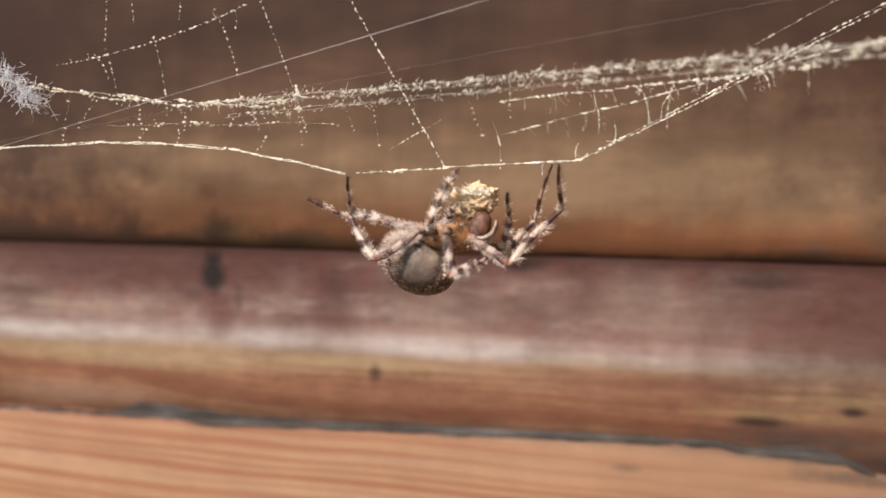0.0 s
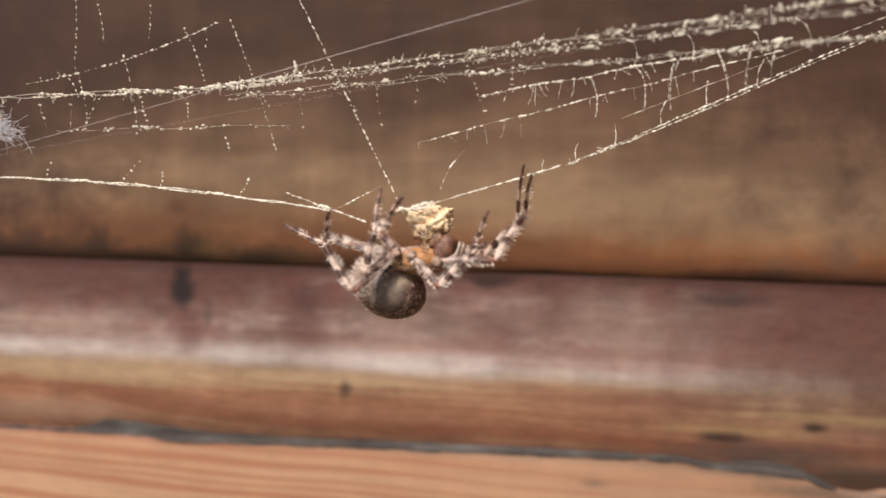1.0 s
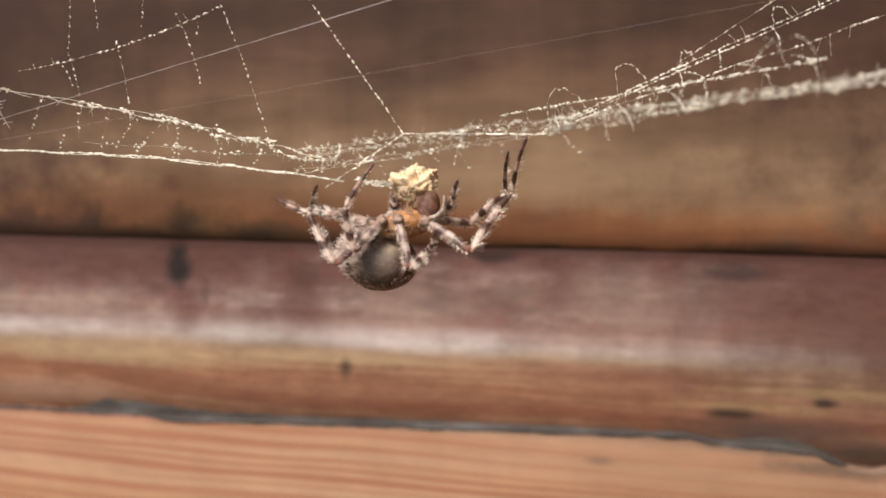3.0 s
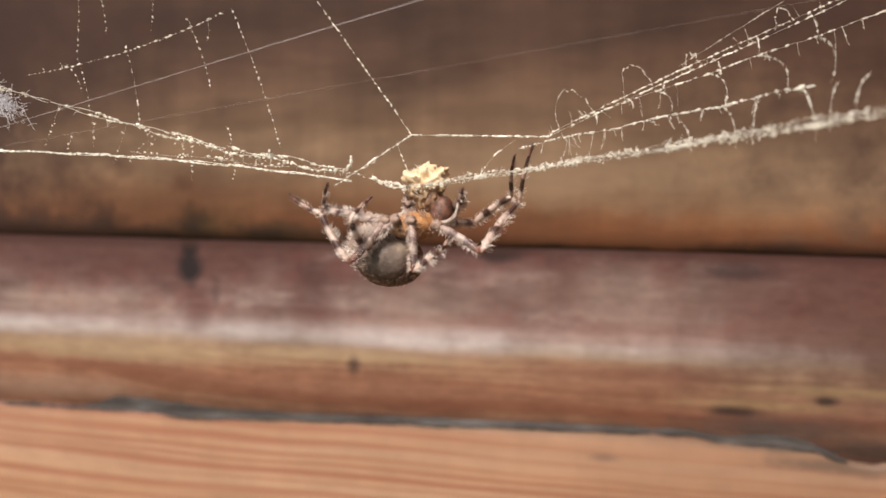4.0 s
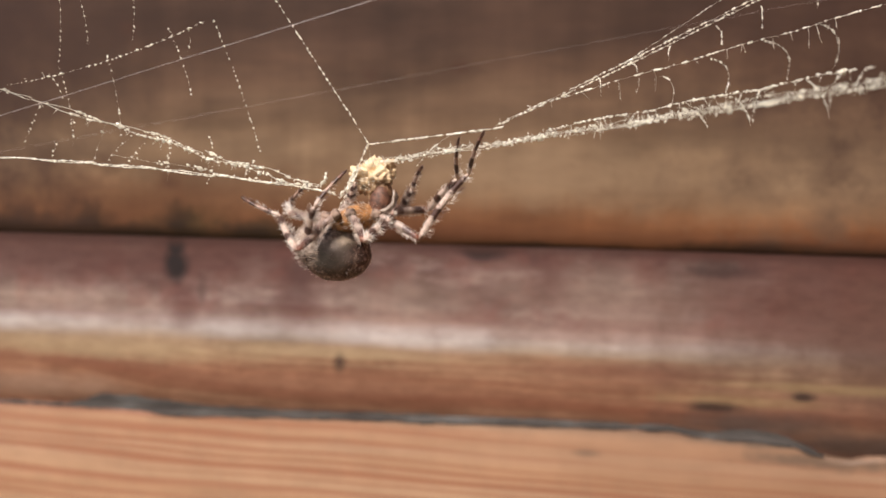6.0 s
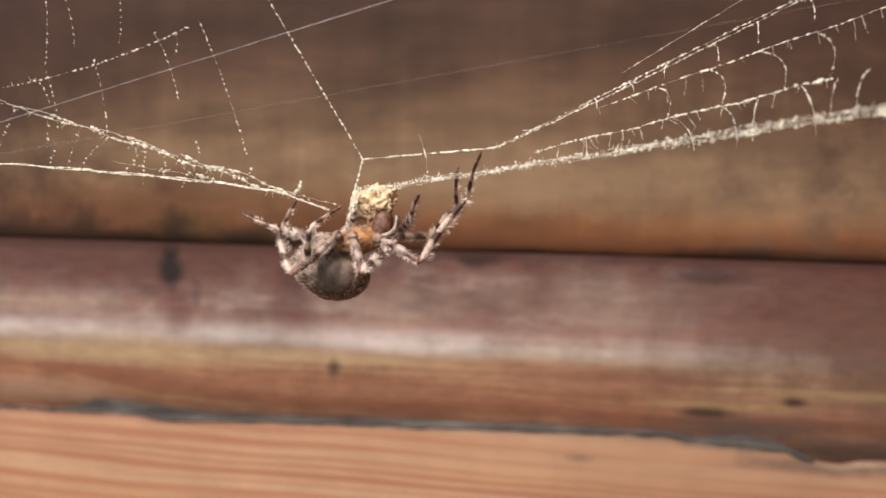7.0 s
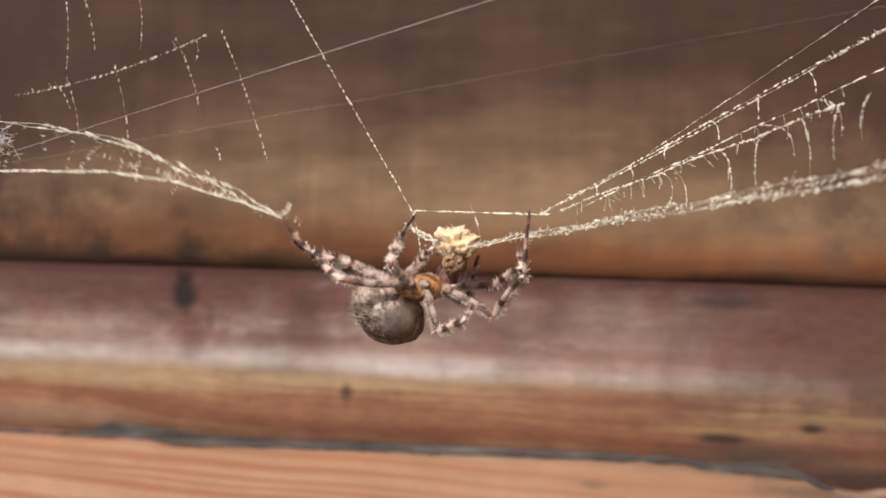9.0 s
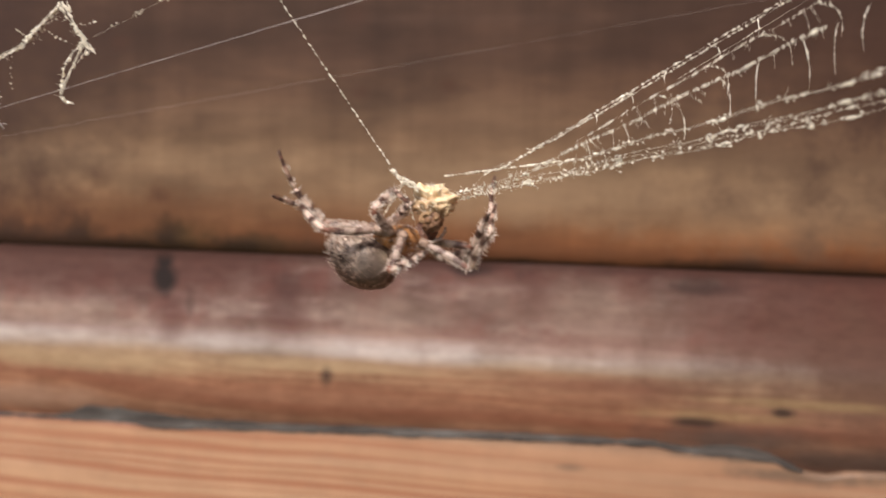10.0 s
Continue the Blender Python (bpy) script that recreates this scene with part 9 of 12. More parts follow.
    walk(WEB["edge"], [
        (0, pose(-0.00401, 0.12510, 1.50255, 83.3, -27.0, 6.8)),
        (0.5, pose(-0.00292, 0.12539, 1.50396, 86.0, -23.3, 7.7)),
        (1, pose(-0.00071, 0.12578, 1.50489, 88.5, -23.5, 7.7)),
        (1.5, pose(-0.00658, 0.12509, 1.50572, 91.0, -22.6, 7.7)),
        (2, pose(-0.00762, 0.12498, 1.50595, 93.4, -26.0, 7.0)),
        (2.5, pose(-0.00605, 0.12510, 1.50517, 133.4, -24.7, 7.5)),
        (4, pose(-0.00477, 0.12524, 1.50489, -176.6, -25.8, 7.3)),
        (4.5, pose(-0.00945, 0.12486, 1.50707, -176.6, -25.2, 7.5)),
        (5, pose(-0.00969, 0.12484, 1.50716, 163.4, -25.7, 7.9)),
        (5.5, pose(-0.01049, 0.12471, 1.50697, 103.4, -25.1, 7.2)),
        (7, pose(-0.01007, 0.12447, 1.50420, 85.3, -26.4, 8.0)),
        (7.5, pose(-0.00971, 0.12425, 1.50168, 85.4, -25.5, 8.2)),
        (7.9, pose(-0.01204, 0.12397, 1.50275, 85.4, -25.2, 7.8)),
        (7.967, pose(-0.01197, 0.12398, 1.50275, 85.4, -25.2, 7.8)),
        (8, pose(-0.01108, 0.12410, 1.50192, 85.4, -25.2, 7.8)),
        (8.033, pose(-0.01019, 0.12422, 1.50103, 85.4, -25.2, 7.8)),
        (8.1, pose(-0.00943, 0.12431, 1.50068, 85.4, -25.2, 7.8)),
        (8.467, pose(-0.00942, 0.12384, 1.49829, 85.3, -26.5, 8.4)),
        (8.5, pose(-0.00928, 0.12386, 1.49740, 85.3, -26.5, 8.4)),
        (8.533, pose(-0.00914, 0.12388, 1.49651, 85.3, -26.5, 8.4)),
        (8.6, pose(-0.00900, 0.12390, 1.49630, 85.3, -26.5, 8.4)),
        (9, pose(-0.00477, 0.12447, 1.49763, 85.2, -28.8, 8.7)),
        (9.5, pose(-0.00592, 0.12455, 1.49982, 85.1, -30.4, 8.7)),
        (10, pose(-0.00810, 0.12457, 1.50263, 85.0, -31.4, 8.7)),
    ])
    walk(WEB["bundle"], [
        (0, pose(-0.05755, 0.11790, 1.51077, -5.2, -2.2, -15.2)),
        (0.5, pose(-0.05385, 0.11869, 1.51363, -5.2, -3.8, -15.4)),
        (1, pose(-0.05372, 0.11894, 1.51577, -5.2, -3.7, -14.8)),
        (1.5, pose(-0.04476, 0.11958, 1.51074, -5.1, -6.6, -16.6)),
        (2, pose(-0.03775, 0.12012, 1.50712, -5.0, -7.2, -18.5)),
        (2.5, pose(-0.04637, 0.11871, 1.50446, 4.9, -6.1, -17.1)),
        (4, pose(-0.02612, 0.12056, 1.49682, 65.4, -8.6, -24.6)),
        (4.5, pose(-0.02791, 0.12069, 1.50019, 64.4, -11.2, -21.8)),
        (5, pose(-0.02948, 0.12044, 1.49980, 63.5, -9.4, -21.1)),
        (5.5, pose(-0.02888, 0.12062, 1.50083, 62.7, -7.6, -22.0)),
        (7, pose(-0.03013, 0.12007, 1.49714, 60.1, -8.8, -20.7)),
        (7.5, pose(-0.02951, 0.11990, 1.49481, 59.3, -8.0, -21.2)),
        (7.9, pose(-0.02879, 0.12007, 1.49654, 58.6, -9.3, -22.5)),
        (7.967, pose(-0.02871, 0.12008, 1.49654, 58.6, -9.3, -22.5)),
        (8, pose(-0.02759, 0.12023, 1.49551, 58.6, -9.3, -22.5)),
        (8.033, pose(-0.02647, 0.12038, 1.49439, 58.6, -9.3, -22.5)),
        (8.1, pose(-0.02553, 0.12050, 1.49396, 58.6, -9.3, -22.5)),
        (8.467, pose(-0.02146, 0.12057, 1.49221, 58.0, -9.8, -25.8)),
        (8.5, pose(-0.02129, 0.12059, 1.49109, 58.0, -9.8, -25.8)),
        (8.533, pose(-0.02112, 0.12061, 1.48997, 58.0, -9.8, -25.8)),
        (8.6, pose(-0.02095, 0.12063, 1.48971, 58.0, -9.8, -25.8)),
        (9, pose(-0.01781, 0.12114, 1.49191, 57.2, -11.0, -27.1)),
        (9.5, pose(-0.01452, 0.12167, 1.49282, 56.5, -13.8, -28.7)),
        (10, pose(-0.01503, 0.12209, 1.49745, 55.5, -12.3, -26.5)),
    ])
    walk(WEB["bundle_low"], [
        (0, pose(-0.05773, 0.11821, 1.50905, 174.8, -2.8, -14.7)),
        (0.5, pose(-0.05405, 0.11913, 1.51316, -147.7, -3.6, -14.9)),
        (1, pose(-0.05388, 0.11928, 1.51440, -110.2, -2.7, -14.5)),
        (1.5, pose(-0.04490, 0.11992, 1.50929, -72.6, -7.0, -16.1)),
        (2, pose(-0.03789, 0.12055, 1.50650, -35.0, -7.2, -18.0)),
        (2.5, pose(-0.04651, 0.11897, 1.50232, -15.1, -7.2, -16.5)),
        (4, pose(-0.02624, 0.12108, 1.49707, 55.4, -8.1, -24.0)),
        (4.5, pose(-0.02803, 0.12120, 1.50045, 56.0, -10.9, -21.3)),
        (5, pose(-0.02961, 0.12095, 1.50007, 56.8, -9.0, -20.6)),
        (5.5, pose(-0.02901, 0.12114, 1.50109, 57.7, -7.2, -21.4)),
        (7, pose(-0.03026, 0.12059, 1.49739, 60.1, -8.4, -20.2)),
        (7.5, pose(-0.02964, 0.12042, 1.49505, 61.0, -7.6, -20.6)),
        (7.9, pose(-0.02891, 0.12059, 1.49679, 61.9, -8.8, -21.9)),
        (7.967, pose(-0.02883, 0.12060, 1.49679, 61.9, -8.8, -21.9)),
        (8, pose(-0.02771, 0.12075, 1.49576, 61.9, -8.8, -21.9)),
        (8.033, pose(-0.02659, 0.12090, 1.49464, 61.9, -8.8, -21.9)),
        (8.1, pose(-0.02565, 0.12102, 1.49421, 61.9, -8.8, -21.9)),
        (8.467, pose(-0.02155, 0.12109, 1.49244, 63.0, -9.3, -25.2)),
        (8.5, pose(-0.02138, 0.12111, 1.49132, 63.0, -9.3, -25.2)),
        (8.533, pose(-0.02121, 0.12113, 1.49020, 63.0, -9.3, -25.2)),
        (8.6, pose(-0.02104, 0.12115, 1.48994, 63.0, -9.3, -25.2)),
        (9, pose(-0.01789, 0.12166, 1.49215, 63.9, -10.5, -26.4)),
        (9.5, pose(-0.01460, 0.12222, 1.49333, 64.8, -14.1, -27.9)),
        (10, pose(-0.01511, 0.12262, 1.49781, 65.4, -13.4, -25.8)),
    ])
    walk(WEB["bundle_high"], [
        (0, pose(-0.05733, 0.11748, 1.51125, -5.1, -2.1, -15.7)),
        (0.5, pose(-0.05368, 0.11835, 1.51499, -3.1, -3.6, -15.9)),
        (1, pose(-0.05353, 0.11851, 1.51624, -1.2, -4.2, -15.2)),
        (1.5, pose(-0.04458, 0.11913, 1.51103, 0.9, -7.1, -17.1)),
        (2, pose(-0.03761, 0.11970, 1.50774, 3.1, -7.1, -19.1)),
        (2.5, pose(-0.04620, 0.11834, 1.50559, 5.0, -5.6, -17.7)),
        (4, pose(-0.02601, 0.12004, 1.49649, 45.5, -9.1, -25.2)),
        (4.5, pose(-0.02778, 0.12016, 1.49985, 46.1, -11.7, -22.4)),
        (5, pose(-0.02935, 0.11991, 1.49945, 46.9, -9.9, -21.7)),
        (5.5, pose(-0.02875, 0.12010, 1.50048, 47.8, -8.1, -22.5)),
        (7, pose(-0.03000, 0.11954, 1.49679, 50.2, -9.4, -21.3)),
        (7.5, pose(-0.02938, 0.11938, 1.49448, 51.0, -8.6, -21.7)),
        (7.9, pose(-0.02866, 0.11955, 1.49621, 52.0, -9.8, -23.1)),
        (7.967, pose(-0.02858, 0.11956, 1.49621, 52.0, -9.8, -23.1)),
        (8, pose(-0.02746, 0.11971, 1.49518, 52.0, -9.8, -23.1)),
        (8.033, pose(-0.02634, 0.11986, 1.49406, 52.0, -9.8, -23.1)),
        (8.1, pose(-0.02540, 0.11998, 1.49363, 52.0, -9.8, -23.1)),
        (8.467, pose(-0.02136, 0.12004, 1.49190, 53.0, -10.5, -26.4)),
        (8.5, pose(-0.02119, 0.12006, 1.49078, 53.0, -10.5, -26.4)),
        (8.533, pose(-0.02102, 0.12008, 1.48966, 53.0, -10.5, -26.4)),
        (8.6, pose(-0.02085, 0.12010, 1.48940, 53.0, -10.5, -26.4)),
        (9, pose(-0.01773, 0.12062, 1.49177, 53.9, -12.3, -27.6)),
        (9.5, pose(-0.01449, 0.12124, 1.49357, 54.9, -15.5, -29.2)),
        (10, pose(-0.01500, 0.12166, 1.49818, 55.5, -15.3, -27.0)),
    ])
    walk(WEB["inner"], [
        (0, pose(0.02628, 0.10798, 1.51397, 154.8, 3.1, 158.6)),
        (0.5, pose(0.02538, 0.10838, 1.51880, 169.7, 5.2, 156.7)),
        (1, pose(0.02769, 0.10890, 1.52084, -175.1, 6.9, 159.4)),
        (1.5, pose(0.02509, 0.10835, 1.51890, 154.7, 9.4, 156.8)),
        (2, pose(0.02942, 0.10858, 1.51573, 124.7, 7.4, 156.9)),
        (2.5, pose(0.02999, 0.10856, 1.51481, 124.8, 7.9, 158.1)),
        (4, pose(0.02874, 0.10796, 1.51070, -175.9, 9.3, 148.9)),
        (4.5, pose(0.03464, 0.10986, 1.52127, -175.5, 13.3, 153.9)),
        (5, pose(0.03881, 0.11005, 1.51788, -175.6, 11.8, 152.2)),
        (5.5, pose(0.03774, 0.10942, 1.51335, -175.6, 8.6, 153.2)),
        (7, pose(0.03572, 0.10916, 1.51335, -175.6, 12.1, 152.7)),
        (7.5, pose(0.03388, 0.10895, 1.51365, -175.5, 13.9, 153.0)),
        (7.9, pose(0.03667, 0.10904, 1.51192, -175.5, 10.7, 154.0)),
        (7.967, pose(0.03674, 0.10905, 1.51192, -175.5, 10.7, 154.0)),
        (8, pose(0.03763, 0.10917, 1.51109, -175.5, 10.7, 154.0)),
        (8.033, pose(0.03852, 0.10929, 1.51020, -175.5, 10.7, 154.0)),
        (8.1, pose(0.03928, 0.10938, 1.50985, -175.5, 10.7, 154.0)),
        (8.467, pose(0.03419, 0.10872, 1.51202, -175.4, 17.6, 154.2)),
        (8.5, pose(0.03433, 0.10874, 1.51113, -175.4, 17.6, 154.2)),
        (8.533, pose(0.03447, 0.10876, 1.51024, -175.4, 17.6, 154.2)),
        (8.6, pose(0.03461, 0.10878, 1.51003, -175.4, 17.6, 154.2)),
        (9, pose(0.03536, 0.10909, 1.51318, -175.7, 19.4, 150.0)),
        (9.5, pose(0.03451, 0.10894, 1.51276, -176.1, 20.8, 144.2)),
        (10, pose(0.03657, 0.11024, 1.52248, -174.5, 26.0, 163.7)),
    ])
    walk(WEB["outer"], [
        (0, pose(-0.01567, 0.12396, 1.50635, -5.9, -13.7, -2.1)),
        (0.5, pose(-0.02310, 0.12326, 1.50891, -6.0, -12.5, 1.8)),
        (1, pose(-0.02364, 0.12309, 1.50802, -6.0, -14.7, 2.4)),
        (1.5, pose(-0.02246, 0.12295, 1.50524, 23.9, -17.5, 2.1)),
        (2, pose(-0.01260, 0.12439, 1.50658, 54.0, -19.0, -2.0)),
        (2.5, pose(-0.00582, 0.12521, 1.50583, 53.9, -18.9, -1.0)),
        (4, pose(-0.00124, 0.12597, 1.50734, -6.1, -19.4, -1.0)),
        (4.5, pose(0.00185, 0.12681, 1.51145, -6.1, -20.3, -0.5)),
        (5, pose(0.00273, 0.12711, 1.51321, -6.0, -18.8, -1.5)),
        (5.5, pose(-0.00275, 0.12614, 1.51079, -6.0, -16.0, -0.2)),
        (7, pose(0.00667, 0.12740, 1.51103, -6.0, -19.6, -2.7)),
        (7.5, pose(0.01211, 0.12835, 1.51324, -6.0, -24.4, -6.1)),
        (7.9, pose(0.00336, 0.12681, 1.51048, -6.0, -18.0, -1.6)),
        (7.967, pose(0.00343, 0.12682, 1.51048, -6.0, -18.0, -1.6)),
        (8, pose(0.00432, 0.12694, 1.50965, -6.0, -18.0, -1.6)),
        (8.033, pose(0.00521, 0.12706, 1.50876, -6.0, -18.0, -1.6)),
        (8.1, pose(0.00597, 0.12715, 1.50841, -6.0, -18.0, -1.6)),
        (8.467, pose(0.00232, 0.12592, 1.50332, -6.2, -21.6, -1.0)),
        (8.5, pose(0.00246, 0.12594, 1.50243, -6.2, -21.6, -1.0)),
        (8.533, pose(0.00260, 0.12596, 1.50154, -6.2, -21.6, -1.0)),
        (8.6, pose(0.00274, 0.12598, 1.50133, -6.2, -21.6, -1.0)),
        (9, pose(0.00141, 0.12539, 1.49863, -6.4, -25.9, 0.1)),
        (9.5, pose(-0.00408, 0.12463, 1.49824, -6.4, -25.5, 1.2)),
        (10, pose(0.00443, 0.12673, 1.50752, -6.6, -31.3, -2.7)),
    ])
    walk(WEB["fine"], [
        (0, pose(0.02234, 0.12992, 1.52016, -6.2, -28.8, -7.9)),
        (0.5, pose(0.02221, 0.13033, 1.52417, -6.1, -22.7, -2.9)),
        (1, pose(0.00778, 0.12717, 1.51225, -6.4, -22.0, 4.7)),
        (1.5, pose(0.00334, 0.12634, 1.50991, -6.4, -22.5, 4.8)),
        (2, pose(0.01353, 0.12854, 1.51806, -6.2, -29.8, -7.9)),
        (2.5, pose(0.01560, 0.12870, 1.51696, -6.4, -33.4, -7.9)),
        (4, pose(0.01464, 0.12844, 1.51574, -6.7, -32.4, -2.3)),
        (4.5, pose(0.01280, 0.12863, 1.51984, -6.2, -29.6, -7.2)),
        (5, pose(0.01223, 0.12860, 1.52021, -6.4, -28.9, -2.8)),
        (5.5, pose(0.00922, 0.12787, 1.51707, -6.6, -34.0, -5.1)),
        (7, pose(0.01003, 0.12791, 1.51641, -6.6, -32.0, -2.2)),
        (7.5, pose(0.00839, 0.12729, 1.51267, -6.8, -32.7, 1.6)),
        (7.9, pose(0.00938, 0.12738, 1.51316, -6.6, -28.2, 2.0)),
        (7.967, pose(0.00945, 0.12739, 1.51316, -6.6, -28.2, 2.0)),
        (8, pose(0.01034, 0.12751, 1.51233, -6.6, -28.2, 2.0)),
        (8.033, pose(0.01123, 0.12763, 1.51144, -6.6, -28.2, 2.0)),
        (8.1, pose(0.01199, 0.12772, 1.51109, -6.6, -28.2, 2.0)),
        (8.467, pose(0.01606, 0.12812, 1.51186, -7.2, -36.1, 3.1)),
        (8.5, pose(0.01620, 0.12814, 1.51097, -7.2, -36.1, 3.1)),
        (8.533, pose(0.01634, 0.12816, 1.51008, -7.2, -36.1, 3.1)),
        (8.6, pose(0.01648, 0.12818, 1.50987, -7.2, -36.1, 3.1)),
        (9, pose(0.01267, 0.12734, 1.50775, -7.2, -35.1, 5.7)),
        (9.5, pose(0.01593, 0.12833, 1.51306, -7.1, -34.8, 3.3)),
        (10, pose(0.02038, 0.12943, 1.51795, -6.8, -32.9, 1.0)),
    ])
    walk(WEB["rung_0"], [
        (0, pose(-0.00196, 0.11418, 1.51180, -7.9, 66.2, -49.3)),
        (0.5, pose(0.00015, 0.11487, 1.51571, -9.4, 70.3, -51.0)),
        (1, pose(0.00215, 0.11527, 1.51705, -9.7, 70.9, -51.4)),
        (1.5, pose(0.00585, 0.11558, 1.51530, -5.3, 56.5, -49.1)),
        (2, pose(0.00709, 0.11542, 1.51228, -3.0, -15.7, -44.7)),
        (2.5, pose(0.00314, 0.11470, 1.51037, -3.1, 20.3, -45.7)),
        (4, pose(0.01268, 0.11566, 1.50760, -4.7, 53.9, -50.4)),
        (4.5, pose(0.01635, 0.11706, 1.51627, -5.7, 61.2, -51.6)),
        (5, pose(0.01611, 0.11660, 1.51221, -4.5, 50.4, -49.1)),
        (5.5, pose(0.01566, 0.11624, 1.50937, -3.1, 26.3, -47.5)),
        (7, pose(0.01656, 0.11628, 1.50863, -4.3, 48.1, -48.7)),
        (7.5, pose(0.01648, 0.11628, 1.50874, -6.8, 64.9, -51.6)),
        (7.9, pose(0.01409, 0.11570, 1.50707, -4.0, 45.5, -48.9)),
        (7.967, pose(0.01416, 0.11571, 1.50707, -4.0, 45.5, -48.9)),
        (8, pose(0.01505, 0.11583, 1.50624, -4.0, 45.5, -48.9)),
        (8.033, pose(0.01594, 0.11595, 1.50535, -4.0, 45.5, -48.9)),
        (8.1, pose(0.01670, 0.11604, 1.50500, -4.0, 45.5, -48.9)),
        (8.467, pose(0.01392, 0.11544, 1.50492, -6.3, 63.6, -52.0)),
        (8.5, pose(0.01406, 0.11546, 1.50403, -6.3, 63.6, -52.0)),
        (8.533, pose(0.01420, 0.11548, 1.50314, -6.3, 63.6, -52.0)),
        (8.6, pose(0.01434, 0.11550, 1.50293, -6.3, 63.6, -52.0)),
        (9, pose(0.01477, 0.11564, 1.50482, -5.9, 61.9, -51.5)),
        (9.5, pose(0.01473, 0.11551, 1.50370, -3.9, 41.2, -47.5)),
        (10, pose(0.01784, 0.11691, 1.51299, -7.0, 65.2, -51.1)),
    ])
    walk(WEB["rung_1"], [
        (0, pose(0.00440, 0.11202, 1.51226, -4.3, 61.8, -57.8)),
        (0.5, pose(0.00656, 0.11274, 1.51642, -5.7, 69.4, -59.7)),
        (1, pose(0.00860, 0.11318, 1.51795, -5.8, 70.4, -60.3)),
        (1.5, pose(0.01189, 0.11345, 1.51647, -2.9, 54.3, -59.6)),
        (1.75, pose(0.01246, 0.11335, 1.51482, -1.9, 3.7, -57.9)),
        (2, pose(0.01304, 0.11325, 1.51316, -2.4, -46.9, -56.5)),
        (2.5, pose(0.00911, 0.11254, 1.51129, -1.8, -9.3, -56.5)),
        (4, pose(0.01862, 0.11352, 1.50872, -2.7, 58.1, -62.3)),
        (4.5, pose(0.02232, 0.11498, 1.51794, -3.4, 65.0, -63.1)),
        (5, pose(0.02228, 0.11452, 1.51367, -2.7, 56.1, -61.6)),
        (5.5, pose(0.02171, 0.11411, 1.51047, -1.8, 35.4, -60.6)),
        (7, pose(0.02276, 0.11422, 1.51018, -2.7, 55.8, -61.4)),
        (7.5, pose(0.02257, 0.11423, 1.51052, -4.3, 68.8, -62.8)),
        (7.9, pose(0.02018, 0.11360, 1.50839, -2.4, 51.5, -61.4)),
        (7.967, pose(0.02025, 0.11361, 1.50839, -2.4, 51.5, -61.4)),
        (8, pose(0.02114, 0.11373, 1.50756, -2.4, 51.5, -61.4)),
        (8.033, pose(0.02203, 0.11385, 1.50667, -2.4, 51.5, -61.4)),
        (8.1, pose(0.02279, 0.11394, 1.50632, -2.4, 51.5, -61.4)),
        (8.467, pose(0.02003, 0.11343, 1.50707, -3.7, 68.2, -63.8)),
        (8.5, pose(0.02017, 0.11345, 1.50618, -3.7, 68.2, -63.8)),
        (8.533, pose(0.02031, 0.11347, 1.50529, -3.7, 68.2, -63.8)),
        (8.6, pose(0.02045, 0.11349, 1.50508, -3.7, 68.2, -63.8)),
        (9, pose(0.02096, 0.11368, 1.50732, -3.6, 67.7, -64.0)),
        (9.5, pose(0.02093, 0.11359, 1.50652, -2.7, 54.9, -60.7)),
        (10, pose(0.02411, 0.11503, 1.51616, -4.7, 70.3, -62.9)),
    ])
    walk(WEB["rung_2"], [
        (0, pose(0.00929, 0.10964, 1.51245, 7.2, 57.3, -106.8)),
        (0.5, pose(0.01150, 0.11040, 1.51690, 11.0, 68.7, -104.0)),
        (1, pose(0.01357, 0.11085, 1.51853, 11.9, 69.9, -104.4)),
        (1.5, pose(0.01652, 0.11110, 1.51725, 6.8, 53.0, -110.3)),
        (1.75, pose(0.01705, 0.11099, 1.51553, 4.0, 3.0, -115.7)),
        (2, pose(0.01758, 0.11088, 1.51381, 6.1, -47.1, -120.5)),
        (2.5, pose(0.01368, 0.11016, 1.51191, 4.1, -15.6, -115.1)),
        (4, pose(0.02311, 0.11116, 1.50962, 8.3, 58.8, -111.1)),
        (4.5, pose(0.02684, 0.11266, 1.51911, 10.7, 65.7, -109.6)),
        (5, pose(0.02696, 0.11221, 1.51478, 8.4, 58.1, -112.9)),
        (5.5, pose(0.02629, 0.11175, 1.51124, 5.6, 39.5, -115.6)),
        (7, pose(0.02745, 0.11191, 1.51131, 8.3, 57.8, -113.0)),
        (7.5, pose(0.02719, 0.11193, 1.51179, 12.6, 69.6, -107.4)),
        (7.9, pose(0.02480, 0.11126, 1.50931, 7.3, 53.0, -113.6)),
        (7.967, pose(0.02487, 0.11127, 1.50931, 7.3, 53.0, -113.6)),
        (8, pose(0.02576, 0.11139, 1.50848, 7.3, 53.0, -113.6)),
        (8.033, pose(0.02665, 0.11151, 1.50759, 7.3, 53.0, -113.6)),
        (8.1, pose(0.02741, 0.11160, 1.50724, 7.3, 53.0, -113.6)),
        (8.467, pose(0.02466, 0.11117, 1.50870, 12.5, 69.1, -108.4)),
        (8.5, pose(0.02480, 0.11119, 1.50781, 12.5, 69.1, -108.4)),
        (8.533, pose(0.02494, 0.11121, 1.50692, 12.5, 69.1, -108.4)),
        (8.6, pose(0.02508, 0.11123, 1.50671, 12.5, 69.1, -108.4)),
        (9, pose(0.02566, 0.11146, 1.50929, 12.7, 69.0, -109.4)),
        (9.5, pose(0.02565, 0.11140, 1.50870, 8.9, 60.5, -111.8)),
        (10, pose(0.02888, 0.11287, 1.51857, 14.7, 72.1, -106.8)),
    ])
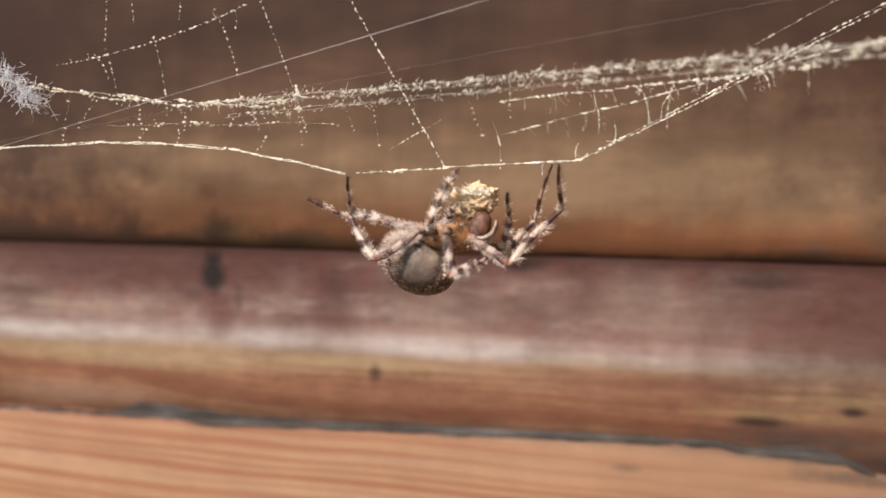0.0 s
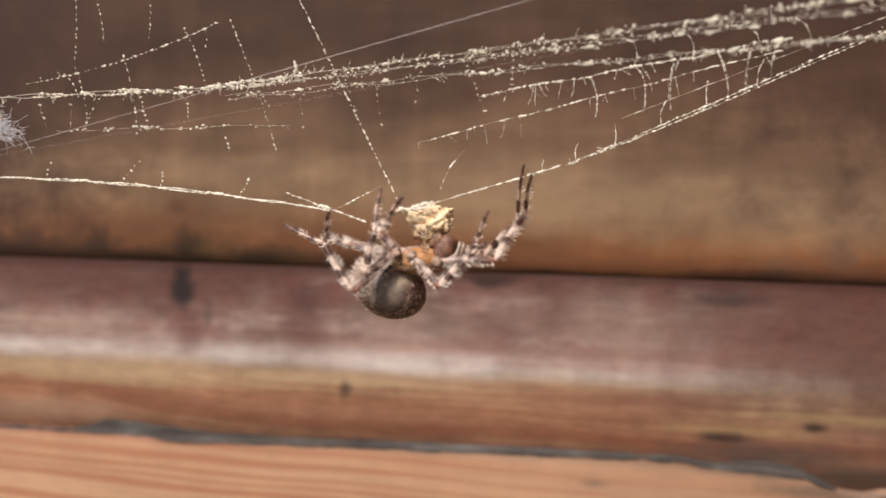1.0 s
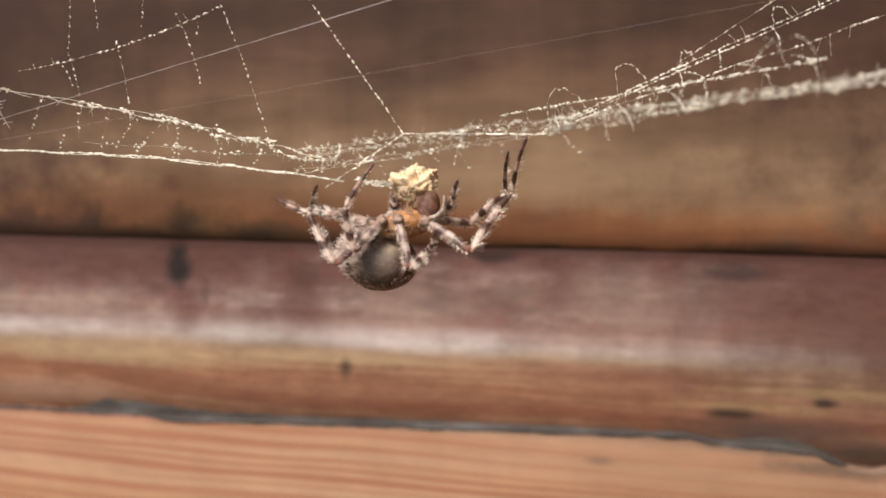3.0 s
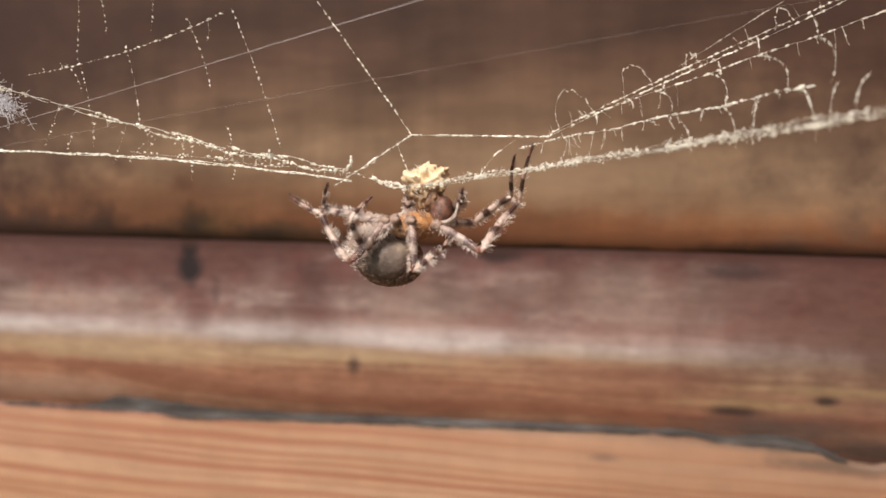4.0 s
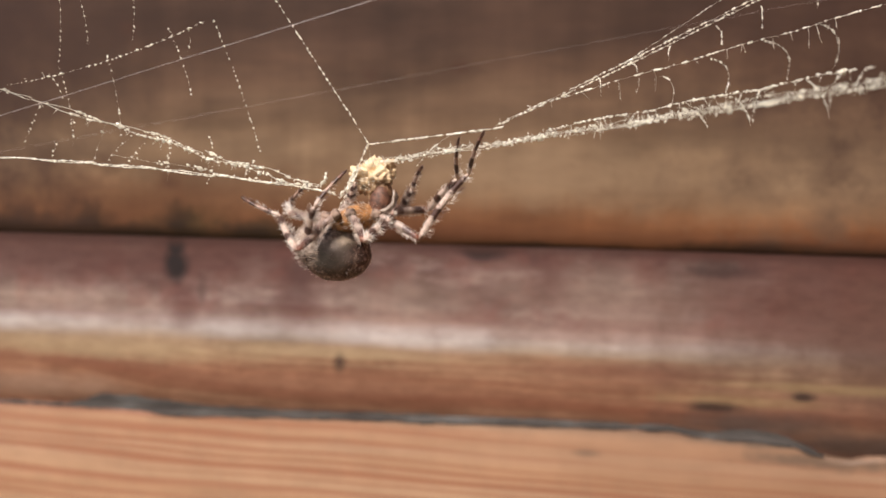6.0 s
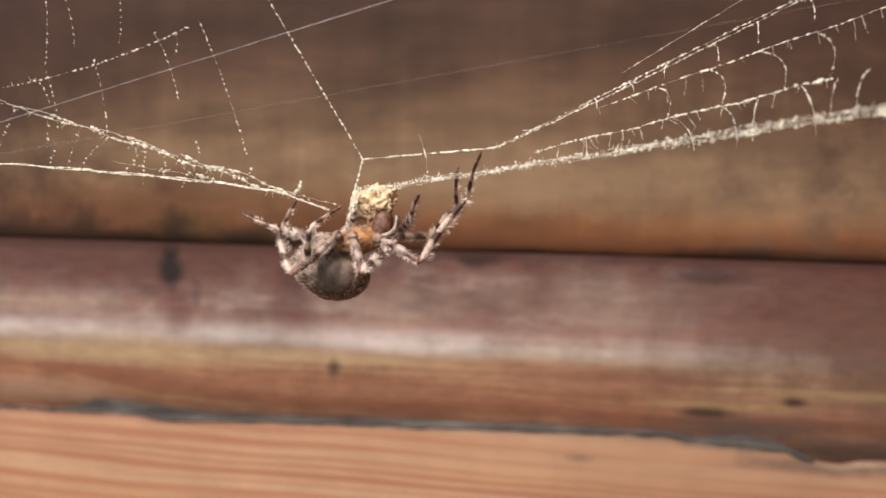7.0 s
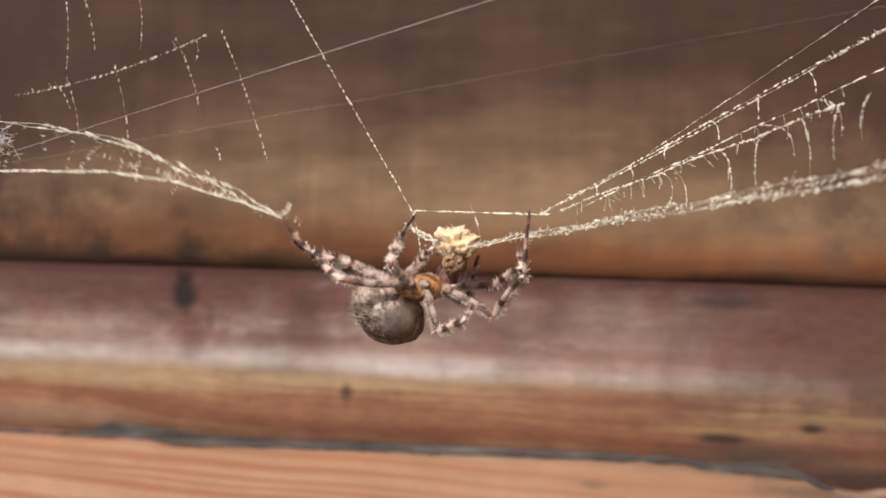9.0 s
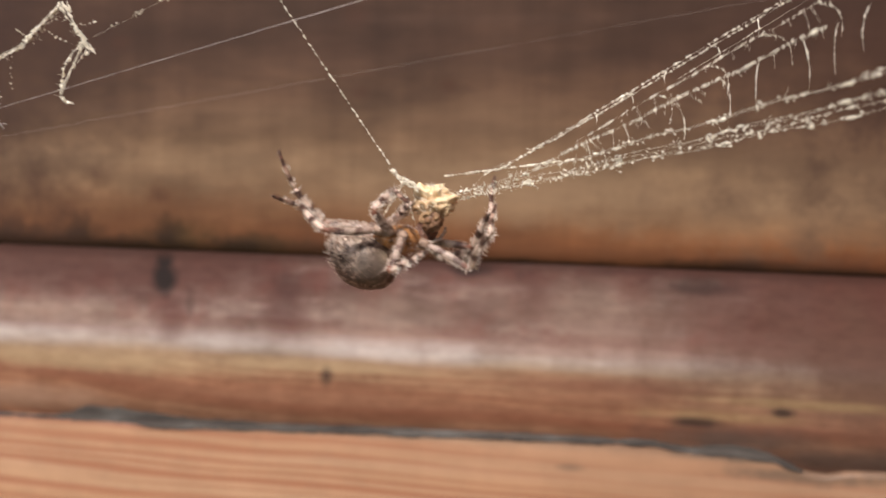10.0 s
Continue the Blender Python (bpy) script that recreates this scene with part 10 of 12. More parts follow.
    walk(WEB["rung_3"], [
        (0, pose(0.01422, 0.10727, 1.51267, -0.7, 27.5, -67.9)),
        (0.5, pose(0.01648, 0.10806, 1.51734, -1.2, 64.2, -69.6)),
        (1, pose(0.01860, 0.10853, 1.51913, -1.1, 66.5, -70.5)),
        (1.5, pose(0.02121, 0.10876, 1.51803, -0.3, 40.4, -71.8)),
        (1.75, pose(0.02169, 0.10863, 1.51622, -0.4, -15.6, -72.1)),
        (2, pose(0.02218, 0.10850, 1.51441, -0.2, -71.5, -72.5)),
        (2.5, pose(0.01829, 0.10779, 1.51255, -0.6, -57.2, -70.2)),
        (3.25, pose(0.02297, 0.10830, 1.51153, 1.2, 2.0, -72.7)),
        (4, pose(0.02764, 0.10881, 1.51052, 0.3, 61.2, -74.7)),
        (4.5, pose(0.03142, 0.11035, 1.52032, 0.5, 67.7, -74.8)),
        (5, pose(0.03171, 0.10992, 1.51597, 0.3, 61.6, -74.7)),
        (5.5, pose(0.03094, 0.10940, 1.51197, 0.2, 41.6, -74.5)),
        (7, pose(0.03223, 0.10962, 1.51244, 0.3, 61.4, -74.5)),
        (7.5, pose(0.03188, 0.10964, 1.51306, 0.2, 71.5, -73.9)),
        (7.9, pose(0.02948, 0.10894, 1.51032, 0.3, 55.8, -74.7)),
        (7.967, pose(0.02955, 0.10895, 1.51032, 0.3, 55.8, -74.7)),
        (8, pose(0.03044, 0.10907, 1.50949, 0.3, 55.8, -74.7)),
        (8.033, pose(0.03133, 0.10919, 1.50860, 0.3, 55.8, -74.7)),
        (8.1, pose(0.03209, 0.10928, 1.50825, 0.3, 55.8, -74.7)),
        (8.467, pose(0.02936, 0.10892, 1.51031, 1.1, 71.5, -75.6)),
        (8.5, pose(0.02950, 0.10894, 1.50942, 1.1, 71.5, -75.6)),
        (8.533, pose(0.02964, 0.10896, 1.50853, 1.1, 71.5, -75.6)),
        (8.6, pose(0.02978, 0.10898, 1.50832, 1.1, 71.5, -75.6)),
        (9, pose(0.03044, 0.10925, 1.51121, 1.5, 71.7, -76.4)),
        (9.5, pose(0.03044, 0.10922, 1.51091, 0.2, 64.8, -74.2)),
        (10, pose(0.03375, 0.11073, 1.52107, 0.4, 74.1, -74.2)),
    ])
    walk(WEB["rung_4"], [
        (0, pose(0.01814, 0.10476, 1.51279, 4.5, 10.1, -119.6)),
        (0.5, pose(0.02045, 0.10557, 1.51764, 9.0, 59.6, -114.3)),
        (1, pose(0.02261, 0.10606, 1.51951, 10.2, 62.6, -114.5)),
        (1.5, pose(0.02491, 0.10626, 1.51858, 5.7, 35.5, -120.1)),
        (1.75, pose(0.02536, 0.10612, 1.51669, 4.7, -14.0, -124.7)),
        (2, pose(0.02581, 0.10598, 1.51479, 10.4, -63.3, -133.1)),
        (2.5, pose(0.02193, 0.10528, 1.51299, 7.0, -49.4, -126.8)),
        (3.25, pose(0.02656, 0.10579, 1.51206, 5.6, 4.3, -122.9)),
        (4, pose(0.03118, 0.10630, 1.51113, 9.0, 58.0, -117.6)),
        (4.5, pose(0.03499, 0.10787, 1.52122, 11.9, 65.7, -115.6)),
        (5, pose(0.03543, 0.10745, 1.51676, 9.5, 59.0, -119.0)),
        (5.5, pose(0.03457, 0.10690, 1.51262, 6.3, 40.0, -122.2)),
        (7, pose(0.03597, 0.10716, 1.51333, 9.5, 58.7, -119.1)),
        (7.5, pose(0.03555, 0.10719, 1.51408, 14.4, 70.1, -112.9)),
        (7.9, pose(0.03315, 0.10646, 1.51110, 8.1, 53.2, -120.0)),
        (7.967, pose(0.03322, 0.10647, 1.51110, 8.1, 53.2, -120.0)),
        (8, pose(0.03411, 0.10659, 1.51027, 8.1, 53.2, -120.0)),
        (8.033, pose(0.03500, 0.10671, 1.50938, 8.1, 53.2, -120.0)),
        (8.1, pose(0.03576, 0.10680, 1.50903, 8.1, 53.2, -120.0)),
        (8.467, pose(0.03304, 0.10650, 1.51166, 14.6, 70.0, -113.8)),
        (8.5, pose(0.03318, 0.10652, 1.51077, 14.6, 70.0, -113.8)),
        (8.533, pose(0.03332, 0.10654, 1.50988, 14.6, 70.0, -113.8)),
        (8.6, pose(0.03346, 0.10656, 1.50967, 14.6, 70.0, -113.8)),
        (9, pose(0.03419, 0.10686, 1.51271, 14.9, 70.2, -114.8)),
        (9.5, pose(0.03421, 0.10686, 1.51267, 11.3, 64.2, -116.9)),
        (10, pose(0.03758, 0.10839, 1.52293, 17.6, 73.4, -111.4)),
    ])
    walk(WEB["rung_5"], [
        (0, pose(0.02113, 0.10211, 1.51281, 5.3, -9.5, -133.0)),
        (0.5, pose(0.02348, 0.10294, 1.51774, 8.5, 51.7, -126.9)),
        (1, pose(0.02567, 0.10344, 1.51968, 9.6, 56.0, -126.8)),
        (1.5, pose(0.02770, 0.10362, 1.51893, 6.0, 27.2, -131.7)),
        (1.75, pose(0.02811, 0.10347, 1.51699, 5.5, -16.2, -136.0)),
        (2, pose(0.02852, 0.10332, 1.51505, 10.5, -59.5, -143.7)),
        (2.5, pose(0.02468, 0.10263, 1.51330, 7.7, -47.3, -138.5)),
        (3.25, pose(0.02924, 0.10314, 1.51246, 6.0, 3.9, -133.7)),
        (4, pose(0.03380, 0.10365, 1.51162, 9.4, 55.0, -127.9)),
        (4.5, pose(0.03763, 0.10523, 1.52174, 12.0, 63.0, -126.0)),
        (5, pose(0.03820, 0.10484, 1.51740, 9.9, 56.2, -129.3)),
        (5.5, pose(0.03725, 0.10425, 1.51300, 6.8, 37.2, -132.5)),
        (7, pose(0.03875, 0.10456, 1.51399, 9.8, 55.9, -129.4)),
        (7.5, pose(0.03827, 0.10458, 1.51479, 14.8, 68.2, -123.1)),
        (7.9, pose(0.03586, 0.10383, 1.51161, 8.4, 49.4, -130.4)),
        (7.967, pose(0.03593, 0.10384, 1.51161, 8.4, 49.4, -130.4)),
        (8, pose(0.03682, 0.10396, 1.51078, 8.4, 49.4, -130.4)),
        (8.033, pose(0.03771, 0.10408, 1.50989, 8.4, 49.4, -130.4)),
        (8.1, pose(0.03847, 0.10417, 1.50954, 8.4, 49.4, -130.4)),
        (8.467, pose(0.03577, 0.10392, 1.51263, 15.0, 68.3, -123.6)),
        (8.5, pose(0.03591, 0.10394, 1.51174, 15.0, 68.3, -123.6)),
        (8.533, pose(0.03605, 0.10396, 1.51085, 15.0, 68.3, -123.6)),
        (8.6, pose(0.03619, 0.10398, 1.51064, 15.0, 68.3, -123.6)),
        (9, pose(0.03698, 0.10431, 1.51387, 15.2, 68.5, -124.4)),
        (9.5, pose(0.03702, 0.10433, 1.51402, 12.0, 62.7, -126.8)),
        (10, pose(0.04042, 0.10587, 1.52435, 18.4, 72.3, -121.0)),
    ])
    walk(WEB["rung_6"], [
        (0, pose(0.00265, 0.11922, 1.51538, -3.3, 45.2, -53.2)),
        (0.5, pose(0.00488, 0.12007, 1.52065, -3.8, 52.2, -54.1)),
        (1, pose(0.00699, 0.12061, 1.52315, -4.3, 58.0, -55.1)),
        (1.5, pose(0.01065, 0.12079, 1.52030, -3.2, 50.8, -56.6)),
        (2, pose(0.01192, 0.12048, 1.51580, -3.1, 51.7, -57.4)),
        (2.5, pose(0.00781, 0.11957, 1.51227, -3.2, 51.1, -56.6)),
        (4, pose(0.01067, 0.11983, 1.51114, -3.5, 53.9, -56.6)),
        (4.5, pose(0.01455, 0.12082, 1.51567, -3.3, 52.5, -56.7)),
        (5, pose(0.01407, 0.12085, 1.51653, -4.0, 57.8, -56.6)),
        (5.5, pose(0.01359, 0.12062, 1.51498, -4.6, 62.9, -57.4)),
        (7, pose(0.01451, 0.12057, 1.51342, -4.2, 59.9, -56.8)),
        (7.5, pose(0.01442, 0.12061, 1.51388, -4.4, 61.3, -56.9)),
        (7.9, pose(0.01202, 0.12010, 1.51287, -4.7, 63.8, -57.9)),
        (7.967, pose(0.01209, 0.12011, 1.51287, -4.7, 63.8, -57.9)),
        (8, pose(0.01298, 0.12023, 1.51204, -4.7, 63.8, -57.9)),
        (8.033, pose(0.01387, 0.12035, 1.51115, -4.7, 63.8, -57.9)),
        (8.1, pose(0.01463, 0.12044, 1.51080, -4.7, 63.8, -57.9)),
        (8.467, pose(0.01192, 0.11946, 1.50702, -2.9, 42.9, -55.1)),
        (8.5, pose(0.01206, 0.11948, 1.50613, -2.9, 42.9, -55.1)),
        (8.533, pose(0.01220, 0.11950, 1.50524, -2.9, 42.9, -55.1)),
        (8.6, pose(0.01234, 0.11952, 1.50503, -2.9, 42.9, -55.1)),
        (9, pose(0.01282, 0.11938, 1.50427, -3.4, 51.7, -55.9)),
        (9.5, pose(0.01266, 0.11957, 1.50623, -3.2, 47.2, -54.7)),
        (10, pose(0.01586, 0.12084, 1.51423, -3.6, 53.1, -55.3)),
    ])
    walk(WEB["rung_7"], [
        (0, pose(0.00939, 0.11606, 1.51548, -3.8, 41.3, -48.4)),
        (0.5, pose(0.01167, 0.11694, 1.52093, -4.3, 48.3, -49.0)),
        (1, pose(0.01385, 0.11748, 1.52335, -4.7, 52.8, -49.7)),
        (1.5, pose(0.01705, 0.11764, 1.52085, -3.5, 43.3, -51.0)),
        (2, pose(0.01820, 0.11733, 1.51650, -3.9, 49.7, -52.2)),
        (2.5, pose(0.01413, 0.11641, 1.51285, -3.9, 49.0, -51.8)),
        (4, pose(0.01711, 0.11684, 1.51328, -4.8, 57.0, -52.3)),
        (4.5, pose(0.02100, 0.11783, 1.51778, -4.1, 50.6, -51.4)),
        (5, pose(0.02075, 0.11788, 1.51854, -5.1, 58.0, -51.7)),
        (5.5, pose(0.02014, 0.11759, 1.51657, -5.9, 63.1, -52.7)),
        (7, pose(0.02120, 0.11763, 1.51561, -5.5, 60.8, -52.1)),
        (7.5, pose(0.02099, 0.11772, 1.51669, -6.0, 63.3, -52.5)),
        (7.9, pose(0.01863, 0.11712, 1.51487, -6.1, 64.4, -53.5)),
        (7.967, pose(0.01870, 0.11713, 1.51487, -6.1, 64.4, -53.5)),
        (8, pose(0.01959, 0.11725, 1.51404, -6.1, 64.4, -53.5)),
        (8.033, pose(0.02048, 0.11737, 1.51315, -6.1, 64.4, -53.5)),
        (8.1, pose(0.02124, 0.11746, 1.51280, -6.1, 64.4, -53.5)),
        (8.467, pose(0.01855, 0.11656, 1.50969, -3.7, 43.5, -50.0)),
        (8.5, pose(0.01869, 0.11658, 1.50880, -3.7, 43.5, -50.0)),
        (8.533, pose(0.01883, 0.11660, 1.50791, -3.7, 43.5, -50.0)),
        (8.6, pose(0.01897, 0.11662, 1.50770, -3.7, 43.5, -50.0)),
        (9, pose(0.01952, 0.11656, 1.50757, -4.1, 49.9, -50.6)),
        (9.5, pose(0.01940, 0.11674, 1.50944, -4.0, 46.0, -49.4)),
        (10, pose(0.02263, 0.11810, 1.51828, -4.4, 51.3, -49.8)),
    ])
    walk(WEB["rung_8"], [
        (0, pose(0.01594, 0.11288, 1.51560, -5.6, 41.9, -33.7)),
        (0.5, pose(0.01832, 0.11378, 1.52114, -5.2, 35.5, -32.4)),
        (1, pose(0.02056, 0.11433, 1.52356, -5.5, 39.5, -32.7)),
        (1.5, pose(0.02331, 0.11447, 1.52146, -5.6, 42.8, -34.9)),
        (2, pose(0.02435, 0.11415, 1.51720, -5.5, 41.9, -35.3)),
        (2.5, pose(0.02029, 0.11322, 1.51342, -5.4, 41.5, -35.4)),
        (4, pose(0.02340, 0.11383, 1.51531, -6.9, 53.7, -36.7)),
        (4.5, pose(0.02733, 0.11484, 1.51992, -5.7, 42.9, -34.3)),
        (5, pose(0.02731, 0.11489, 1.52045, -6.8, 51.6, -35.0)),
        (5.5, pose(0.02656, 0.11455, 1.51816, -8.1, 58.6, -36.8)),
        (7, pose(0.02779, 0.11467, 1.51778, -7.5, 55.8, -35.7)),
        (7.5, pose(0.02745, 0.11481, 1.51951, -8.5, 60.0, -36.9)),
        (7.9, pose(0.02510, 0.11412, 1.51677, -8.4, 60.1, -37.6)),
        (7.967, pose(0.02517, 0.11413, 1.51677, -8.4, 60.1, -37.6)),
        (8, pose(0.02606, 0.11425, 1.51594, -8.4, 60.1, -37.6)),
        (8.033, pose(0.02695, 0.11437, 1.51505, -8.4, 60.1, -37.6)),
        (8.1, pose(0.02771, 0.11446, 1.51470, -8.4, 60.1, -37.6)),
        (8.467, pose(0.02505, 0.11363, 1.51224, -5.1, 34.9, -32.9)),
        (8.5, pose(0.02519, 0.11365, 1.51135, -5.1, 34.9, -32.9)),
        (8.533, pose(0.02533, 0.11367, 1.51046, -5.1, 34.9, -32.9)),
        (8.6, pose(0.02547, 0.11369, 1.51025, -5.1, 34.9, -32.9)),
        (9, pose(0.02611, 0.11371, 1.51079, -5.7, 42.1, -33.6)),
        (9.5, pose(0.02602, 0.11389, 1.51257, -5.1, 33.3, -31.9)),
        (10, pose(0.02931, 0.11535, 1.52229, -5.9, 43.2, -32.6)),
    ])
    walk(WEB["rung_9"], [
        (0, pose(0.02194, 0.10961, 1.51559, -3.8, 48.8, -51.9)),
        (0.5, pose(0.02441, 0.11054, 1.52128, -3.4, 41.3, -50.9)),
        (1, pose(0.02672, 0.11109, 1.52362, -3.6, 44.3, -51.2)),
        (1.5, pose(0.02906, 0.11122, 1.52190, -3.6, 49.9, -54.2)),
        (2, pose(0.02998, 0.11090, 1.51779, -3.4, 49.0, -54.6)),
        (2.5, pose(0.02591, 0.10996, 1.51391, -3.4, 48.2, -54.4)),
        (4, pose(0.02915, 0.11072, 1.51714, -5.2, 63.8, -56.1)),
        (4.5, pose(0.03314, 0.11174, 1.52179, -3.7, 50.4, -53.7)),
        (5, pose(0.03334, 0.11182, 1.52225, -5.1, 61.6, -54.6)),
        (5.5, pose(0.03244, 0.11141, 1.51952, -6.0, 65.9, -55.4)),
        (7, pose(0.03384, 0.11162, 1.51976, -5.7, 64.7, -55.0)),
        (7.5, pose(0.03337, 0.11180, 1.52208, -6.7, 68.3, -55.8)),
        (7.9, pose(0.03104, 0.11103, 1.51850, -6.1, 67.3, -56.5)),
        (7.967, pose(0.03111, 0.11104, 1.51850, -6.1, 67.3, -56.5)),
        (8, pose(0.03200, 0.11116, 1.51767, -6.1, 67.3, -56.5)),
        (8.033, pose(0.03289, 0.11128, 1.51678, -6.1, 67.3, -56.5)),
        (8.1, pose(0.03365, 0.11137, 1.51643, -6.1, 67.3, -56.5)),
        (8.467, pose(0.03102, 0.11060, 1.51458, -3.6, 49.0, -53.1)),
        (8.5, pose(0.03116, 0.11062, 1.51369, -3.6, 49.0, -53.1)),
        (8.533, pose(0.03130, 0.11064, 1.51280, -3.6, 49.0, -53.1)),
        (8.6, pose(0.03144, 0.11066, 1.51259, -3.6, 49.0, -53.1)),
        (9, pose(0.03217, 0.11077, 1.51384, -3.7, 49.9, -53.1)),
        (9.5, pose(0.03212, 0.11094, 1.51546, -3.8, 48.1, -52.0)),
        (10, pose(0.03547, 0.11249, 1.52597, -3.9, 49.2, -51.6)),
    ])
    walk(WEB["rung_10"], [
        (0, pose(-0.00849, 0.12223, 1.50017, -4.4, -80.9, -62.5)),
        (0.5, pose(-0.00623, 0.12276, 1.50239, -6.0, -84.3, -61.9)),
        (1, pose(-0.00409, 0.12314, 1.50336, -4.4, -83.9, -64.7)),
        (1.5, pose(0.00004, 0.12422, 1.50840, -0.5, -67.5, -71.2)),
        (1.75, pose(0.00069, 0.12440, 1.50930, 0.1, -12.0, -72.0)),
        (2, pose(0.00133, 0.12458, 1.51020, -0.2, 43.6, -72.6)),
        (2.5, pose(-0.00291, 0.12363, 1.50649, -0.4, 42.7, -71.1)),
        (4, pose(0.00212, 0.12447, 1.50818, -0.1, 44.2, -72.6)),
        (4.5, pose(0.00599, 0.12562, 1.51426, 0.0, 45.5, -73.7)),
        (5, pose(0.00527, 0.12553, 1.51428, -0.1, 46.1, -73.0)),
        (5.5, pose(0.00491, 0.12547, 1.51412, -0.1, 45.6, -73.1)),
        (7, pose(0.00565, 0.12534, 1.51199, -0.1, 45.8, -73.1)),
        (7.5, pose(0.00581, 0.12505, 1.50906, -0.1, 44.9, -73.1)),
        (7.9, pose(0.00330, 0.12473, 1.50997, -0.1, 44.9, -73.0)),
        (7.967, pose(0.00337, 0.12474, 1.50997, -0.1, 44.9, -73.0)),
        (8, pose(0.00426, 0.12486, 1.50914, -0.1, 44.9, -73.0)),
        (8.033, pose(0.00515, 0.12498, 1.50825, -0.1, 44.9, -73.0)),
        (8.1, pose(0.00591, 0.12507, 1.50790, -0.1, 44.9, -73.0)),
        (8.467, pose(0.00311, 0.12413, 1.50460, -0.1, 44.0, -72.6)),
        (8.5, pose(0.00325, 0.12415, 1.50371, -0.1, 44.0, -72.6)),
        (8.533, pose(0.00339, 0.12417, 1.50282, -0.1, 44.0, -72.6)),
        (8.6, pose(0.00353, 0.12419, 1.50261, -0.1, 44.0, -72.6)),
        (9, pose(0.00392, 0.12410, 1.50248, -0.1, 45.0, -72.7)),
        (9.5, pose(0.00367, 0.12439, 1.50545, -0.3, 52.8, -72.1)),
        (10, pose(0.00690, 0.12548, 1.51179, -0.1, 47.0, -73.0)),
    ])
    walk(WEB["rung_11"], [
        (0, pose(-0.00350, 0.12213, 1.50266, -7.7, -76.8, -49.4)),
        (0.5, pose(-0.00118, 0.12264, 1.50457, -12.0, -81.9, -45.5)),
        (1, pose(0.00099, 0.12302, 1.50549, -11.4, -81.8, -46.9)),
        (1.5, pose(0.00489, 0.12406, 1.51039, -2.9, -63.9, -58.6)),
        (1.75, pose(0.00550, 0.12425, 1.51144, -1.1, -10.7, -61.4)),
        (2, pose(0.00610, 0.12444, 1.51248, -1.6, 42.6, -63.2)),
        (2.5, pose(0.00187, 0.12347, 1.50866, -1.8, 41.6, -62.0)),
        (4, pose(0.00702, 0.12435, 1.51051, -1.7, 43.1, -63.0)),
        (4.5, pose(0.01094, 0.12550, 1.51653, -1.6, 44.5, -63.8)),
        (5, pose(0.01035, 0.12545, 1.51671, -1.7, 45.0, -63.0)),
        (5.5, pose(0.00990, 0.12535, 1.51640, -1.6, 39.4, -63.0)),
        (7, pose(0.01075, 0.12527, 1.51453, -1.6, 39.5, -62.8)),
        (7.5, pose(0.01084, 0.12495, 1.51144, -1.7, 43.8, -63.1)),
        (7.9, pose(0.00833, 0.12462, 1.51230, -1.7, 43.8, -63.1)),
        (7.967, pose(0.00840, 0.12463, 1.51230, -1.7, 43.8, -63.1)),
        (8, pose(0.00929, 0.12475, 1.51147, -1.7, 43.8, -63.1)),
        (8.033, pose(0.01018, 0.12487, 1.51058, -1.7, 43.8, -63.1)),
        (8.1, pose(0.01094, 0.12496, 1.51023, -1.7, 43.8, -63.1)),
        (8.467, pose(0.00816, 0.12404, 1.50706, -1.7, 42.9, -62.7)),
        (8.5, pose(0.00830, 0.12406, 1.50617, -1.7, 42.9, -62.7)),
        (8.533, pose(0.00844, 0.12408, 1.50528, -1.7, 42.9, -62.7)),
        (8.6, pose(0.00858, 0.12410, 1.50507, -1.7, 42.9, -62.7)),
        (9, pose(0.00901, 0.12406, 1.50526, -1.8, 44.9, -62.8)),
        (9.5, pose(0.00878, 0.12437, 1.50851, -2.3, 54.7, -62.7)),
        (10, pose(0.01206, 0.12549, 1.51497, -1.7, 43.0, -62.6)),
    ])
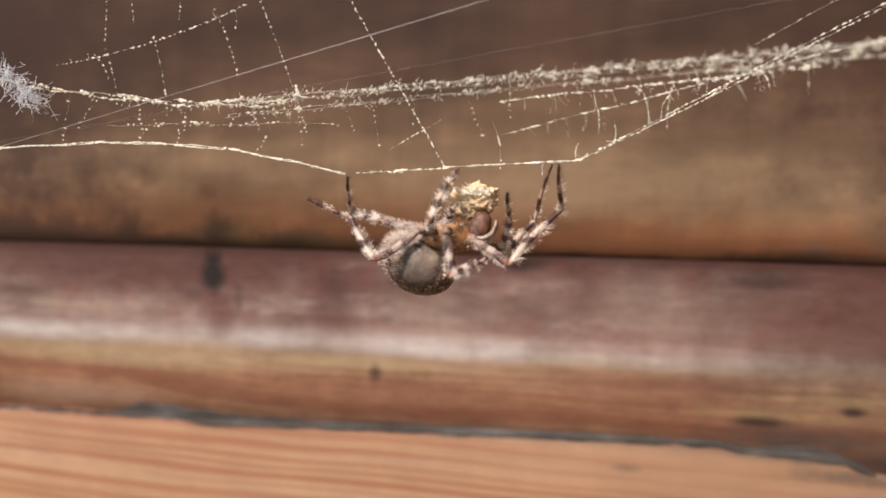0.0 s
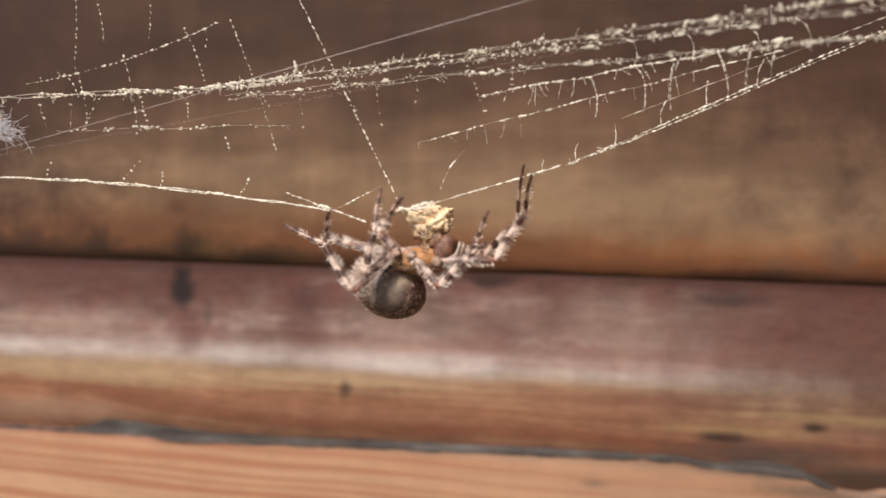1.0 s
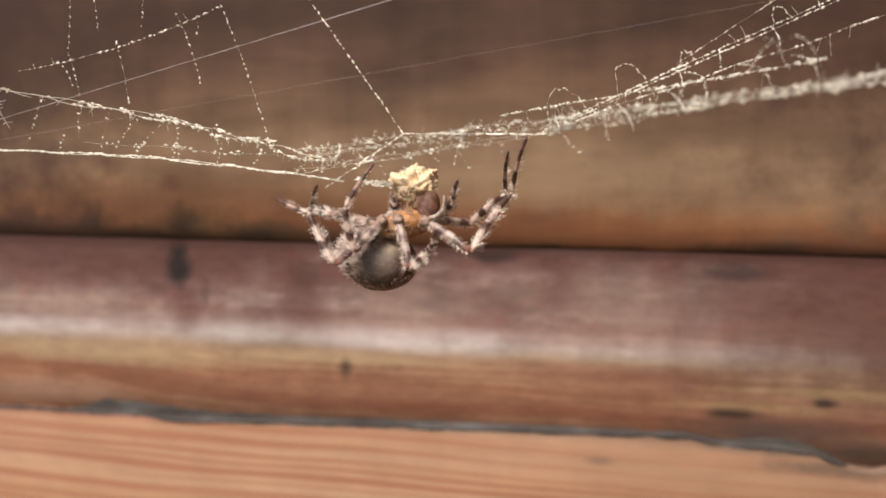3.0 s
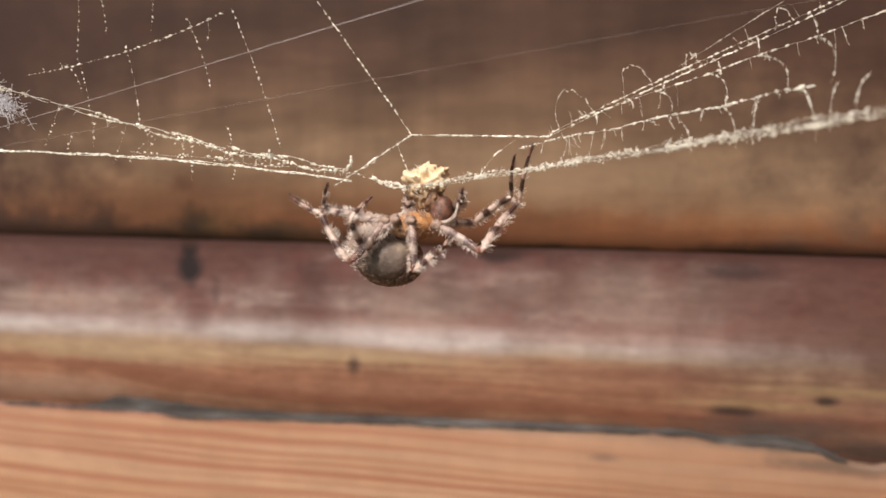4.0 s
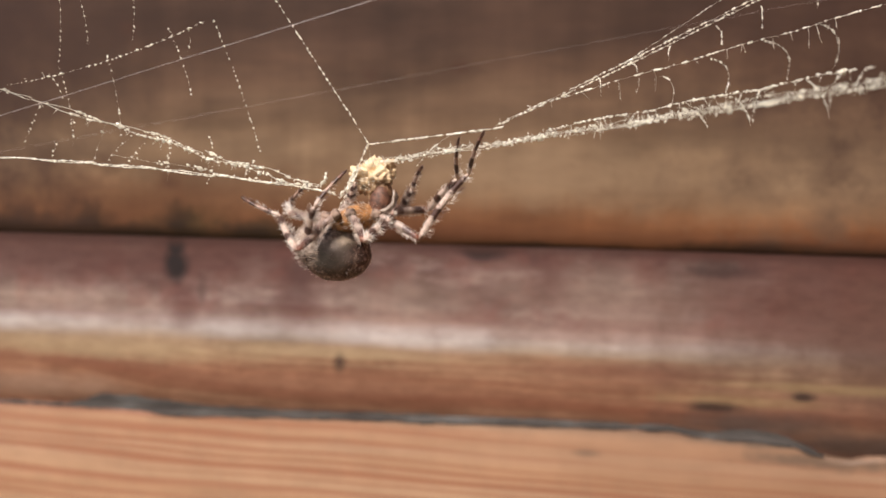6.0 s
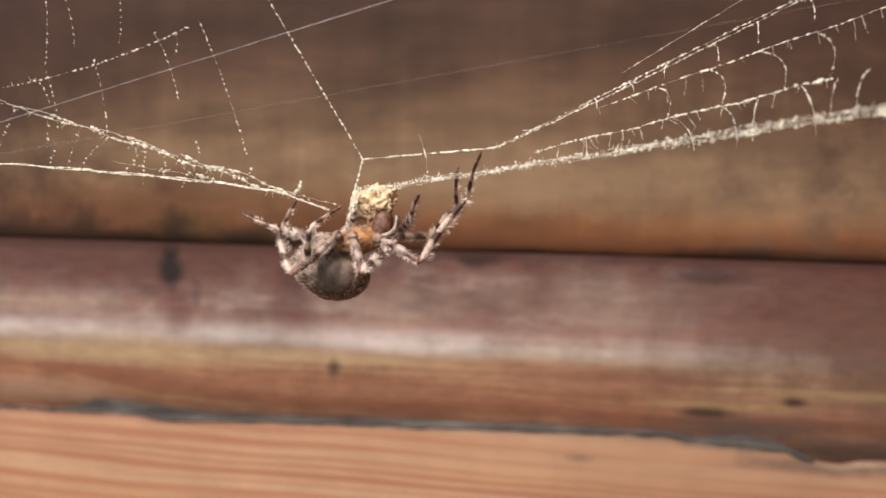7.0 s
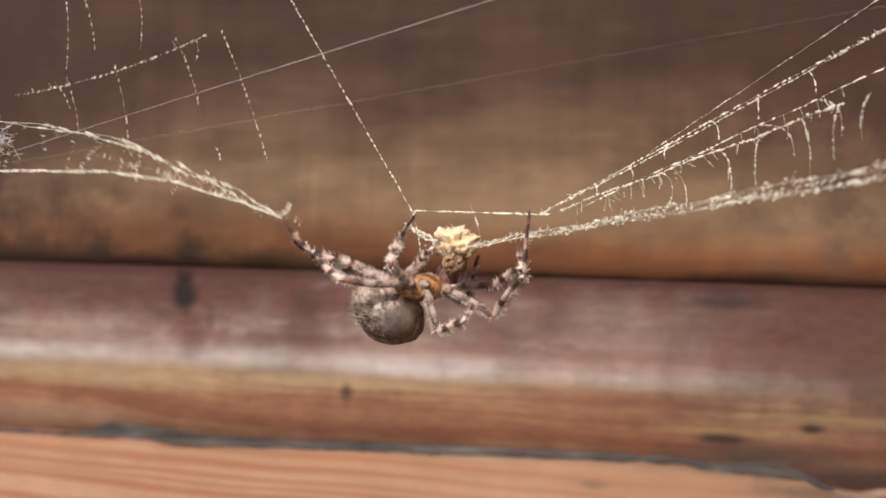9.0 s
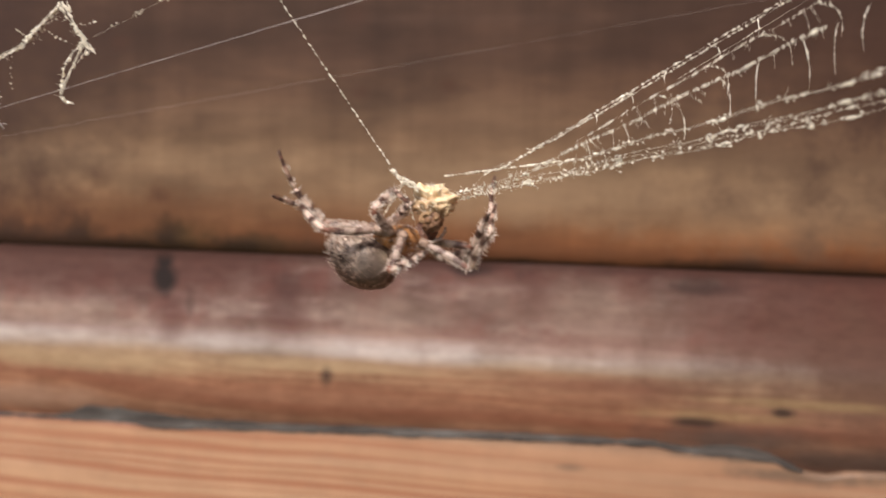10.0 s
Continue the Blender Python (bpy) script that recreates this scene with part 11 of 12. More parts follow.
    walk(WEB["rung_12"], [
        (0, pose(0.00219, 0.12218, 1.50559, 8.9, -69.8, -111.9)),
        (0.5, pose(0.00460, 0.12265, 1.50705, 15.9, -78.4, -120.3)),
        (1, pose(0.00682, 0.12305, 1.50803, 15.9, -78.0, -121.3)),
        (1.5, pose(0.01047, 0.12401, 1.51261, 5.6, -52.2, -111.9)),
        (1.75, pose(0.01103, 0.12422, 1.51388, 3.5, -4.7, -108.0)),
        (2, pose(0.01159, 0.12443, 1.51515, 4.7, 42.8, -104.7)),
        (2.5, pose(0.00734, 0.12345, 1.51119, 4.4, 42.1, -103.2)),
        (4, pose(0.01264, 0.12436, 1.51321, 4.8, 42.9, -105.3)),
        (4.5, pose(0.01663, 0.12552, 1.51919, 5.4, 48.2, -106.0)),
        (5, pose(0.01620, 0.12549, 1.51946, 5.0, 42.8, -106.8)),
        (5.5, pose(0.01563, 0.12538, 1.51908, 6.1, 53.7, -104.7)),
        (7, pose(0.01662, 0.12533, 1.51738, 5.9, 52.0, -105.7)),
        (7.5, pose(0.01662, 0.12499, 1.51422, 5.0, 43.6, -106.5)),
        (7.9, pose(0.01411, 0.12465, 1.51502, 5.0, 43.5, -106.3)),
        (7.967, pose(0.01418, 0.12466, 1.51502, 5.0, 43.5, -106.3)),
        (8, pose(0.01507, 0.12478, 1.51419, 5.0, 43.5, -106.3)),
        (8.033, pose(0.01596, 0.12490, 1.51330, 5.0, 43.5, -106.3)),
        (8.1, pose(0.01672, 0.12499, 1.51295, 5.0, 43.5, -106.3)),
        (8.467, pose(0.01395, 0.12410, 1.50999, 4.9, 43.6, -106.0)),
        (8.5, pose(0.01409, 0.12412, 1.50910, 4.9, 43.6, -106.0)),
        (8.533, pose(0.01423, 0.12414, 1.50821, 4.9, 43.6, -106.0)),
        (8.6, pose(0.01437, 0.12416, 1.50800, 4.9, 43.6, -106.0)),
        (9, pose(0.01487, 0.12416, 1.50853, 6.3, 54.6, -105.1)),
        (9.5, pose(0.01465, 0.12450, 1.51198, 7.7, 62.0, -102.8)),
        (10, pose(0.01802, 0.12564, 1.51857, 6.0, 51.9, -106.1)),
    ])
    walk(WEB["rung_13"], [
        (0, pose(0.00856, 0.12234, 1.50880, -3.3, -62.3, -55.9)),
        (0.5, pose(0.01108, 0.12278, 1.50983, -6.8, -77.0, -52.4)),
        (1, pose(0.01338, 0.12320, 1.51088, -7.0, -77.5, -52.4)),
        (1.5, pose(0.01675, 0.12410, 1.51522, -1.8, -52.7, -61.5)),
        (1.75, pose(0.01727, 0.12432, 1.51667, -0.9, -4.5, -63.3)),
        (2, pose(0.01779, 0.12454, 1.51812, -1.4, 43.6, -64.8)),
        (2.5, pose(0.01349, 0.12354, 1.51400, -1.5, 42.6, -63.8)),
        (4, pose(0.01895, 0.12450, 1.51627, -1.4, 44.1, -64.8)),
        (4.5, pose(0.02305, 0.12567, 1.52216, -1.5, 48.6, -65.5)),
        (5, pose(0.02279, 0.12568, 1.52261, -1.5, 46.8, -64.6)),
        (5.5, pose(0.02208, 0.12553, 1.52206, -2.0, 58.3, -65.2)),
        (7, pose(0.02324, 0.12553, 1.52063, -1.8, 54.8, -65.0)),
        (7.5, pose(0.02315, 0.12516, 1.51731, -1.5, 44.7, -64.6)),
        (7.9, pose(0.02061, 0.12482, 1.51803, -1.3, 38.6, -64.5)),
        (7.967, pose(0.02068, 0.12483, 1.51803, -1.3, 38.6, -64.5)),
        (8, pose(0.02157, 0.12495, 1.51720, -1.3, 38.6, -64.5)),
        (8.033, pose(0.02246, 0.12507, 1.51631, -1.3, 38.6, -64.5)),
        (8.1, pose(0.02322, 0.12516, 1.51596, -1.3, 38.6, -64.5)),
        (8.467, pose(0.02047, 0.12429, 1.51330, -1.5, 45.8, -64.6)),
        (8.5, pose(0.02061, 0.12431, 1.51241, -1.5, 45.8, -64.6)),
        (8.533, pose(0.02075, 0.12433, 1.51152, -1.5, 45.8, -64.6)),
        (8.6, pose(0.02089, 0.12435, 1.51131, -1.5, 45.8, -64.6)),
        (9, pose(0.02148, 0.12441, 1.51228, -1.7, 53.4, -65.1)),
        (9.5, pose(0.02127, 0.12476, 1.51584, -2.4, 62.0, -65.0)),
        (10, pose(0.02476, 0.12594, 1.52267, -1.5, 43.4, -64.0)),
    ])
    walk(WEB["rung_14"], [
        (0, pose(0.01478, 0.12249, 1.51201, 2.1, -41.4, -89.6)),
        (0.5, pose(0.01743, 0.12289, 1.51254, 5.6, -73.2, -94.1)),
        (1, pose(0.01982, 0.12333, 1.51368, 6.2, -74.4, -95.3)),
        (1.5, pose(0.02293, 0.12417, 1.51778, 2.5, -36.9, -94.2)),
        (2, pose(0.02389, 0.12464, 1.52104, 2.8, 41.6, -91.6)),
        (2.5, pose(0.01951, 0.12361, 1.51675, 2.8, 47.0, -89.7)),
        (4, pose(0.02512, 0.12461, 1.51918, 3.3, 49.6, -91.3)),
        (4.5, pose(0.02935, 0.12579, 1.52507, 4.1, 57.0, -91.6)),
        (5, pose(0.02927, 0.12584, 1.52562, 4.1, 56.7, -91.6)),
        (5.5, pose(0.02841, 0.12566, 1.52498, 5.1, 64.8, -89.5)),
        (7, pose(0.02974, 0.12571, 1.52382, 4.8, 61.9, -90.9)),
        (7.5, pose(0.02956, 0.12532, 1.52035, 3.2, 46.3, -92.4)),
        (7.9, pose(0.02700, 0.12497, 1.52108, 3.7, 53.0, -91.7)),
        (7.967, pose(0.02707, 0.12498, 1.52108, 3.7, 53.0, -91.7)),
        (8, pose(0.02796, 0.12510, 1.52025, 3.7, 53.0, -91.7)),
        (8.033, pose(0.02885, 0.12522, 1.51936, 3.7, 53.0, -91.7)),
        (8.1, pose(0.02961, 0.12531, 1.51901, 3.7, 53.0, -91.7)),
        (8.467, pose(0.02686, 0.12446, 1.51647, 3.9, 55.4, -91.4)),
        (8.5, pose(0.02700, 0.12448, 1.51558, 3.9, 55.4, -91.4)),
        (8.533, pose(0.02714, 0.12450, 1.51469, 3.9, 55.4, -91.4)),
        (8.6, pose(0.02728, 0.12452, 1.51448, 3.9, 55.4, -91.4)),
        (9, pose(0.02798, 0.12463, 1.51587, 4.6, 59.9, -91.5)),
        (9.5, pose(0.02777, 0.12502, 1.51972, 5.5, 66.7, -89.4)),
        (10, pose(0.03139, 0.12623, 1.52670, 3.6, 51.2, -92.3)),
    ])
    walk(WEB["rung_15"], [
        (0, pose(0.02163, 0.12274, 1.51547, -1.6, 43.3, -63.6)),
        (0.25, pose(0.02303, 0.12293, 1.51554, -1.0, -10.6, -61.9)),
        (0.5, pose(0.02444, 0.12313, 1.51562, -2.9, -64.4, -59.2)),
        (1, pose(0.02696, 0.12358, 1.51678, -3.5, -69.0, -58.2)),
        (1.5, pose(0.02980, 0.12436, 1.52056, -1.0, -30.1, -65.1)),
        (2, pose(0.03067, 0.12487, 1.52432, -1.1, 46.6, -67.3)),
        (2.5, pose(0.02618, 0.12380, 1.51976, -1.3, 49.9, -66.7)),
        (4, pose(0.03195, 0.12485, 1.52252, -1.2, 53.6, -67.8)),
        (4.5, pose(0.03635, 0.12605, 1.52836, -1.3, 57.9, -68.1)),
        (5, pose(0.03647, 0.12614, 1.52911, -1.5, 59.3, -67.7)),
        (5.5, pose(0.03543, 0.12592, 1.52828, -2.0, 66.9, -67.8)),
        (7, pose(0.03696, 0.12603, 1.52740, -1.7, 63.6, -67.8)),
        (7.5, pose(0.03668, 0.12559, 1.52369, -1.1, 45.9, -66.9)),
        (7.9, pose(0.03407, 0.12524, 1.52441, -1.3, 56.9, -67.8)),
        (7.967, pose(0.03414, 0.12525, 1.52441, -1.3, 56.9, -67.8)),
        (8, pose(0.03503, 0.12537, 1.52358, -1.3, 56.9, -67.8)),
        (8.033, pose(0.03592, 0.12549, 1.52269, -1.3, 56.9, -67.8)),
        (8.1, pose(0.03668, 0.12558, 1.52234, -1.3, 56.9, -67.8)),
        (8.467, pose(0.03395, 0.12475, 1.52001, -1.3, 56.5, -67.8)),
        (8.5, pose(0.03409, 0.12477, 1.51912, -1.3, 56.5, -67.8)),
        (8.533, pose(0.03423, 0.12479, 1.51823, -1.3, 56.5, -67.8)),
        (8.6, pose(0.03437, 0.12481, 1.51802, -1.3, 56.5, -67.8)),
        (9, pose(0.03519, 0.12499, 1.51985, -1.3, 59.6, -68.3)),
        (9.5, pose(0.03499, 0.12540, 1.52398, -2.0, 67.0, -68.0)),
        (10, pose(0.03878, 0.12667, 1.53123, -1.2, 44.1, -66.2)),
    ])
    walk(WEB["drift"], [
        (0, pose(-0.01503, 0.12299, 1.50115, 37.5, -80.2, 171.8)),
        (0.25, pose(-0.01618, 0.12280, 1.50084, 9.1, -86.4, -90.7)),
        (0.5, pose(-0.01734, 0.12262, 1.50053, -37.2, -81.2, 24.6)),
        (1, pose(-0.01978, 0.12232, 1.50072, -11.5, -59.0, 13.0)),
        (1.5, pose(-0.02219, 0.12190, 1.49979, -9.0, -48.8, 10.5)),
        (2, pose(-0.02380, 0.12163, 1.49924, -12.7, -62.4, 11.9)),
        (2.5, pose(-0.02086, 0.12217, 1.50070, -20.9, -74.4, 11.2)),
        (4, pose(-0.01468, 0.12281, 1.49901, -8.4, -45.7, 6.9)),
        (4.5, pose(-0.02367, 0.12165, 1.49923, -15.5, -69.9, 1.3)),
        (5, pose(-0.01864, 0.12273, 1.50322, -6.6, -27.0, 4.6)),
        (5.5, pose(-0.02333, 0.12190, 1.50120, -6.6, -27.3, 5.9)),
        (6.25, pose(-0.02171, 0.12199, 1.50006, -35.0, -53.6, -42.9)),
        (7, pose(-0.02008, 0.12209, 1.49891, 32.2, -79.3, -174.7)),
        (7.5, pose(-0.01870, 0.12198, 1.49618, 8.4, -43.7, -171.2)),
        (8, pose(-0.01977, 0.12169, 1.49473, 11.6, -58.2, -171.6)),
        (8.5, pose(-0.01391, 0.12213, 1.49161, 15.8, -67.3, -171.3)),
        (9, pose(-0.01345, 0.12224, 1.49214, 22.2, -74.8, -164.9)),
        (9.25, pose(-0.01228, 0.12257, 1.49376, -21.6, -67.3, -52.8)),
        (9.5, pose(-0.01110, 0.12290, 1.49539, -9.6, -52.8, 7.1)),
        (10, pose(-0.01244, 0.12309, 1.49887, -7.7, -40.1, 6.1)),
    ])
    walk(NET[0], [
        (0, pose(-0.07915, 0.11951, 1.53358, -70.9, 83.7, -63.3)),
        (0.5, pose(-0.08022, 0.11924, 1.53234, -69.2, 83.6, -61.6)),
        (1, pose(-0.07992, 0.11934, 1.53298, -63.7, 83.3, -56.0)),
        (1.5, pose(-0.07767, 0.11920, 1.52884, -71.5, 83.7, -63.9)),
        (2, pose(-0.07696, 0.11917, 1.52766, -73.8, 83.8, -66.2)),
        (2.5, pose(-0.07688, 0.11934, 1.52915, -75.8, 83.8, -68.2)),
        (4, pose(-0.07903, 0.11915, 1.53010, -74.1, 83.8, -66.5)),
        (4.5, pose(-0.08108, 0.11885, 1.52973, -72.9, 83.7, -65.3)),
        (5, pose(-0.08272, 0.11866, 1.52999, -67.8, 83.5, -60.2)),
        (5.5, pose(-0.08010, 0.11883, 1.52835, -72.9, 83.7, -65.3)),
        (7, pose(-0.08251, 0.11858, 1.52904, -70.5, 83.6, -62.9)),
        (7.5, pose(-0.08306, 0.11857, 1.52964, -69.3, 83.6, -61.7)),
        (8, pose(-0.08193, 0.11859, 1.52834, -70.9, 83.7, -63.3)),
        (8.5, pose(-0.08249, 0.11858, 1.52899, -69.1, 83.6, -61.5)),
        (9, pose(-0.08241, 0.11897, 1.53258, -63.8, 83.3, -56.1)),
        (9.2, pose(-0.08342, 0.12085, 1.55155, -12.8, 61.9, -3.9)),
        (9.5, pose(-0.08448, 0.12192, 1.56294, -8.2, 42.8, 1.9)),
        (10, pose(-0.08077, 0.12260, 1.56480, -8.2, 42.6, 2.0)),
    ])
    walk(NET[1], [
        (0, pose(-0.07848, 0.11817, 1.52017, -24.4, 75.3, -16.2)),
        (0.5, pose(-0.07950, 0.11790, 1.51889, -24.2, 75.2, -16.0)),
        (1, pose(-0.07903, 0.11802, 1.51945, -23.4, 74.7, -15.2)),
        (1.5, pose(-0.07706, 0.11796, 1.51636, -25.0, 75.7, -16.8)),
        (2, pose(-0.07642, 0.11795, 1.51548, -25.5, 75.9, -17.3)),
        (2.5, pose(-0.07638, 0.11808, 1.51669, -25.5, 76.0, -17.4)),
        (4, pose(-0.07846, 0.11784, 1.51695, -25.1, 75.7, -16.9)),
        (4.5, pose(-0.08048, 0.11755, 1.51676, -25.1, 75.7, -16.9)),
        (5, pose(-0.08196, 0.11733, 1.51654, -24.2, 75.2, -16.0)),
        (5.5, pose(-0.07950, 0.11751, 1.51521, -25.0, 75.7, -16.8)),
        (7, pose(-0.08183, 0.11725, 1.51559, -24.7, 75.5, -16.5)),
        (7.5, pose(-0.08236, 0.11726, 1.51638, -24.4, 75.4, -16.2)),
        (8, pose(-0.08126, 0.11726, 1.51498, -24.7, 75.5, -16.5)),
        (8.5, pose(-0.08176, 0.11724, 1.51544, -24.3, 75.3, -16.1)),
        (9, pose(-0.08151, 0.11763, 1.51880, -23.4, 74.8, -15.2)),
        (9.2, pose(-0.08251, 0.11949, 1.53760, -9.6, 51.2, -0.0)),
        (9.5, pose(-0.08356, 0.12055, 1.54892, -7.1, 31.8, 3.8)),
        (10, pose(-0.07990, 0.12125, 1.55097, -7.0, 31.6, 3.8)),
    ])
    walk(NET[2], [
        (0, pose(-0.07638, 0.11987, 1.53356, -23.9, 75.1, -15.7)),
        (0.5, pose(-0.07746, 0.11960, 1.53235, -23.7, 75.0, -15.5)),
        (1, pose(-0.07718, 0.11971, 1.53301, -23.0, 74.5, -14.8)),
        (1.5, pose(-0.07517, 0.11953, 1.52890, -24.4, 75.3, -16.2)),
        (2, pose(-0.07453, 0.11949, 1.52772, -24.8, 75.6, -16.6)),
        (2.5, pose(-0.07434, 0.11967, 1.52917, -24.9, 75.6, -16.7)),
        (4, pose(-0.07633, 0.11951, 1.53010, -24.5, 75.4, -16.3)),
        (4.5, pose(-0.07846, 0.11920, 1.52978, -24.5, 75.4, -16.3)),
        (5, pose(-0.08000, 0.11902, 1.53004, -23.7, 74.9, -15.5)),
        (5.5, pose(-0.07743, 0.11918, 1.52840, -24.4, 75.4, -16.2)),
        (7, pose(-0.07980, 0.11895, 1.52909, -24.1, 75.2, -15.9)),
        (7.5, pose(-0.08038, 0.11893, 1.52969, -23.9, 75.0, -15.7)),
        (8, pose(-0.07921, 0.11895, 1.52837, -24.1, 75.2, -15.9)),
        (8.5, pose(-0.07973, 0.11895, 1.52901, -23.8, 75.0, -15.6)),
        (9, pose(-0.07963, 0.11934, 1.53261, -23.1, 74.5, -14.8)),
        (9.2, pose(-0.08062, 0.12122, 1.55158, -9.6, 51.0, 0.0)),
        (9.5, pose(-0.08166, 0.12229, 1.56297, -7.1, 31.7, 3.8)),
        (10, pose(-0.07802, 0.12297, 1.56488, -7.0, 31.2, 3.8)),
    ])
    walk(NET[3], [
        (0, pose(-0.07062, 0.11938, 1.52179, -28.6, 77.4, -20.6)),
        (0.5, pose(-0.07169, 0.11911, 1.52058, -28.4, 77.3, -20.3)),
        (1, pose(-0.07130, 0.11923, 1.52121, -27.3, 76.8, -19.2)),
        (1.5, pose(-0.06995, 0.11907, 1.51803, -29.2, 77.6, -21.1)),
        (2, pose(-0.06949, 0.11904, 1.51713, -29.7, 77.8, -21.7)),
        (2.5, pose(-0.06916, 0.11920, 1.51827, -30.0, 77.9, -21.9)),
        (4, pose(-0.07079, 0.11902, 1.51859, -29.5, 77.7, -21.4)),
        (4.5, pose(-0.07302, 0.11871, 1.51848, -29.3, 77.7, -21.3)),
        (5, pose(-0.07426, 0.11853, 1.51831, -28.2, 77.2, -20.1)),
        (5.5, pose(-0.07190, 0.11870, 1.51694, -29.2, 77.6, -21.2)),
        (7, pose(-0.07411, 0.11845, 1.51736, -28.8, 77.5, -20.7)),
        (7.5, pose(-0.07474, 0.11845, 1.51816, -28.5, 77.3, -20.4)),
        (8, pose(-0.07355, 0.11845, 1.51670, -28.9, 77.5, -20.8)),
        (8.5, pose(-0.07394, 0.11845, 1.51716, -28.5, 77.3, -20.4)),
        (9, pose(-0.07365, 0.11885, 1.52057, -27.4, 76.9, -19.3)),
        (9.2, pose(-0.07458, 0.12072, 1.53939, -10.1, 53.4, -0.6)),
        (9.5, pose(-0.07559, 0.12179, 1.55072, -7.2, 34.0, 3.4)),
        (10, pose(-0.07209, 0.12248, 1.55286, -7.2, 33.7, 3.5)),
    ])
    walk(NET[4], [
        (0, pose(-0.06719, 0.12107, 1.53350, -64.9, 83.4, -57.2)),
        (0.5, pose(-0.06831, 0.12081, 1.53238, -63.5, 83.3, -55.8)),
        (1, pose(-0.06807, 0.12092, 1.53313, -59.2, 83.0, -51.5)),
        (1.5, pose(-0.06682, 0.12065, 1.52908, -65.2, 83.4, -57.5)),
        (2, pose(-0.06640, 0.12059, 1.52794, -66.9, 83.5, -59.3)),
        (2.5, pose(-0.06591, 0.12079, 1.52923, -68.8, 83.6, -61.1)),
        (4, pose(-0.06737, 0.12069, 1.53012, -67.4, 83.5, -59.7)),
        (4.5, pose(-0.06972, 0.12036, 1.52995, -66.1, 83.4, -58.5)),
        (5, pose(-0.07095, 0.12023, 1.53020, -62.2, 83.2, -54.6)),
        (5.5, pose(-0.06855, 0.12037, 1.52854, -66.0, 83.4, -58.4)),
        (7, pose(-0.07074, 0.12015, 1.52924, -64.4, 83.3, -56.7)),
        (7.5, pose(-0.07145, 0.12013, 1.52989, -63.1, 83.3, -55.5)),
        (8, pose(-0.07018, 0.12015, 1.52847, -64.9, 83.4, -57.2)),
        (8.5, pose(-0.07055, 0.12016, 1.52907, -63.6, 83.3, -55.9)),
        (9, pose(-0.07035, 0.12057, 1.53271, -59.4, 83.0, -51.7)),
        (9.2, pose(-0.07127, 0.12246, 1.55167, -12.6, 61.3, -3.6)),
        (9.5, pose(-0.07227, 0.12354, 1.56307, -8.1, 42.1, 2.1)),
        (10, pose(-0.06882, 0.12421, 1.56514, -8.1, 41.8, 2.1)),
    ])
    walk(NET[5], [
        (0, pose(-0.06101, 0.12112, 1.52627, -16.5, 68.4, -7.9)),
        (0.5, pose(-0.06211, 0.12086, 1.52516, -16.4, 68.3, -7.8)),
        (1, pose(-0.06183, 0.12097, 1.52591, -16.2, 68.0, -7.6)),
        (1.5, pose(-0.06116, 0.12069, 1.52244, -16.7, 68.6, -8.1)),
        (2, pose(-0.06090, 0.12063, 1.52147, -16.8, 68.8, -8.2)),
        (2.5, pose(-0.06025, 0.12083, 1.52255, -16.9, 68.9, -8.3)),
        (4, pose(-0.06136, 0.12073, 1.52306, -16.7, 68.7, -8.1)),
        (4.5, pose(-0.06381, 0.12041, 1.52304, -16.7, 68.6, -8.1)),
        (5, pose(-0.06478, 0.12028, 1.52303, -16.4, 68.3, -7.8)),
        (5.5, pose(-0.06254, 0.12042, 1.52154, -16.6, 68.6, -8.0)),
        (7, pose(-0.06459, 0.12020, 1.52206, -16.6, 68.5, -8.0)),
        (7.5, pose(-0.06537, 0.12018, 1.52284, -16.4, 68.3, -7.8)),
        (8, pose(-0.06407, 0.12019, 1.52132, -16.6, 68.5, -8.0)),
        (8.5, pose(-0.06434, 0.12021, 1.52181, -16.5, 68.4, -7.9)),
        (9, pose(-0.06400, 0.12063, 1.52533, -16.2, 68.1, -7.6)),
        (9.2, pose(-0.06486, 0.12251, 1.54419, -8.4, 44.2, 1.6)),
        (9.5, pose(-0.06583, 0.12359, 1.55556, -6.6, 24.6, 4.7)),
        (10, pose(-0.06248, 0.12427, 1.55781, -6.6, 24.1, 4.8)),
    ])
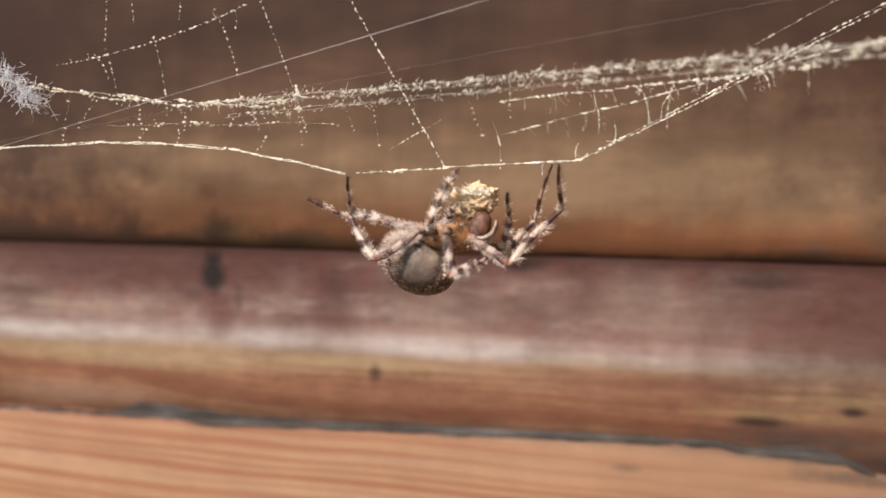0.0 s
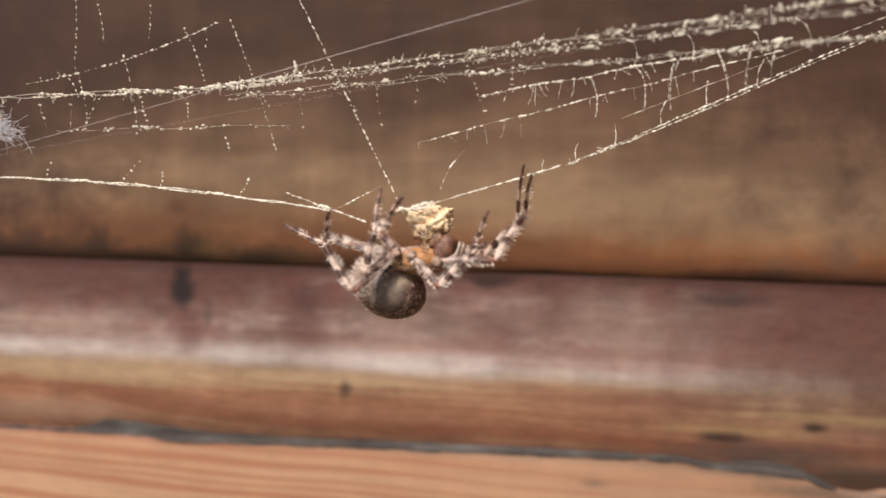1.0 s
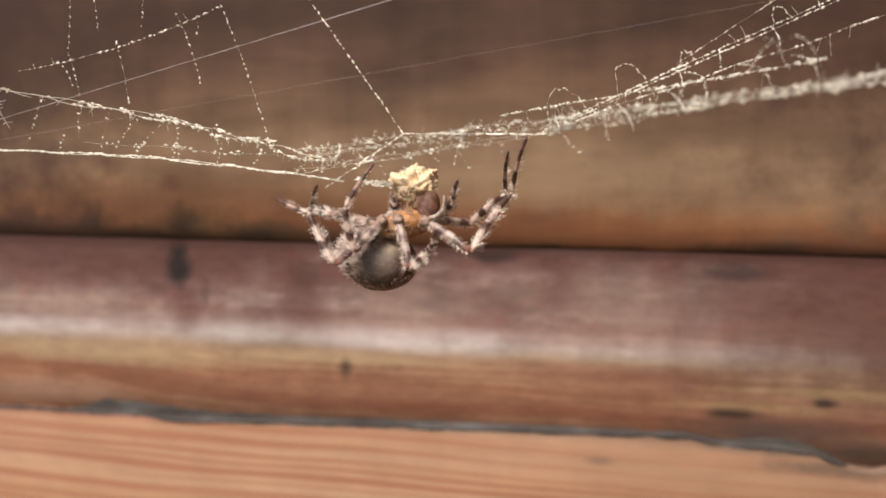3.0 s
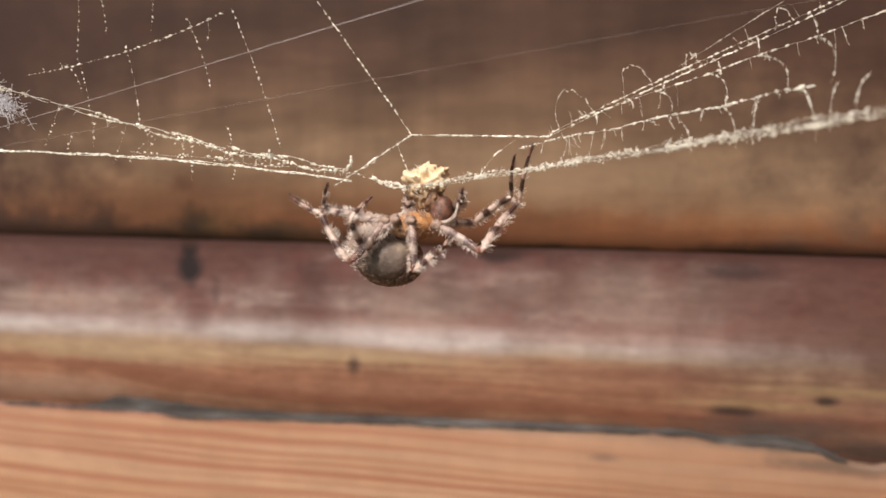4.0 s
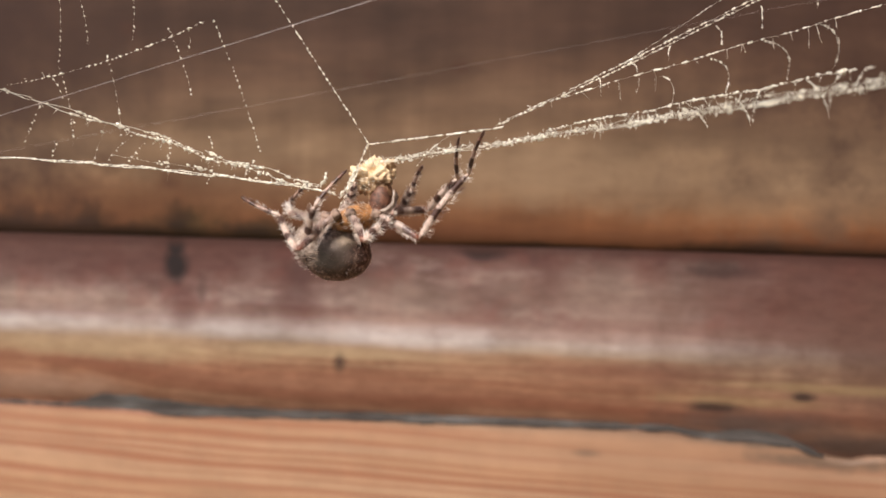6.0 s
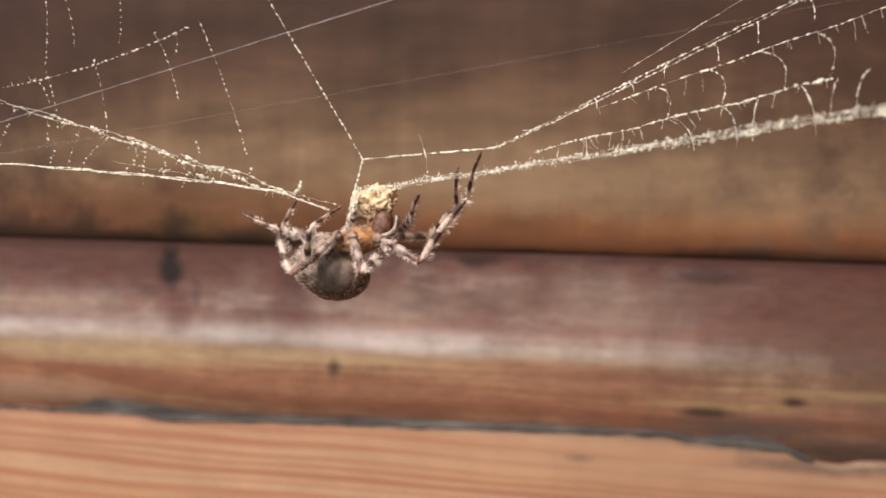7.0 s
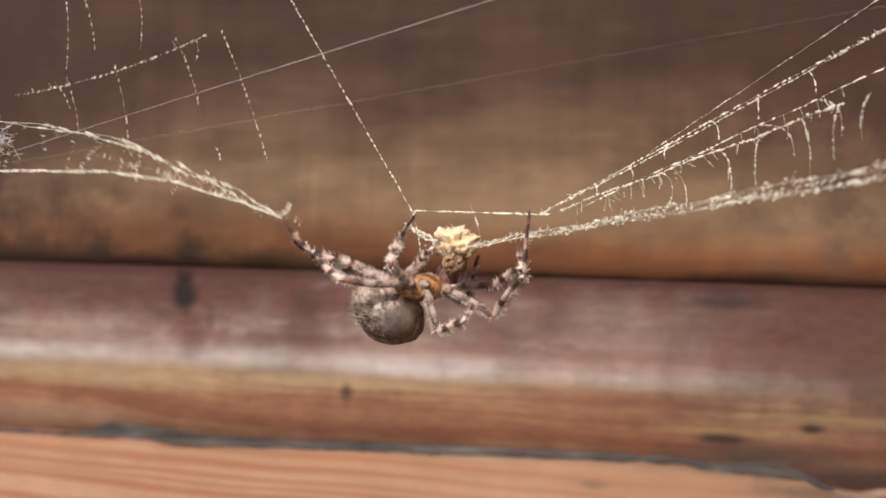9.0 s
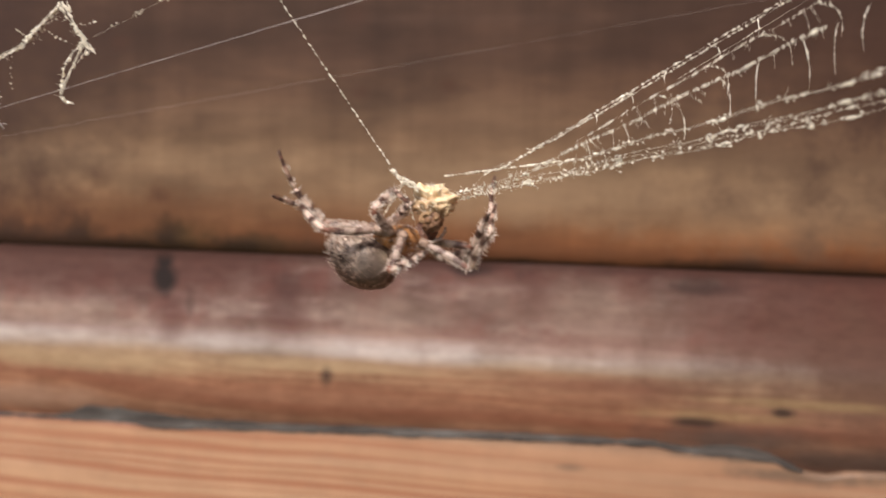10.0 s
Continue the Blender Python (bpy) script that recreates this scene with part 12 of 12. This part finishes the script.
    walk(NET[6], [
        (0, pose(-0.05765, 0.12154, 1.52608, -107.6, 83.7, -100.2)),
        (0.5, pose(-0.05875, 0.12128, 1.52500, -105.9, 83.8, -98.5)),
        (1, pose(-0.05847, 0.12140, 1.52577, -100.7, 83.9, -93.3)),
        (1.5, pose(-0.05806, 0.12109, 1.52234, -106.8, 83.7, -99.4)),
        (2, pose(-0.05787, 0.12101, 1.52138, -108.3, 83.7, -100.9)),
        (2.5, pose(-0.05713, 0.12122, 1.52241, -110.8, 83.6, -103.4)),
        (4, pose(-0.05806, 0.12115, 1.52290, -109.7, 83.6, -102.3)),
        (4.5, pose(-0.06057, 0.12082, 1.52292, -107.8, 83.7, -100.4)),
        (5, pose(-0.06143, 0.12071, 1.52291, -103.9, 83.8, -96.5)),
        (5.5, pose(-0.05925, 0.12084, 1.52142, -107.8, 83.7, -100.4)),
        (7, pose(-0.06124, 0.12063, 1.52194, -106.2, 83.8, -98.8)),
        (7.5, pose(-0.06206, 0.12061, 1.52273, -104.7, 83.8, -97.2)),
        (8, pose(-0.06073, 0.12062, 1.52118, -107.0, 83.7, -99.6)),
        (8.5, pose(-0.06096, 0.12064, 1.52165, -105.9, 83.8, -98.5)),
        (9, pose(-0.06058, 0.12106, 1.52519, -101.2, 83.9, -93.8)),
        (9.2, pose(-0.06142, 0.12295, 1.54404, -14.8, 65.8, -6.0)),
        (9.5, pose(-0.06237, 0.12403, 1.55542, -8.7, 46.6, 1.1)),
        (10, pose(-0.05907, 0.12471, 1.55772, -8.7, 46.3, 1.2)),
    ])
    walk(NET[7], [
        (0, pose(-0.05382, 0.12224, 1.52786, -16.7, 68.6, -8.1)),
        (0.5, pose(-0.05492, 0.12198, 1.52682, -16.6, 68.5, -8.0)),
        (1, pose(-0.05466, 0.12210, 1.52765, -16.4, 68.2, -7.7)),
        (1.5, pose(-0.05451, 0.12175, 1.52410, -16.7, 68.7, -8.2)),
        (2, pose(-0.05441, 0.12165, 1.52312, -16.9, 68.9, -8.3)),
        (2.5, pose(-0.05356, 0.12187, 1.52412, -17.0, 69.0, -8.4)),
        (4, pose(-0.05430, 0.12184, 1.52468, -16.8, 68.8, -8.2)),
        (4.5, pose(-0.05687, 0.12150, 1.52475, -16.7, 68.7, -8.1)),
        (5, pose(-0.05762, 0.12141, 1.52480, -16.5, 68.4, -7.9)),
        (5.5, pose(-0.05550, 0.12153, 1.52325, -16.7, 68.7, -8.1)),
        (7, pose(-0.05742, 0.12133, 1.52382, -16.7, 68.6, -8.1)),
        (7.5, pose(-0.05830, 0.12130, 1.52461, -16.5, 68.4, -7.9)),
        (8, pose(-0.05692, 0.12131, 1.52302, -16.7, 68.7, -8.1)),
        (8.5, pose(-0.05711, 0.12134, 1.52351, -16.6, 68.6, -8.0)),
        (9, pose(-0.05671, 0.12177, 1.52709, -16.4, 68.3, -7.8)),
        (9.2, pose(-0.05752, 0.12367, 1.54596, -8.4, 44.4, 1.6)),
        (9.5, pose(-0.05845, 0.12475, 1.55735, -6.6, 24.8, 4.7)),
        (10, pose(-0.05520, 0.12543, 1.55970, -6.6, 24.2, 4.8)),
    ])
    walk(NET[8], [
        (0, pose(-0.08029, 0.11782, 1.51909, -11.6, 58.6, -2.4)),
        (0.5, pose(-0.08129, 0.11755, 1.51779, -11.6, 58.6, -2.4)),
        (1, pose(-0.08080, 0.11767, 1.51833, -11.5, 58.3, -2.3)),
        (1.5, pose(-0.07869, 0.11763, 1.51532, -11.8, 59.2, -2.6)),
        (2, pose(-0.07801, 0.11763, 1.51445, -11.9, 59.4, -2.8)),
        (2.5, pose(-0.07804, 0.11775, 1.51567, -11.8, 59.3, -2.7)),
        (4, pose(-0.08022, 0.11749, 1.51587, -11.7, 59.0, -2.6)),
        (4.5, pose(-0.08219, 0.11721, 1.51568, -11.8, 59.1, -2.6)),
        (5, pose(-0.08372, 0.11698, 1.51542, -11.6, 58.7, -2.5)),
        (5.5, pose(-0.08124, 0.11717, 1.51411, -11.7, 59.0, -2.6)),
        (7, pose(-0.08360, 0.11690, 1.51447, -11.7, 58.9, -2.6)),
        (7.5, pose(-0.08410, 0.11691, 1.51526, -11.6, 58.8, -2.5)),
        (8, pose(-0.08303, 0.11691, 1.51387, -11.7, 58.9, -2.5)),
        (8.5, pose(-0.08355, 0.11689, 1.51433, -11.6, 58.7, -2.5)),
        (9, pose(-0.08330, 0.11727, 1.51766, -11.5, 58.3, -2.3)),
        (9.2, pose(-0.08432, 0.11913, 1.53645, -7.3, 34.4, 3.4)),
        (9.5, pose(-0.08537, 0.12019, 1.54776, -6.2, 14.9, 5.9)),
        (10, pose(-0.08168, 0.12089, 1.54980, -6.2, 14.3, 6.0)),
    ])
    walk(NET[9], [
        (0, pose(-0.05419, 0.12022, 1.50927, -19.1, 71.4, -10.7)),
        (0.5, pose(-0.05524, 0.11995, 1.50810, -19.0, 71.3, -10.6)),
        (1, pose(-0.05480, 0.12008, 1.50879, -18.6, 70.9, -10.2)),
        (1.5, pose(-0.05484, 0.11984, 1.50652, -19.3, 71.6, -10.9)),
        (2, pose(-0.05478, 0.11978, 1.50589, -19.5, 71.7, -11.1)),
        (2.5, pose(-0.05402, 0.11996, 1.50664, -19.6, 71.8, -11.2)),
        (4, pose(-0.05474, 0.11983, 1.50632, -19.4, 71.6, -11.0)),
        (4.5, pose(-0.05724, 0.11952, 1.50649, -19.3, 71.6, -10.9)),
        (5, pose(-0.05787, 0.11938, 1.50594, -18.9, 71.2, -10.5)),
        (5.5, pose(-0.05587, 0.11952, 1.50479, -19.2, 71.5, -10.8)),
        (7, pose(-0.05775, 0.11929, 1.50494, -19.2, 71.4, -10.7)),
        (7.5, pose(-0.05856, 0.11929, 1.50597, -19.0, 71.2, -10.5)),
        (8, pose(-0.05728, 0.11928, 1.50432, -19.2, 71.5, -10.8)),
        (8.5, pose(-0.05743, 0.11929, 1.50460, -19.1, 71.3, -10.6)),
        (9, pose(-0.05687, 0.11972, 1.50789, -18.7, 71.0, -10.3)),
        (9.2, pose(-0.05766, 0.12159, 1.52652, -8.8, 47.0, 1.0)),
        (9.5, pose(-0.05856, 0.12266, 1.53780, -6.8, 27.5, 4.4)),
        (10, pose(-0.05533, 0.12335, 1.54026, -6.7, 27.1, 4.4)),
    ])
    walk(WEB["cross"], [
        (0, pose(-0.08672, 0.11676, 1.51709, -6.3, -17.4, 9.4)),
        (0.5, pose(-0.08766, 0.11650, 1.51574, -6.3, -17.9, 9.5)),
        (1, pose(-0.08706, 0.11663, 1.51623, -6.3, -18.7, 9.5)),
        (1.5, pose(-0.08445, 0.11666, 1.51334, -6.3, -19.0, 9.6)),
        (2, pose(-0.08362, 0.11668, 1.51251, -6.4, -19.2, 9.6)),
        (2.5, pose(-0.08391, 0.11678, 1.51376, -6.3, -18.1, 9.5)),
        (4, pose(-0.08647, 0.11645, 1.51387, -6.3, -17.8, 9.4)),
        (4.5, pose(-0.08825, 0.11619, 1.51363, -6.3, -18.7, 9.5)),
        (5, pose(-0.08997, 0.11593, 1.51330, -6.3, -18.8, 9.5)),
        (5.5, pose(-0.08741, 0.11614, 1.51205, -6.3, -18.6, 9.5)),
        (7, pose(-0.08986, 0.11585, 1.51237, -6.3, -18.7, 9.5)),
        (7.5, pose(-0.09027, 0.11588, 1.51315, -6.3, -18.9, 9.6)),
        (8, pose(-0.08929, 0.11586, 1.51181, -6.3, -18.3, 9.5)),
        (8.5, pose(-0.08991, 0.11583, 1.51226, -6.3, -18.2, 9.5)),
        (9, pose(-0.08968, 0.11621, 1.51554, -6.3, -18.5, 9.5)),
        (9.2, pose(-0.08001, 0.11851, 1.52528, -6.1, -11.2, 8.7)),
        (9.5, pose(-0.07165, 0.11971, 1.52619, -6.1, -9.2, 8.5)),
        (10, pose(-0.07423, 0.11968, 1.52907, -6.1, -10.5, 8.6)),
    ])
    walk(WEB["stay"], [
        (0, pose(-0.03204, 0.12136, 1.50405, -7.0, -30.6, 13.3)),
        (0.17, pose(-0.03139, 0.12163, 1.50582, -40.0, -4.5, 67.6)),
        (0.33, pose(-0.03074, 0.12191, 1.50758, -41.7, 36.1, 111.0)),
        (0.5, pose(-0.03010, 0.12218, 1.50935, 11.1, 57.4, -164.7)),
        (1, pose(-0.02907, 0.12143, 1.50099, 6.8, 27.8, -170.9)),
        (1.5, pose(-0.03312, 0.12092, 1.50126, 7.2, 33.6, -170.5)),
        (2, pose(-0.03126, 0.12105, 1.50016, 7.0, 31.2, -171.2)),
        (2.5, pose(-0.02918, 0.12137, 1.50061, 8.0, 42.3, -169.8)),
        (3, pose(-0.02872, 0.12156, 1.50176, 21.5, 52.1, 144.6)),
        (3.5, pose(-0.02826, 0.12174, 1.50291, 17.4, 65.3, 85.5)),
        (4, pose(-0.02780, 0.12192, 1.50406, -15.9, 67.2, -0.5)),
        (4.5, pose(-0.02840, 0.12187, 1.50435, -62.5, 83.6, -24.2)),
        (5, pose(-0.03003, 0.12171, 1.50479, -59.2, 83.3, -22.4)),
        (5.5, pose(-0.02977, 0.12162, 1.50372, -80.3, 85.4, -21.9)),
        (6.25, pose(-0.02991, 0.12151, 1.50279, 42.5, 82.1, 160.4)),
        (7, pose(-0.03004, 0.12139, 1.50187, 19.1, 72.0, -162.6)),
        (7.5, pose(-0.02988, 0.12116, 1.49946, 14.7, 66.0, -163.4)),
        (8, pose(-0.02922, 0.12129, 1.49988, 58.0, 83.9, -138.2)),
        (8.25, pose(-0.02735, 0.12151, 1.49965, -57.2, 88.5, 39.2)),
        (8.5, pose(-0.02548, 0.12173, 1.49941, -45.4, 81.6, -16.5)),
        (9, pose(-0.02417, 0.12170, 1.49748, -30.0, 77.9, -6.4)),
        (9.5, pose(-0.02105, 0.12206, 1.49696, -18.2, 70.2, 2.6)),
        (10, pose(-0.02318, 0.12209, 1.49996, -18.8, 70.9, 4.9)),
    ])
    walk(WEB["tuft"], [
        (0, pose(-0.09218, 0.11568, 1.51363, -6.0, -0.9, 7.6)),
        (0.5, pose(-0.09162, 0.11548, 1.51107, -6.0, -0.9, 7.6)),
        (1, pose(-0.09149, 0.11544, 1.51051, -6.0, -0.9, 7.6)),
        (1.5, pose(-0.09095, 0.11535, 1.50900, -6.0, -0.9, 7.6)),
        (2, pose(-0.08978, 0.11540, 1.50801, -6.0, -0.9, 7.6)),
        (2.5, pose(-0.09161, 0.11537, 1.51006, -6.0, -0.9, 7.6)),
        (4, pose(-0.09126, 0.11548, 1.51063, -6.0, -0.9, 7.6)),
        (4.5, pose(-0.09599, 0.11476, 1.50972, -6.0, -0.9, 7.6)),
        (5, pose(-0.09797, 0.11454, 1.51007, -6.0, -0.9, 7.6)),
        (5.5, pose(-0.09577, 0.11464, 1.50834, -6.0, -0.9, 7.6)),
        (7, pose(-0.09743, 0.11448, 1.50888, -6.0, -0.9, 7.6)),
        (7.5, pose(-0.09786, 0.11440, 1.50869, -6.0, -0.9, 7.6)),
        (8, pose(-0.09629, 0.11448, 1.50747, -6.0, -0.9, 7.6)),
        (8.5, pose(-0.09410, 0.11469, 1.50673, -6.0, -0.9, 7.6)),
        (9, pose(-0.09468, 0.11500, 1.51037, -6.0, -0.9, 7.6)),
        (9.5, pose(-0.09231, 0.11544, 1.51157, -6.0, -0.9, 7.6)),
        (10, pose(-0.09438, 0.11525, 1.51236, -6.0, -0.9, 7.6)),
    ])


motions()
